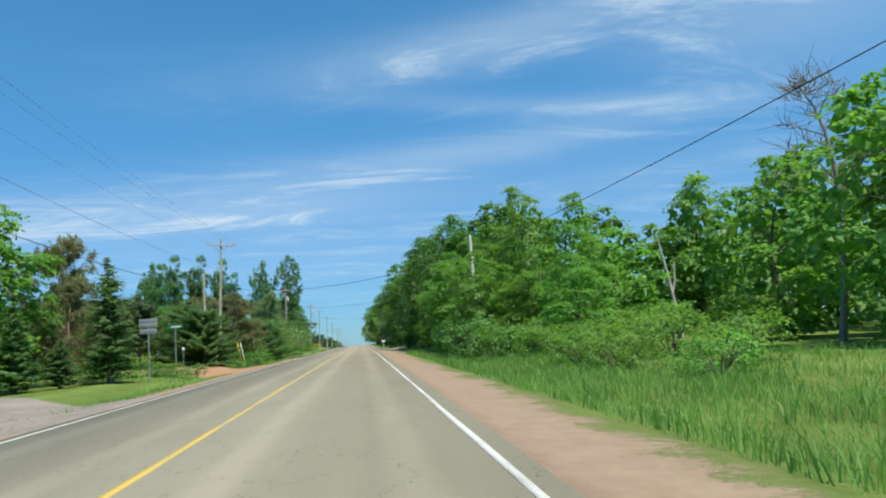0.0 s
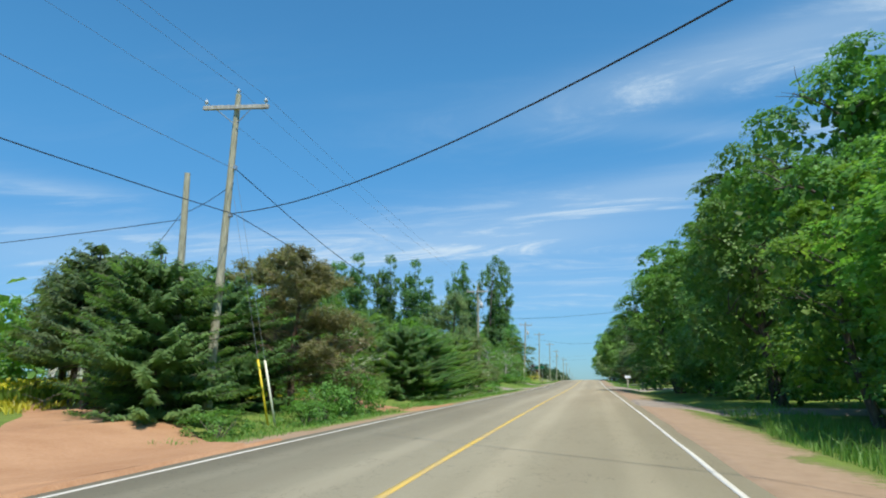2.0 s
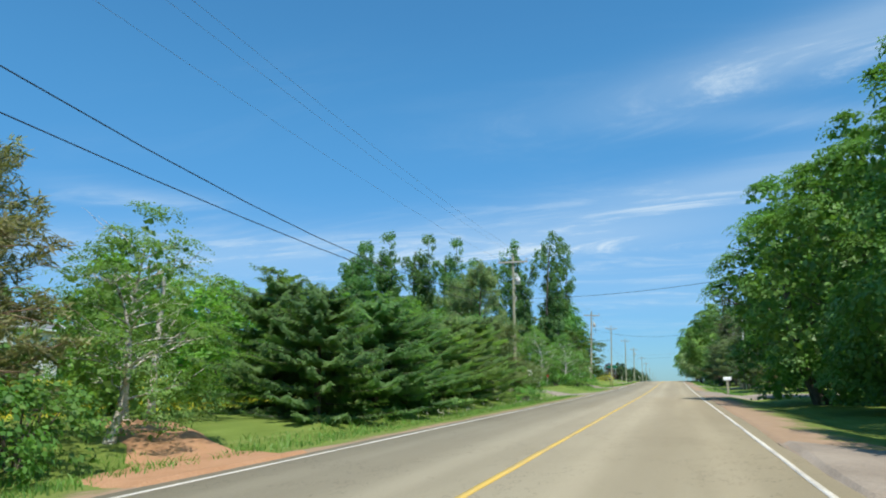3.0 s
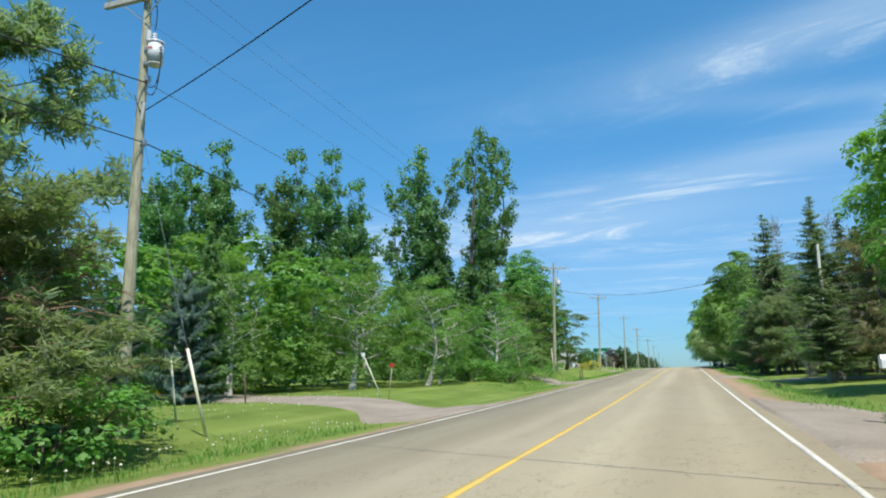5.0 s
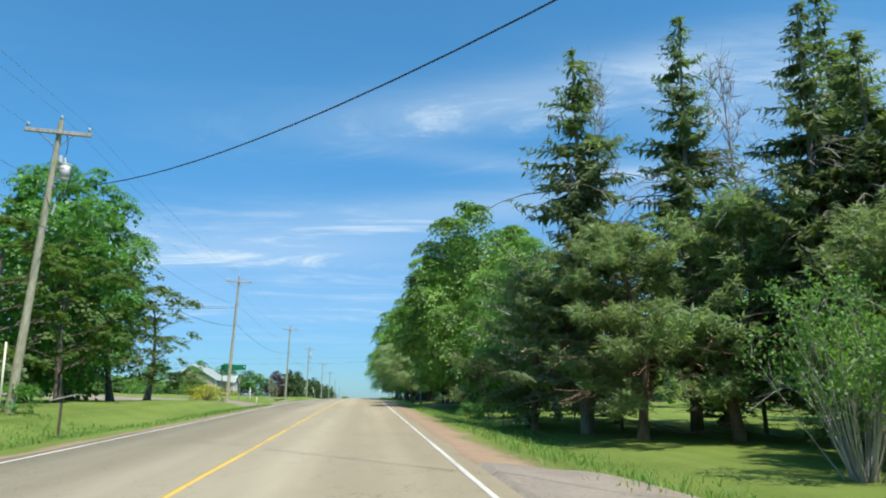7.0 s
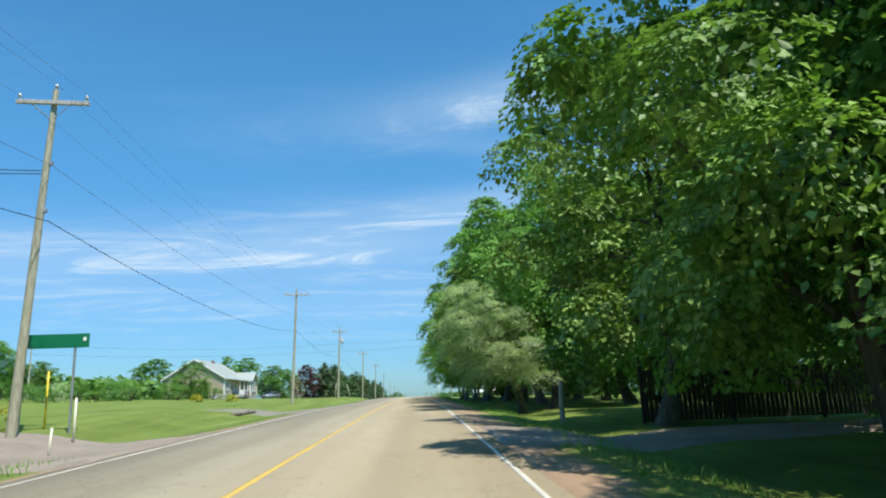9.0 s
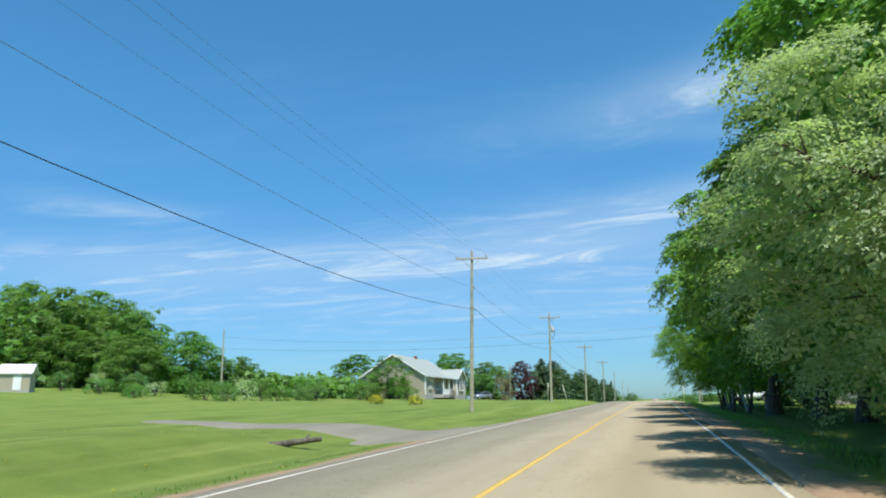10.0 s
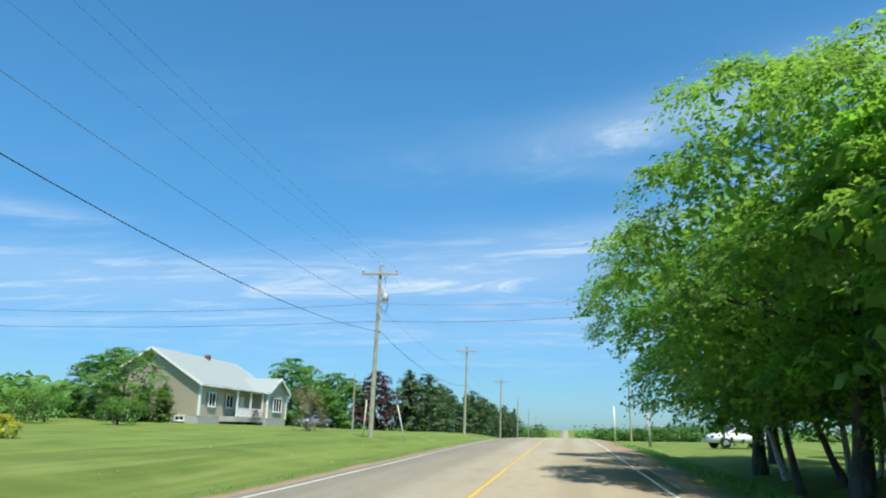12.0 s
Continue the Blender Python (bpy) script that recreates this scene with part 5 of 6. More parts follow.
for x, y in ((-25.3, 271.6), (-21.1, 271.9)):
    plant("dense_bush", x, y, 0.95, 0.75, 2, label="small golden-yellow flowering bush on the lawn", leaf_mat=M_GOLD, name="golden_bush", group="golden bushes")
plant("bush", -10.6, 200.6, 1.3, 1.6, 3, label="yellow-green bush at the foot of the pole", leaf_mat=M_GOLD, name="golden_bush")
plant("bush", -12.0, 206.5, 0.9, 1.1, 4, label="golden bush beside the green sign", leaf_mat=M_GOLD, name="golden_bush")
for x, y, H, R in ((-27.5, 141, 1.6, 2.2), (-30, 143, 1.4, 2.0), (-26, 136, 1.0, 1.2)):
    plant("bush", x, y, H, R, 6, label="golden-green garden bush behind the birches", leaf_mat=M_GOLD, name="golden_bush", group="golden garden bushes")
plant("bush", -30.2, 314.5, 1.5, 1.2, 1, label="dark red bush by the porch", leaf_mat=M_PURPLE, name="red_bush")
for x, y, H, R in ((9.8, 28, 1.2, 1.3), (11.2, 30.5, 1.5, 1.5), (10.2, 33, 1.5, 1.5), (12.8, 27.5, 1.5, 1.4), (9.3, 36.5, 1.5, 1.5), (13.5, 33.5, 1.6, 1.6), (10.8, 39, 1.9, 1.5), (16, 37, 2.1, 1.8), (9.8, 24.5, 1.1, 1.2), (12.5, 22.5, 1.4, 1.4), (15.5, 41, 2.0, 1.8), (18.5, 33, 2.2, 1.8), (18.6, 40.5, 2.2, 1.8), (8.9, 41.0, 1.5, 1.3), (10.2, 19.5, 1.0, 1.1)):
    plant("bush", x, y, H, R, 1, label="bright leafy bush in the overgrown verge", group="verge bushes", leaf_mat=M_MAPLE_BRIGHT)
for x, y, H, R in ((8.4, 39.6, 2.2, 1.5), (8.2, 42.6, 2.5, 1.7), (8.3, 46.0, 2.3, 1.6), (8.6, 49.5, 2.4, 1.7), (8.5, 36.9, 1.7, 1.3), (9.4, 52.5, 2.2, 1.7)):
    plant("bush", x, y, H, R, 4, label="dense dark green bush under the thicket's edge", group="thicket bushes", leaf_mat=M_MAPLE)
for x, y, H, R in ((-8.5, 45.4, 0.8, 1.0), (-7.7, 47.9, 0.65, 0.8), (-9.7, 46.8, 0.8, 1.1), (-11.5, 45.0, 1.0, 1.6), (-13, 46.5, 0.8, 1.2), (-6.9, 66.0, 1.3, 1.0), (-7.2, 69.5, 1.9, 1.3), (-7.8, 71.2, 1.5, 1.2), (-6.6, 63.9, 0.8, 0.9), (-7.0, 59.3, 0.7, 0.9), (-7.9, 111.0, 1.5, 1.6), (-9.0, 113.0, 1.2, 1.4), (-7.1, 107.5, 1.0, 1.0), (-10.0, 150.5, 1.3, 2.0), (-11.5, 147.0, 1.4, 2.2), (-8.4, 153.0, 1.0, 1.5), (-13.2, 153.0, 1.6, 2.2), (-9.0, 147.2, 0.9, 1.4), (-9.6, 166.9, 1.0, 0.9), (-13.0, 150.0, 1.2, 1.8)):
    plant("bush", x, y, H, R, 2, label="low leafy bush in the grass", group="low bushes")
for x, y, H, R in ((5.62, 116.45, 0.32, 0.3), (7.9, 174.5, 1.0, 0.8), (7.2, 176, 0.8, 0.7), (8.4, 168, 1.2, 1.0)):
    plant("bush", x, y, H, R, 2, label="low leafy bush at the foot of the trees", group="low bushes")

# a field of tall yellow flowers behind the spruces
def flower_field(x0, x1, y0, y1, count, seed):
    rng = np.random.default_rng(seed)
    x, y = rng.uniform(x0, x1, count), rng.uniform(y0, y1, count)
    tall = rng.uniform(0.75, 1.25, count)
    p = np.stack([x, y, ground_z(x, y) + tall], 1)
    length = rng.uniform(0.14, 0.26, count)
    heads = leaf_mesh("yellow_flower_field", p, rng.normal(0, 0.6, (count, 3)) + (0, -0.3, 0.6), rng.normal(0, 1, (count, 3)), length, length * 0.8)
    p = np.concatenate([p - (0, 0, 0.3), p - (0, 0, 0.65)])
    stems = leaf_mesh("stems", p, rng.normal(0, 1, (2 * count, 3)) * (1, 1, 0.1), np.tile((0.0, 0.0, 1.0), (2 * count, 1)), np.full(2 * count, 0.6), np.full(2 * count, 0.07))
    field = tagged(link("yellow_flower_field", heads, M_FLOWER), "field of tall yellow flowering plants behind the spruces", "field", kind="stuff")
    link("stems", stems, M_WEED).parent = field


flower_field(-46, -21.5, 72, 106, 14000, 8)

# far woods past the crest: too distant to count
def far_wood(name, spots, label, seed, size=1.0):
    rng = np.random.default_rng(seed)
    c, o = [], []
    for x0, x1, y0, y1, h, n in spots:
        x, y = rng.uniform(x0, x1, n), rng.uniform(y0, y1, n)
        for _ in range(9):
            top = h * rng.uniform(0.5, 1.1, n)
            c.append(np.stack([x + rng.normal(0, 2, n), y + rng.normal(0, 2, n), ground_z(x, y) + top * rng.random(n) ** 0.7], 1))
    c = np.concatenate(c)
    p, f = clumped(rng, c, np.tile((0.0, -0.5, 0.6), (len(c), 1)), 6, 1.8 * size)
    length = rng.uniform(0.8, 1.7, len(p)) * size
    mesh = leaf_mesh(name, p, f, rng.normal(0, 1, (len(p), 3)), length, length * 0.8)
    tagged(link(name, mesh, M_MAPLE), label, "woods", kind="stuff")


far_wood("far_woods", ((-420, -14, 880, 1050, 11, 330), (10, 420, 760, 960, 12, 340), (9, 40, 560, 700, 6, 60), (-60, -10, 600, 800, 6, 90)), "distant leafy woods on the next rise", 3)
for x, y, H, R in ((9.5, 412, 3.4, 3.2), (13, 420, 3.8, 3.6), (17.5, 416, 3.6, 3.4), (22, 424, 4.2, 3.8), (27, 420, 4.4, 4.0), (-7.5, 490, 6.5, 3.4), (-12, 486, 5.5, 3.2), (-17, 495, 5.0, 3.2), (-24, 480, 6.0, 4.0), (12, 352, 1.9, 1.8), (15.5, 358, 2.2, 2.0), (19, 350, 2.4, 2.2), (24, 356, 2.8, 2.6)):
    plant("maple_far", x, y, H, R, 7, label="leafy roadside tree beyond the crest", group="trees beyond the crest")
far_wood("woods_behind", ((26, 70, 20, 135, 10, 170), (-75, -40, 20, 135, 9, 150), (22, 60, 136, 190, 12, 90), (32, 80, 196, 300, 10, 160), (-85, -44, 150, 220, 7, 70), (-150, -88, 285, 318, 14, 130), (-76, -44, 300, 312, 3.2, 90)), "leafy woods behind the roadside trees", 6)

# ---- utility poles and wires ----
def insulator(parent, at):
    bm = bmesh.new()
    rod(bm, (at[0], at[1], at[2]), (at[0], at[1], at[2] + 0.09), 0.02, 0.02, 8)
    for k, r in ((0.09, 0.055), (0.13, 0.065), (0.17, 0.05)):
        rod(bm, (at[0], at[1], at[2] + k), (at[0], at[1], at[2] + k + 0.045), r, r * 0.72, 10)
    part("insulator", bm, M_PORCELAIN, parent, "pale glazed insulator", True)


def utility_pole(x, y, H, lean=(0, 0), arm=True, tank=False, stub=False, label="", radius=0.15, arm_len=2.3):
    """A wooden pole; its foot stands on the land, its top leans by the given metres."""
    z = gz(x, y)
    text = label or ("weathered wooden utility pole with a crossarm" + (" and a grey transformer" if tank else ""))
    ob = thing("utility_pole", (x, y, z), text, "utility pole", "utility poles")
    bm = bmesh.new()
    n = 8
    for i in range(n):
        a, b = i / n, (i + 1) / n
        rod(bm, (lean[0] * a, lean[1] * a, H * a - (0.2 if i == 0 else 0)), (lean[0] * b, lean[1] * b, H * b), radius * (1 - 0.42 * a), radius * (1 - 0.42 * b), 12)
    bmesh.ops.remove_doubles(bm, verts=bm.verts, dist=0.001)
    part("pole", bm, M_POLE_PALE if label.startswith("pale") else M_POLE, ob, smooth=False)
    top = Vector((lean[0], lean[1], H))
    if stub:
        return ob
    insulator(ob, top + Vector((0, 0, -0.02)))
    if arm:
        bm = bmesh.new()
        tilt = 1.5 * math.atan2(lean[0], H)
        box(bm, (arm_len, 0.11, 0.13), top + Vector((0, -0.14, -0.5)), (0, math.degrees(tilt), 0), bevel=0.012)
        part("crossarm", bm, M_ARM, ob)
        for s in (-1, 1):
            bm = bmesh.new()
            rod(bm, top + Vector((s * 0.62, -0.16, -0.55)), top + Vector((s * 0.05, -0.13, -1.05)), 0.016, 0.016, 6)
            part("brace", bm, M_STEEL, ob)
            insulator(ob, top + Vector((s * (arm_len / 2 - 0.1), -0.14, -0.44 - s * (arm_len / 2 - 0.1) * math.tan(tilt))))
    if tank:
        at = top + Vector((0.34, -0.05, -1.95))
        bm = bmesh.new()
        rod(bm, at + Vector((0, 0, -0.29)), at + Vector((0, 0, -0.26)), 0.15, 0.175, 20)
        rod(bm, at + Vector((0, 0, -0.26)), at + Vector((0, 0, 0.24)), 0.175, 0.175, 20)
        rod(bm, at + Vector((0, 0, 0.24)), at + Vector((0, 0, 0.28)), 0.19, 0.19, 20)
        rod(bm, at + Vector((0, 0, 0.28)), at + Vector((0, 0, 0.31)), 0.18, 0.12, 20)
        can = part("transformer", bm, M_TANK, ob, "pale grey transformer tank", True)
        for dz in (-0.2, 0.16):
            bm = bmesh.new()
            box(bm, (0.16, 0.09, 0.1), at + Vector((-0.22, 0, dz)), bevel=0.008)
            part("hanger", bm, M_STEEL, can)
        bm = bmesh.new()
        box(bm, (0.16, 0.004, 0.05), at + Vector((-0.02, -0.176, 0.08)))
        part("marking", bm, M_MARK, can, "faded red painted marking")
        bm = bmesh.new()
        for k in range(4):
            rod(bm, at + Vector((-0.04, 0, 0.3 + k * 0.055)), at + Vector((-0.04, 0, 0.345 + k * 0.055)), 0.055, 0.04, 10)
        part("bushing", bm, M_PORCELAIN, can)
        bm = bmesh.new()
        for dz in (-0.02, 0.1):
            rod(bm, at + Vector((0.17, -0.04, dz)), at + Vector((0.23, -0.06, dz)), 0.025, 0.02, 8)
        part("terminal", bm, M_STEEL, can)
        bm = bmesh.new()
        rod(bm, top + Vector((0.16, -0.08, -1.6)), top + Vector((0.16, -0.08, -1.35)), 0.06, 0.06, 10)
        part("arrester", bm, M_TANK, ob, "small grey surge arrester")
        bm = bmesh.new()
        rod(bm, top + Vector((0.12, -0.12, -3.55)), top + Vector((0.2, -0.14, -3.15)), 0.03, 0.045, 8)
        part("cable_grip", bm, M_PORCELAIN, ob, "white plastic cable grip")
        for a_, b_, sag in (((0.56, -0.1, -1.9), (0.14, -0.12, -2.8), 0.55), ((0.56, -0.1, -1.98), (0.12, -0.12, -2.62), 0.45), ((-0.14, -0.1, -2.9), (0.1, -0.12, -3.1), 0.35), ((0.3, -0.05, -1.35), (0.16, -0.08, -0.4), -0.08)):
            f = np.linspace(0, 1, 10)[:, None]
            run = np.array(top) + np.array(a_) * (1 - f) + np.array(b_) * f - np.array((-0.1, 0, sag)) * (f * (1 - f) * 4)
            v, q = tubes([(run, np.full(10, 0.012))], 6)
            link("lead", mesh_from("lead", v, q), M_CABLE, ob, "black insulated lead")
    for k in (H - 2.5, H - 4.05):
        if H > 8:
            bm = bmesh.new()
            f = k / H
            box(bm, (0.1, 0.12, 0.14), (lean[0] * f + 0.14, lean[1] * f, k), bevel=0.015)
            part("bracket", bm, M_STEEL, ob)
    return ob


def wire(a, b, sag, radius, mat, label, steps=14):
    a, b = np.asarray(a, float), np.asarray(b, float)
    s = np.linspace(0, 1, steps)
    p = a + (b - a) * s[:, None]
    p[:, 2] -= sag * 4 * s * (1 - s)
    v, q = tubes([(p, np.full(steps, radius))], 6)
    tagged(link("overhead_wire", mesh_from("overhead_wire", v, q), mat), label, "wire", "overhead wires")


POLES = ((-9.0, 11.5, 10.2, (0.4, 0), False), (-9.15, 62.4, 10.25, (0.5, 0), False), (-9.14, 113.9, 10.5, (0.1, 0), True), (-9.42, 166.6, 10.25, (0.5, 0), True),
         (-9.64, 204.3, 10.9, (0.44, 0), False), (-9.82, 250.7, 10.95, (0.32, 0), False), (-9.58, 286.6, 10.2, (0.25, 0), True))
tops = []
for i, (x, y, H, lean, tank) in enumerate(POLES):
    utility_pole(x, y, H, lean, True, tank)
    tops.append(np.array([x + lean[0], y + lean[1], gz(x, y) + H]))
for x, y, H in ((-8.6, 318.5, 9.0), (-8.9, 362, 9.5), (-9, 405, 9.5), (-9, 452, 9.5), (-9, 500, 9.5), (-9, 560, 9.5), (-9, 630, 9.5)):
    utility_pole(x, y, H, (0.25, 0), y < 400, False, label="weathered wooden utility pole beyond the crest", radius=0.14)
    tops.append(np.array([x + 0.25, y, gz(x, y) + H]))
wire(tops[4] + (0, 0, -2.75), (-40, 197, gz(-40, 197) + 8.6), 0.4, 0.014, M_CABLE, "black service cable to a house")
wire(tops[4] + (0, 0, -2.85), (-40, 195, gz(-40, 195) + 7.0), 0.3, 0.014, M_CABLE, "black service cable to a house")
DROP = [4.05] * len(tops)
DROP[4] = 4.4
for i, (a, b) in enumerate(zip(tops[:-1], tops[1:])):
    for dx, dz in ((-1.05, -0.22), (1.05, -0.22), (0, 0.2)):
        wire(a + (dx, -0.1, dz), b + (dx, -0.1, dz), 0.55, 0.0045, M_WIRE, "thin grey overhead power wire between poles")
    thick = a is tops[1]
    wire(a + (0.1, 0, -2.6), b + (0.1, 0, -2.6), 2.05 if thick else 0.6, 0.014 if thick else 0.0075, M_CABLE if thick else M_WIRE, "black overhead cable between poles" if thick else "grey overhead neutral wire between poles")
    wire(a + (0.12, 0, -DROP[i]), b + (0.12, 0, -DROP[i + 1]), 0.9, 0.013, M_CABLE, "black overhead cable between poles")
utility_pole(-10.1, 62.0, 7.5, (0.05, 0), stub=True, label="bare grey stub pole beside the utility pole", radius=0.15)
utility_pole(9.2, 45.7, 7.3, (0.05, 0), stub=True, label="pale grey service pole rising out of the trees", radius=0.13)
utility_pole(9.2, 143.9, 7.4, (0.3, 0), stub=True, label="pale grey service pole among the spruces", radius=0.13)
utility_pole(10.5, 103.4, 7.6, (0, 0), stub=True, label="grey service pole hidden in a maple crown", radius=0.13)
utility_pole(-54.8, 288, 9.2, (0, 0), stub=True, label="grey service pole at the far edge of the lawn", radius=0.14)
utility_pole(8.9, 330, 7.0, (0, 0), stub=True, label="grey service pole beyond the crest", radius=0.12)
utility_pole(-21.5, 322, 6.0, (0, 0), stub=True, label="thin grey service pole beside the purple tree", radius=0.1)
low = [t - np.array([0, 0, 4.0]) for t in tops]
wire(low[1], (9.25, 45.7, gz(9.2, 45.7) + 6.3), 1.0, 0.014, M_CABLE, "black service cable crossing the road", 22)
wire((9.2, 45.7, gz(9.2, 45.7) + 6.2), (14.3, 5.0, gz(14.3, 5) + 6.9), 0.3, 0.014, M_CABLE, "black service cable along the verge", 22)
wire(low[1] + (0, 0, 1.0), (-10.1, 62.0, gz(-10, 62) + 6.2), 0.1, 0.011, M_CABLE, "short black cable between the two poles")
wire((-10.1, 62.0, gz(-10, 62) + 6.0), (-42, 60, gz(-42, 60) + 5.0), 0.5, 0.012, M_CABLE, "black service cable to a house")
wire((-10.1, 62.0, gz(-10, 62) + 6.3), (-38, 92, gz(-38, 92) + 5.6), 0.5, 0.011, M_CABLE, "black service cable to a house")
wire(low[2] + (0, 0, 0.7), (10.5, 103.4, gz(10.5, 103.4) + 7.45), 0.5, 0.013, M_CABLE, "black service cable crossing the road", 22)
wire(low[3] + (0, 0, 1.5), (9.4, 143.6, gz(9.4, 143.6) + 7.0), 1.3, 0.014, M_CABLE, "black service cable crossing the road", 22)
wire(tops[6] + (0, 0, -2.3), (-54.8, 288, gz(-54.8, 288) + 8.2), 0.9, 0.014, M_WIRE, "grey service wire across the lawn", 22)
wire(tops[6] + (0, 0, -3.4), (-54.8, 288, gz(-54.8, 288) + 6.6), 0.6, 0.012, M_CABLE, "black service cable across the lawn", 22)
wire(tops[6] + (0, 0, -2.3), (9.5, 291, gz(9.5, 291) + 9.6), 0.4, 0.014, M_WIRE, "grey service wire crossing the road", 22)
wire(tops[6] + (0, 0, -3.4), (9.5, 291, gz(9.5, 291) + 8.7), 0.4, 0.013, M_CABLE, "black service cable crossing the road", 22)


def guy(anchor, head, mat, label, length=2.0):
    """A stay: a thin steel wire to the pole, its foot in a bright plastic guard."""
    ax, ay = anchor
    foot = Vector((ax, ay, gz(ax, ay)))
    d = (Vector(head) - foot).normalized()
    ob = thing("guy_guard", foot, label, "guy guard", "guy guards")
    bm = bmesh.new()
    rod(bm, -0.1 * d, d * length, 0.035, 0.035, 10)
    part("guard_tube", bm, mat, ob, smooth=True)
    bm = bmesh.new()
    rod(bm, (0, 0, 0), Vector(head) - foot, 0.006, 0.006, 5)
    part("stay_wire", bm, M_STEEL, ob)


guy((-7.42, 62.95), tops[1] - np.array([0, 0, 3.4]), M_YELLOW_PLASTIC, "yellow plastic guard on a pole stay")
guy((-7.16, 62.9), tops[1] - np.array([0, 0, 2.4]), M_WHITE_PLASTIC, "cream plastic guard on a pole stay")
guy((-8.05, 115.3), tops[2] - np.array([0.2, 0, 3.0]), M_WHITE_PLASTIC, "cream plastic guard on a pole stay")


def marker(x, y, H, lean, mat, label, name="marker_post", radius=0.035, top=None):
    ob = thing(name, (x, y, gz(x, y)), label, "marker post", "marker posts")
    bm = bmesh.new()
    rod(bm, (0, 0, -0.1), (lean[0], lean[1], H), radius, radius * 0.95, 10)
    part("post", bm, mat, ob, smooth=True)
    if top:
        bm = bmesh.new()
        box(bm, (0.16, 0.06, 0.16), (lean[0], lean[1], H), bevel=0.02)
        part("reflector", bm, top, ob)
    return ob


marker(-9.4, 165.9, 2.3, (-0.1, 0.1), M_WHITE_PLASTIC, "cream plastic guard leaning on the pole's stay")
marker(-7.65, 203.9, 1.3, (0.0, 0), M_WHITE_PLASTIC, "cream plastic guard standing by the driveway")
marker(-10.2, 207.2, 1.9, (0, 0), M_YELLOW_PLASTIC, "pale yellow plastic guard by the pole")
marker(-10.0, 286.5, 2.1, (0.15, 0), M_WHITE_PLASTIC, "white plastic guard leaning by the pole")
marker(-7.9, 288.4, 2.2, (-0.55, 0), M_WHITE_PLASTIC, "white plastic guard leaning beside the pole")
marker(-10.15, 129.5, 1.8, (-0.88, 0), M_WHITE_PLASTIC, "thin white leaning stake on the lawn", radius=0.025, top=M_SIGN_WHITE)
marker(-9.4, 128.4, 1.35, (0.2, 0), M_SNAG, "thin wooden stake with a red tip", radius=0.015, top=M_RED_PAINT)
marker(-11.3, 118.2, 1.75, (-0.28, 0), M_WHITE_PLASTIC, "thin grey wooden stake", radius=0.03)
marker(-14.5, 126.0, 1.15, (-0.1, 0), M_DARK_WOOD, "short dark wooden stake in the grass", radius=0.035)
marker(-5.6, 156.0, 0.8, (0, 0), M_DARK_WOOD, "short dark wooden stake in the grass", radius=0.04)
marker(-6.6, 200.5, 0.7, (0.05, 0), M_WHITE_PLASTIC, "short white marker stake at the roadside", radius=0.03)
marker(7.3, 168.5, 1.4, (0, 0), M_STEEL, "thin grey marker rod by the trees", radius=0.02, top=M_SIGN_WHITE)
marker(-13.5, 30.2, 2.6, (0.15, 0), M_SNAG, "thin stake with a red tip at the edge of the lawn", radius=0.02, top=M_RED_PAINT)
marker(5.8, 310, 3.0, (0.0, 0), M_WHITE_PLASTIC, "white painted post by the road", radius=0.07)
marker(7.6, 300, 2.5, (-0.12, 0), M_SNAG, "pale leaning wooden post by the road", radius=0.11)

# ---- signs ----
def board(parent, size, at, mat, name="board", thick=0.012, label=""):
    bm = bmesh.new()
    box(bm, (size[0], thick, size[1]), at, bevel=0.004)
    return part(name, bm, mat, parent, label)


sign = thing("road_sign", (-8.8, 42.7, gz(-8.8, 42.7)), "grey back of a two-board road sign on a steel post", "sign", turn=8)
bm = bmesh.new()
rod(bm, (0, 0, -0.2), (0, 0, 3.2), 0.035, 0.035, 10)
part("post", bm, M_STEEL, sign)
board(sign, (0.9, 0.46), (0, -0.045, 2.98), M_SIGN_BACK)
board(sign, (0.84, 0.26), (0, -0.045, 2.55), M_SIGN_BACK)
for k in (2.85, 3.1, 2.55):
    board(sign, (0.8, 0.03), (0, -0.065, k), M_STEEL, "rail", 0.03)

sign = thing("street_name_sign", (-8.95, 48.6, gz(-8.95, 48.6)), "small green street name sign on a thin post", "sign", turn=5)
bm = bmesh.new()
rod(bm, (0, 0, -0.2), (0, 0, 2.75), 0.03, 0.03, 10)
part("post", bm, M_STEEL, sign)
blade = board(sign, (0.95, 0.17), (0, 0, 2.85), M_SIGN_GREEN)
board(blade, (0.6, 0.06), (0.03, -0.009, 2.85), M_SIGN_WHITE, "lettering", 0.004)
blade = board(sign, (0.17, 0.15), (0, 0, 3.02), M_SIGN_GREEN)

sign = thing("green_road_sign", (-9.6, 206.3, gz(-9.6, 206.3)), "wide green road sign on two steel posts", "sign", turn=3)
for k in (-0.95, 0.62):
    bm = bmesh.new()
    rod(bm, (k, 0.03, -0.2), (k, 0.03, 3.1), 0.04, 0.04, 10)
    part("post", bm, M_STEEL, sign)
green = board(sign, (2.15, 0.46), (0, -0.025, 2.9), M_SIGN_GREEN)
board(green, (0.1, 0.12), (0.93, -0.035, 2.95), M_SIGN_WHITE, "emblem", 0.004)

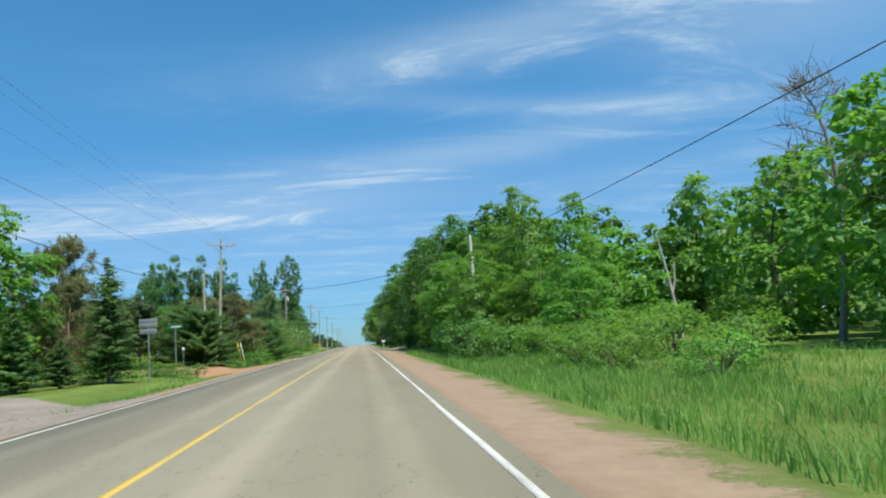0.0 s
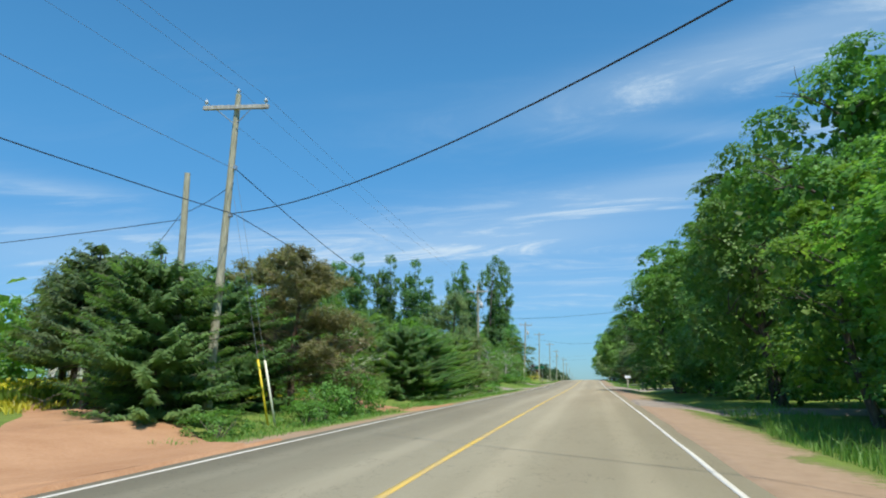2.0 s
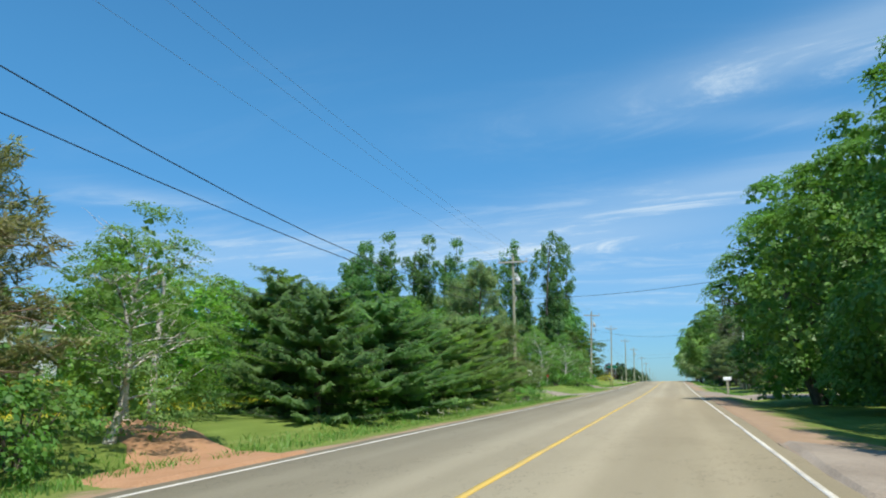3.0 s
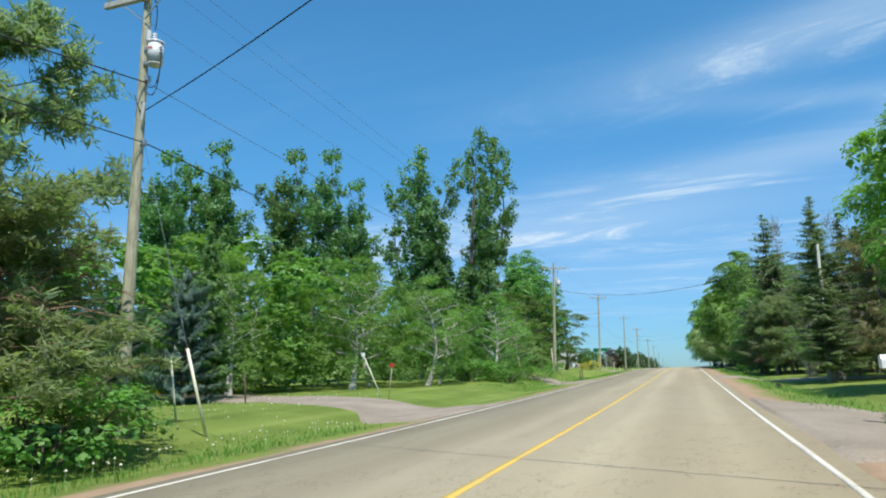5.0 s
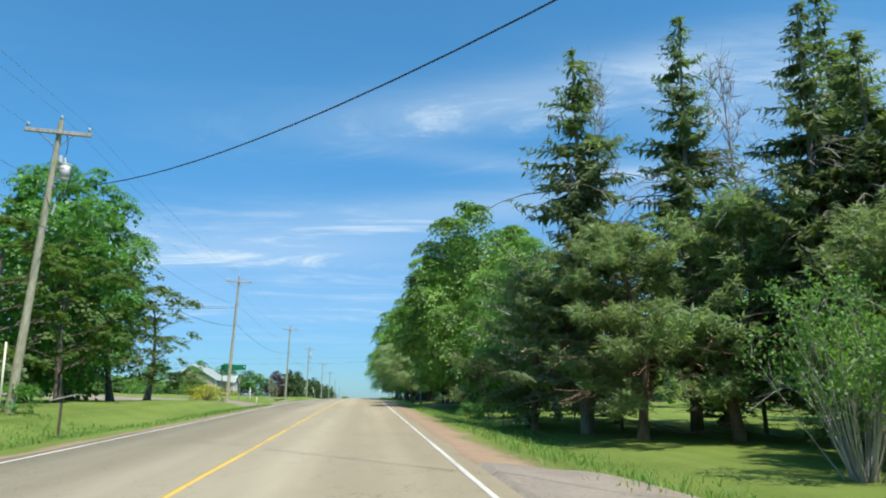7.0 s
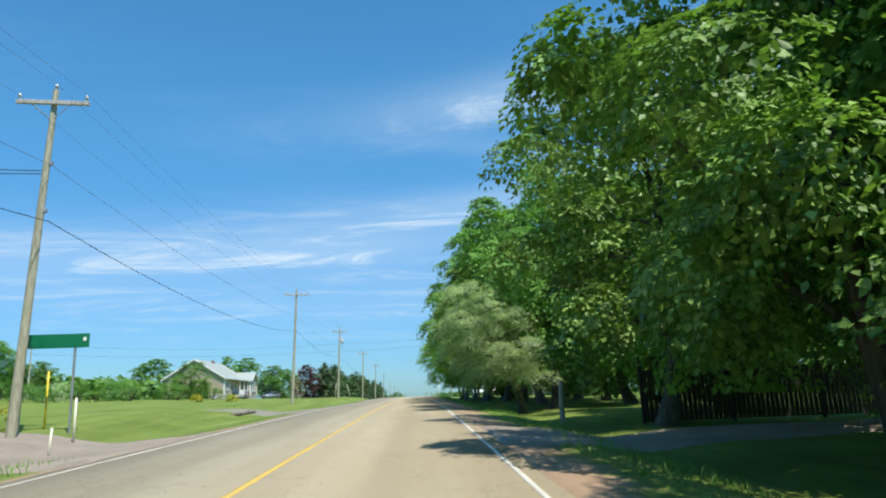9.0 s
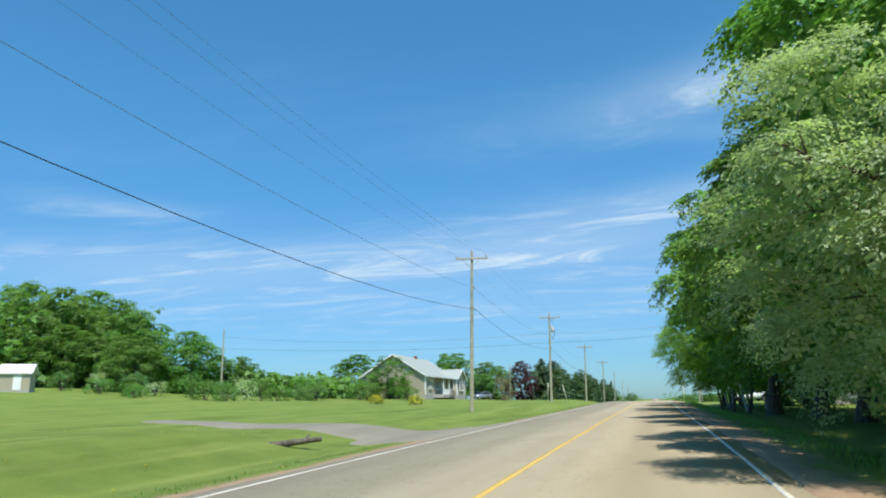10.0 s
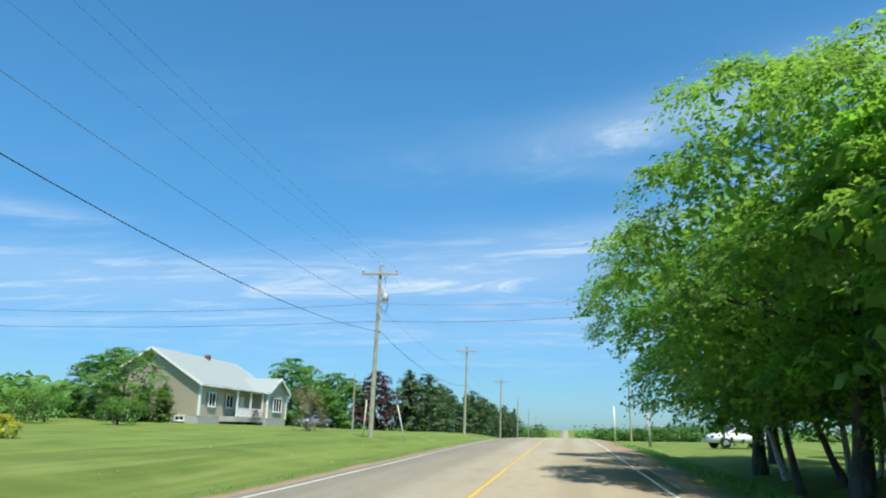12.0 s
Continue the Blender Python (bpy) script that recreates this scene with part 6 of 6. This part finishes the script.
# ---- mailboxes ----
def mailbox(x, y, H, label, post, shell, turn, stripes=False, flat=False):
    ob = thing("mailbox", (x, y, gz(x, y)), label, "mailbox", "mailboxes", turn)
    bm = bmesh.new()
    wide = 0.07 if flat else 0.17
    box(bm, (wide, wide * 0.85, H + 0.1), (0, 0, H / 2 - 0.05), bevel=0.008)
    p = part("post", bm, post, ob)
    if stripes:
        for k in range(4):
            board(p, (0.05, 0.07), (0, -0.075, 0.42 + k * 0.12), M_RED_PAINT, "numeral_bar", 0.006)
    if flat:
        bm = bmesh.new()
        box(bm, (0.62, 0.2, 0.03), (0.0, 0, H), (0, -14, 0), 0.006)
        part("board", bm, shell, ob)
        return
    outline = [(-0.11, 0)] + [(0.11 * math.cos(a), 0.13 + 0.11 * math.sin(a)) for a in np.linspace(math.pi, 0, 9)] + [(0.11, 0)]
    bm = bmesh.new()
    prism(bm, outline, 0.52, pose(0, -0.26, H))
    body = part("box", bm, shell, ob)
    bm = bmesh.new()
    prism(bm, [(a * 1.06, b * 1.04 - 0.004) for a, b in outline], 0.015, pose(0, -0.275, H))
    part("door", bm, shell, body)
    bm = bmesh.new()
    box(bm, (0.012, 0.05, 0.16), (0.12, 0.08, H + 0.14), bevel=0.003)
    part("flag", bm, M_RED_PAINT, body, "small red flag")


mailbox(5.65, 116.3, 1.05, "white mailbox on a brown wooden post at the drive", M_POLE, M_CAR_WHITE, 90, True)
mailbox(-6.45, 163.2, 1.1, "tilted pale board on a dark post by the drive", M_DARK_WOOD, M_ARM, 15, flat=True)

# ---- houses ----
def window(parent, at, size, facing, bars_=2):
    """A window set into a wall: frame, panes and a sill. facing: the wall's outward turn in degrees."""
    m = pose(*at, 0, 0, facing)
    bm = bmesh.new()
    w, h = size
    for x, z, sx, sz in ((0, h / 2, w + 0.16, 0.1), (0, -h / 2, w + 0.16, 0.1), (-w / 2, 0, 0.1, h), (w / 2, 0, 0.1, h)):
        box(bm, (sx, 0.1, sz), (x, -0.03, z))
    for k in range(1, bars_):
        box(bm, (0.06, 0.07, h), (-w / 2 + w * k / bars_, -0.02, 0))
    bm.transform(m)
    win = part("window", bm, M_TRIM, parent)
    for k in range(bars_):
        bm = bmesh.new()
        box(bm, (w / bars_ - 0.05, 0.02, h - 0.06), (-w / 2 + w * (k + 0.5) / bars_, 0.0, 0))
        bm.transform(m)
        part("pane", bm, M_GLASS, win)
    bm = bmesh.new()
    box(bm, (w + 0.24, 0.14, 0.05), (0, -0.06, -h / 2 - 0.07))
    bm.transform(m)
    part("sill", bm, M_TRIM, win)


def gable_house(parent, x0, x1, y0, y1, wall_h, ridge_h, along, wall_mat, roof_mat, over=0.4, base=0.6):
    """A box with siding in boards and a gable roof. along: the ridge runs along 'x' or 'y'."""
    cx, cy = (x0 + x1) / 2, (y0 + y1) / 2
    bm = bmesh.new()
    box(bm, (x1 - x0 + 0.06, y1 - y0 + 0.06, base + 0.6), (cx, cy, base / 2 - 0.3))
    part("foundation", bm, M_CONCRETE, parent)
    bm = bmesh.new()
    if along == "y":
        prism(bm, ((x0, base), (x1, base), (x1, wall_h), (cx, ridge_h), (x0, wall_h)), y1 - y0, pose(0, y0, 0))
        span, run = x1 - x0, y1 - y0
    else:
        m = pose(x1, 0, 0, 0, 0, 90)
        prism(bm, ((y0, base), (y1, base), (y1, wall_h), (cy, ridge_h), (y0, wall_h)), x1 - x0, m)
        span, run = y1 - y0, x1 - x0
    part("wall", bm, wall_mat, parent)
    # lap boards on the wall, a few millimetres proud
    rise = ridge_h - wall_h
    bm = bmesh.new()
    z = base + 0.02
    while z < ridge_h - 0.2:
        w = span if z + 0.16 < wall_h else span * (1 - (z + 0.16 - wall_h) / rise)
        for side in (0, 1):
            if along == "y":
                box(bm, (w, 0.03, 0.15), (cx, (y0 - 0.008, y1 + 0.008)[side], z + 0.08), ((9, -9)[side], 0, 0))
                if z + 0.16 < wall_h:
                    box(bm, (0.03, run, 0.15), ((x0 - 0.008, x1 + 0.008)[side], cy, z + 0.08), (0, (9, -9)[side], 0))
            else:
                box(bm, (0.03, w, 0.15), ((x0 - 0.008, x1 + 0.008)[side], cy, z + 0.08), (0, (9, -9)[side], 0))
                if z + 0.16 < wall_h:
                    box(bm, (run, 0.03, 0.15), (cx, (y0 - 0.008, y1 + 0.008)[side], z + 0.08), ((9, -9)[side], 0, 0))
        z += 0.17
    part("siding", bm, wall_mat, parent)
    pitch = math.atan2(rise, span / 2)
    slope = math.hypot(rise, span / 2) + over
    for side in (-1, 1):
        bm = bmesh.new()
        mid = slope / 2 * math.cos(pitch)
        zc = ridge_h + 0.1 - slope / 2 * math.sin(pitch)
        if along == "y":
            box(bm, (slope, run + 2 * over, 0.12), (cx + side * mid, cy, zc), (0, side * math.degrees(pitch), 0))
        else:
            box(bm, (run + 2 * over, slope, 0.12), (cx, cy + side * mid, zc), (-side * math.degrees(pitch), 0, 0))
        roof = part("roof", bm, roof_mat, parent)
        for end in (-1, 1):
            bm = bmesh.new()
            d = end * (run / 2 + over + 0.02)
            if along == "y":
                box(bm, (slope, 0.05, 0.22), (cx + side * mid, cy + d, zc - 0.04), (0, side * math.degrees(pitch), 0))
            else:
                box(bm, (0.05, slope, 0.22), (cx + d, cy + side * mid, zc - 0.04), (-side * math.degrees(pitch), 0, 0))
            part("bargeboard", bm, M_TRIM, roof)
        bm = bmesh.new()
        low_z = ridge_h + 0.1 - slope * math.sin(pitch) - 0.06
        off = side * (slope * math.cos(pitch) + 0.03)
        if along == "y":
            box(bm, (0.1, run + 2 * over, 0.14), (cx + off, cy, low_z), bevel=0.02)
        else:
            box(bm, (run + 2 * over, 0.1, 0.14), (cx, cy + off, low_z), bevel=0.02)
        part("gutter", bm, M_TRIM, roof)


def beige_house():
    z = gz(-36, 312)
    h = thing("bungalow", (0, 0, z), "beige bungalow with a pale grey roof, white trim and a porch", "house")
    gable_house(h, -42.0, -31.6, 306.8, 323.0, 3.5, 6.75, "y", M_SIDING, M_ROOF, 0.45, 0.55)
    gable_house(h, -35.5, -29.6, 317.4, 322.4, 3.3, 4.75, "x", M_SIDING, M_ROOF, 0.4, 0.55)
    for y, w in ((309.0, 1.3), (312.6, 1.5)):
        window(h, (-31.55, y, 2.1), (w, 1.25), 90, 2)
    window(h, (-29.55, 319.9, 2.0), (2.2, 1.4), 90, 3)
    window(h, (-33.4, 306.75, 0.32), (0.9, 0.4), 0, 2)
    for y in (308.1, 309.9, 311.7, 313.5, 318.5, 321.3):
        bm = bmesh.new()
        box(bm, (0.05, 0.32, 1.35), ((-31.56 if y < 316 else -29.56), y, 2.1), bevel=0.01)
        part("shutter", bm, M_ROOF_DARK, h)
    for x, y, top in ((-31.6, 306.8, 3.45), (-42.0, 306.8, 3.45), (-29.6, 317.4, 3.25), (-29.6, 322.4, 3.25), (-31.6, 317.3, 3.25)):
        bm = bmesh.new()
        box(bm, (0.2, 0.2, top - 0.55), (x, y, (top + 0.55) / 2), bevel=0.01)
        part("corner_board", bm, M_TRIM, h)
    for y0, y1 in ((311.27, 314.13), (314.27, 316.93)):
        bm = bmesh.new()
        box(bm, (0.05, y1 - y0, 0.07), (-30.0, (y0 + y1) / 2, 1.45), bevel=0.01)
        rail = part("porch_rail", bm, M_TRIM, h)
        k = y0 + 0.1
        while k < y1:
            bm = bmesh.new()
            box(bm, (0.04, 0.06, 0.82), (-30.0, k, 1.02))
            part("baluster", bm, M_TRIM, rail)
            k += 0.16
    bm = bmesh.new()
    box(bm, (0.08, 0.95, 2.05), (-31.56, 315.4, 1.62), bevel=0.01)
    door = part("door", bm, M_TRIM, h)
    bm = bmesh.new()
    rod(bm, (-31.5, 315.75, 1.6), (-31.44, 315.75, 1.6), 0.03, 0.03, 8)
    part("handle", bm, M_STEEL, door)
    for y in (311.2, 314.2, 317.0):
        bm = bmesh.new()
        box(bm, (0.14, 0.14, 2.7), (-30.0, y, 1.85), bevel=0.01)
        part("porch_post", bm, M_TRIM, h)
    bm = bmesh.new()
    box(bm, (1.8, 6.4, 0.5), (-30.75, 314.0, 0.35), bevel=0.02)
    part("porch_floor", bm, M_CONCRETE, h)
    bm = bmesh.new()
    box(bm, (2.2, 7.0, 0.12), (-30.85, 313.9, 3.28), (0, 10, 0))
    part("porch_roof", bm, M_ROOF, h)
    bm = bmesh.new()
    for k in range(3):
        box(bm, (0.5, 0.5, 0.4), (-36.5, 316.5, 6.45 + k * 0.25), bevel=0.02)
    part("chimney", bm, M_BRICK, h)


def white_house():
    z = gz(-43, 97)
    h = thing("white_house", (0, 0, z), "white two-storey house with a grey gable roof behind the trees", "house")
    gable_house(h, -45.2, -38.8, 97, 100.6, 4.9, 6.5, "y", M_SIDING_WHITE, M_ROOF_DARK, 0.4, 0.5)
    window(h, (-38.75, 98.8, 1.6), (1.1, 1.2), 90, 2)
    for x in (-43.6, -40.4):
        window(h, (x, 96.95, 3.9), (0.9, 1.1), 0, 2)
        window(h, (x, 96.95, 1.7), (0.9, 1.2), 0, 2)


def garden_shed(x, y, wall_mat, label, size=(4, 3), roof=M_ROOF_DARK, turn=0):
    h = thing("shed", (x, y, gz(x, y)), label, "shed", turn=turn)
    gable_house(h, -size[0] / 2, size[0] / 2, -size[1] / 2, size[1] / 2, 2.3, 3.3, "x", wall_mat, roof, 0.25, 0.15)
    bm = bmesh.new()
    box(bm, (0.9, 0.06, 1.9), (0.3, -size[1] / 2 - 0.03, 1.1), bevel=0.01)
    part("door", bm, M_TRIM, h)


beige_house()
white_house()
garden_shed(-75, 274, M_SIDING, "small beige garden building at the edge of the lawn", (3.4, 2.8), M_SIDING_WHITE, turn=35)
garden_shed(19.5, 274, M_SIDING_WHITE, "white building seen between the trunks", (7, 5), turn=10)
garden_shed(23, 104, M_SIDING_WHITE, "white building seen under the maples", (7, 5))
garden_shed(-34, 128, M_SIDING_WHITE, "white building half hidden by the birches", (6, 4))

# ---- the fence under the maples ----
def lattice_fence(x0, x1, y, H):
    z = gz((x0 + x1) / 2, y)
    f = thing("fence", (0, y, z), "dark stained board fence with a lattice top", "fence")
    n = int((x1 - x0) / 2.4)
    for i in range(n + 1):
        x = x0 + (x1 - x0) * i / n
        bm = bmesh.new()
        box(bm, (0.1, 0.1, H + 0.3), (x, 0.05, H / 2 - 0.1), bevel=0.01)
        part("post", bm, M_FENCE, f)
    slat = bpy.data.meshes.new("slat")
    bm = bmesh.new()
    box(bm, (0.135, 0.02, H - 0.45), (0, 0, (H - 0.45) / 2 + 0.05))
    bm.to_mesh(slat)
    bm.free()
    slat.materials.append(M_FENCE)
    x = x0 + 0.1
    while x < x1:
        s = new("slat", slat)
        s.parent, s.location = f, (x, 0, 0)
        x += 0.15
    bm = bmesh.new()
    h = 0.38
    x = x0
    while x < x1 - h:
        for s in (1, -1):
            rod(bm, (x if s > 0 else x + h, 0, H - h - 0.01), (x + h if s > 0 else x, 0.012 * s, H - 0.01), 0.012, 0.012, 4)
        x += 0.095
    part("lattice", bm, M_FENCE, f)
    for k in (H - 0.4, H, 0.25):
        bm = bmesh.new()
        box(bm, (x1 - x0, 0.07, 0.06), ((x0 + x1) / 2, 0.03, k), bevel=0.006)
        part("rail", bm, M_FENCE, f)


lattice_fence(9.0, 23.0, 204.5, 1.95)
lattice_fence(23.2, 30.0, 204.5, 1.95)

# ---- parked cars ----
def car(x, y, turn, paint, label):
    c = thing("car", (x, y, gz(x, y)), label, "car", turn=turn)
    side = [(-2.1, 0.35), (-2.15, 0.62), (-2.0, 0.86), (-1.1, 0.98), (-0.45, 1.42), (0.9, 1.45), (1.65, 1.02), (2.1, 0.92), (2.15, 0.5), (2.05, 0.32)]
    bm = bmesh.new()
    prism(bm, side, 1.7, pose(0, -0.85, 0))
    bmesh.ops.bevel(bm, geom=list(bm.edges), offset=0.06, segments=2, affect="EDGES")
    body = part("body", bm, paint, c, smooth=True)
    for s in (-1, 1):
        bm = bmesh.new()
        prism(bm, [(-0.95, 1.0), (-0.42, 1.36), (0.85, 1.38), (1.42, 1.02)], 0.02, pose(0, s * 0.86 - 0.01, 0))
        part("side_window", bm, M_GLASS, body)
    for a, b in (((-1.06, 1.02), (-0.5, 1.38)), ((1.6, 1.06), (0.98, 1.42))):
        bm = bmesh.new()
        n = Vector((b[1] - a[1], 0, a[0] - b[0])).normalized() * (0.012 if a[0] > 0 else -0.012)
        corners = [Vector((p[0], s * 0.72, p[1])) + n for p, s in ((a, -1), (a, 1), (b, 1), (b, -1))]
        bm.faces.new([bm.verts.new(v) for v in corners])
        bmesh.ops.solidify(bm, geom=list(bm.faces), thickness=0.02)
        part("windscreen", bm, M_GLASS, body)
    for px in (-1.35, 1.35):
        for s in (-1, 1):
            bm = bmesh.new()
            rod(bm, (px, s * 0.72, 0.32), (px, s * 0.88, 0.32), 0.32, 0.32, 20)
            w = part("wheel", bm, M_RUBBER, c)
            bm = bmesh.new()
            rod(bm, (px, s * 0.87, 0.32), (px, s * 0.895, 0.32), 0.2, 0.18, 14)
            part("rim", bm, M_STEEL, w)
    for s in (-1, 1):
        bm = bmesh.new()
        box(bm, (0.06, 0.34, 0.14), (-2.1, s * 0.6, 0.72), bevel=0.02)
        part("headlight", bm, M_GLASS, body)
        bm = bmesh.new()
        box(bm, (0.06, 0.2, 0.22), (2.11, s * 0.68, 0.78), bevel=0.02)
        part("tail_light", bm, M_RED_PAINT, body)


car(12.6, 295, 15, M_CAR_WHITE, "white car parked beyond the row of trees")
car(-27.5, 326, 60, M_CAR_GREY, "grey car parked beside the bungalow")
car(-40, 61, 10, M_CAR_WHITE, "white car parked behind the trees")
car(17.5, 89, 100, M_RED_PAINT, "red car parked in the shade of the maples")

box_ = thing("dark_box", (5.75, 135.2, gz(5.75, 135.2)), "small dark tilted box lying in the grass", "box", turn=35)
bm = bmesh.new()
box(bm, (0.2, 0.15, 0.16), (0, 0, 0.08), (0, 24, 0), 0.02)
part("body", bm, M_RUBBER, box_)
bm = bmesh.new()
box(bm, (0.21, 0.16, 0.02), (0.03, 0, 0.16), (0, 24, 0), 0.006)
part("lid", bm, M_DARK_WOOD, box_)

sign = thing("small_sign", (-9.0, 50.6, gz(-9.0, 50.6)), "small white square card on a thin post before the spruces", "sign", turn=6)
bm = bmesh.new()
rod(bm, (0, 0.02, -0.1), (0, 0.02, 1.6), 0.02, 0.02, 8)
part("post", bm, M_STEEL, sign)
board(sign, (0.15, 0.17), (0, 0, 1.5), M_SIGN_WHITE)
pale = thing("birch_stub", (-11.06, 78.0, gz(-11.06, 78.0)), "white birch trunk with a broken top among the leaves", "tree")
r_ = np.random.default_rng(9)
v, q = tubes([(curve_points((0, 0, -0.1), (0.1, 0, 3.9), (0.1, 0, 0), r_, 7), np.linspace(0.12, 0.06, 7)), (curve_points((0.05, 0, 2.2), (0.6, 0.1, 3.0), (0, 0, 0), r_, 4), np.linspace(0.035, 0.012, 4)), (curve_points((0.05, 0, 1.9), (-0.5, 0.1, 2.5), (0, 0, 0), r_, 4), np.linspace(0.03, 0.012, 4))], 8)
link("trunk", mesh_from("trunk", v, q), M_BARK_PALE, pale)

# a fallen stub in the ditch and a split trunk under the maples
log = thing("fallen_log", (-7.5, 222.3, gz(-7.5, 222.3)), "dark fallen log in the mown ditch", "log", turn=20)
v, q = tubes([(curve_points((-0.7, 0, 0.05), (0.75, 0, 0.22), (0, 0, 0.05), np.random.default_rng(2), 7), np.linspace(0.11, 0.06, 7)), (((0.2, 0, 0.14), (0.4, 0.12, 0.35)), (0.05, 0.02))], 8)
link("trunk", mesh_from("trunk", v, q), M_BARK, log)
log = thing("broken_tree", (7.38, 208.8, gz(7.38, 208.8)), "pale barkless trunk stub under the maples", "tree")
v, q = tubes([(((0, 0, -0.1), (-0.01, 0, 0.5), (0.0, 0.02, 1.0), (0.02, 0, 1.5)), (0.11, 0.09, 0.085, 0.08))], 10)
link("trunk", mesh_from("trunk", v, q), M_POLE, log)
snag = thing("dead_birch", (21.6, 45.4, gz(21.6, 45.4)), "white dead birch with a forked broken top", "tree")
r_ = np.random.default_rng(4)
v, q = tubes([(((0.2, 0, -0.1), (0.1, 0, 1.4), (-0.05, 0.03, 2.7), (-0.2, 0, 4.0), (-0.42, 0, 5.3), (-0.6, 0.05, 6.6)), (0.15, 0.13, 0.11, 0.08, 0.06, 0.03)), (((-0.05, 0.03, 2.7), (0.2, 0, 3.5), (0.32, 0, 4.7)), (0.08, 0.065, 0.04)), (((-0.3, 0, 4.6), (-0.55, 0.1, 5.0), (-0.62, 0.1, 5.5)), (0.04, 0.025, 0.012))], 8)
link("trunk", mesh_from("trunk", v, q), M_SNAG, snag)


# ---- rough grass and flowers ----
def blades(name, spots, mat, label, category, seed, height, width=0.02):
    """Standing blades over patches: x0, x1, y0, y1, how many to the square metre."""
    rng = np.random.default_rng(seed)
    out = []
    for x0, x1, y0, y1, dense in spots:
        n = int((x1 - x0) * (y1 - y0) * dense)
        out.append(np.stack([rng.uniform(x0, x1, n), rng.uniform(y0, y1, n)], 1))
    p = np.concatenate(out)
    n = len(p)
    base = np.column_stack([p, ground_z(p[:, 0], p[:, 1]) - 0.02])
    patch = 0.65 + 0.42 * np.sin(p[:, 0] * 1.7 + 2 * np.sin(p[:, 1] * 0.6)) * np.sin(p[:, 1] * 0.9) + 0.3 * np.sin(p[:, 0] * 4.1 + 1.3) * np.sin(p[:, 1] * 3.3 + 2 * np.sin(p[:, 0]))
    h = height * rng.uniform(0.45, 1.2, n) * np.clip(patch, 0.35, 1.1)
    a = rng.uniform(0, 6.28, n)
    side = np.stack([np.cos(a), np.sin(a), 0 * a], 1) * (width * rng.uniform(0.6, 1.4, n))[:, None]
    bend = rng.normal(0, 0.42, (n, 3)) * h[:, None] * (1, 1, 0)
    mid = base + bend * 0.3 + np.stack([0 * h, 0 * h, h * 0.6], 1)
    tip = base + bend + np.stack([0 * h, 0 * h, h], 1)
    verts = np.stack([base - side, base + side, mid + side * 0.7, tip, mid - side * 0.7], 1).reshape(-1, 3)
    k = np.arange(n)[:, None] * 5
    faces = np.concatenate([np.concatenate([k + a_, k + b_, k + c_], 1) for a_, b_, c_ in ((0, 1, 2), (0, 2, 4), (4, 2, 3))])
    tagged(link(name, mesh_from(name, verts, faces), mat), label, category, kind="stuff")


blades("tall_grass", ((5.6, 7.2, 8, 60, 110), (7.2, 10, 8, 56, 130), (10, 16, 12, 44, 45), (6.6, 9, 60, 74, 60)), M_WEED, "tall green roadside grass and weeds", "grass", 5, 0.44, 0.0085)
blades("verge_grass", ((-7.8, -5.0, 57, 118, 60), (-11, -7, 42, 48.5, 50), (-9, -5.2, 62, 72, 60), (-9.5, -5.5, 140, 168, 50), (4.9, 7.5, 120, 180, 40), (-7.6, -4.9, 8, 46, 30), (4.9, 6.6, 180, 290, 40), (-6.4, -4.6, 165, 198, 40)), M_WEED, "short uneven verge grass", "grass", 6, 0.2, 0.011)
blades("mown_edge_grass", ((-5.4, -4.5, 206, 222, 60), (-5.4, -4.5, 236, 300, 60)), M_WEED, "short mown grass at the lawn's edge", "grass", 8, 0.08, 0.01)
blades("yellow_flowers", ((-34, -17, 60, 100, 8), (-40, -28, 133, 146, 10)), M_GOLD, "yellow-flowering meadow behind the trees", "flowers", 7, 0.45, 0.05)


def flower_heads(name, spots, mat, label, seed, size, height):
    """Round seed heads and flowers on thin stalks."""
    rng = np.random.default_rng(seed)
    p = np.concatenate([np.stack([rng.uniform(x0, x1, n), rng.uniform(y0, y1, n)], 1) for x0, x1, y0, y1, n in spots])
    z = ground_z(p[:, 0], p[:, 1])
    h = height * rng.uniform(0.5, 1.2, len(p))
    top = np.column_stack([p, z + h])
    v, f, base = [], [], 0
    for i, c in enumerate(top):
        r = size * rng.uniform(0.7, 1.2)
        ring = [(c[0] + r * math.cos(a), c[1] + r * math.sin(a), c[2]) for a in (0, 1.26, 2.51, 3.77, 5.03)]
        v += ring + [(c[0], c[1], c[2] + r * 0.9), (c[0], c[1], c[2] - h[i] - 0.02), (c[0] + 0.006, c[1], c[2] - 0.004), (c[0] - 0.006, c[1], c[2] - 0.004)]
        f += [(base + k, base + (k + 1) % 5, base + 5) for k in range(5)] + [(base + (k + 1) % 5, base + k, base + 7) for k in range(5)] + [(base + 6, base + 7, base + 8)]
        base += 9
    tagged(link(name, mesh_from(name, v, f), mat), label, "flowers", kind="stuff")


flower_heads("seed_heads", ((-9.5, -5.6, 104, 119, 130), (-8.5, -5.4, 84, 104, 60), (-16, -9.5, 119, 128, 60)), M_WHITE_PLASTIC, "white dandelion seed heads in the verge", 21, 0.03, 0.24)
flower_heads("dandelions", ((-12, -5.2, 206, 226, 24), (-14, -5.0, 234, 280, 40), (4.9, 7.5, 140, 190, 40), (-12, -5, 168, 198, 30)), M_GOLD, "yellow dandelions in the mown grass", 22, 0.028, 0.09)
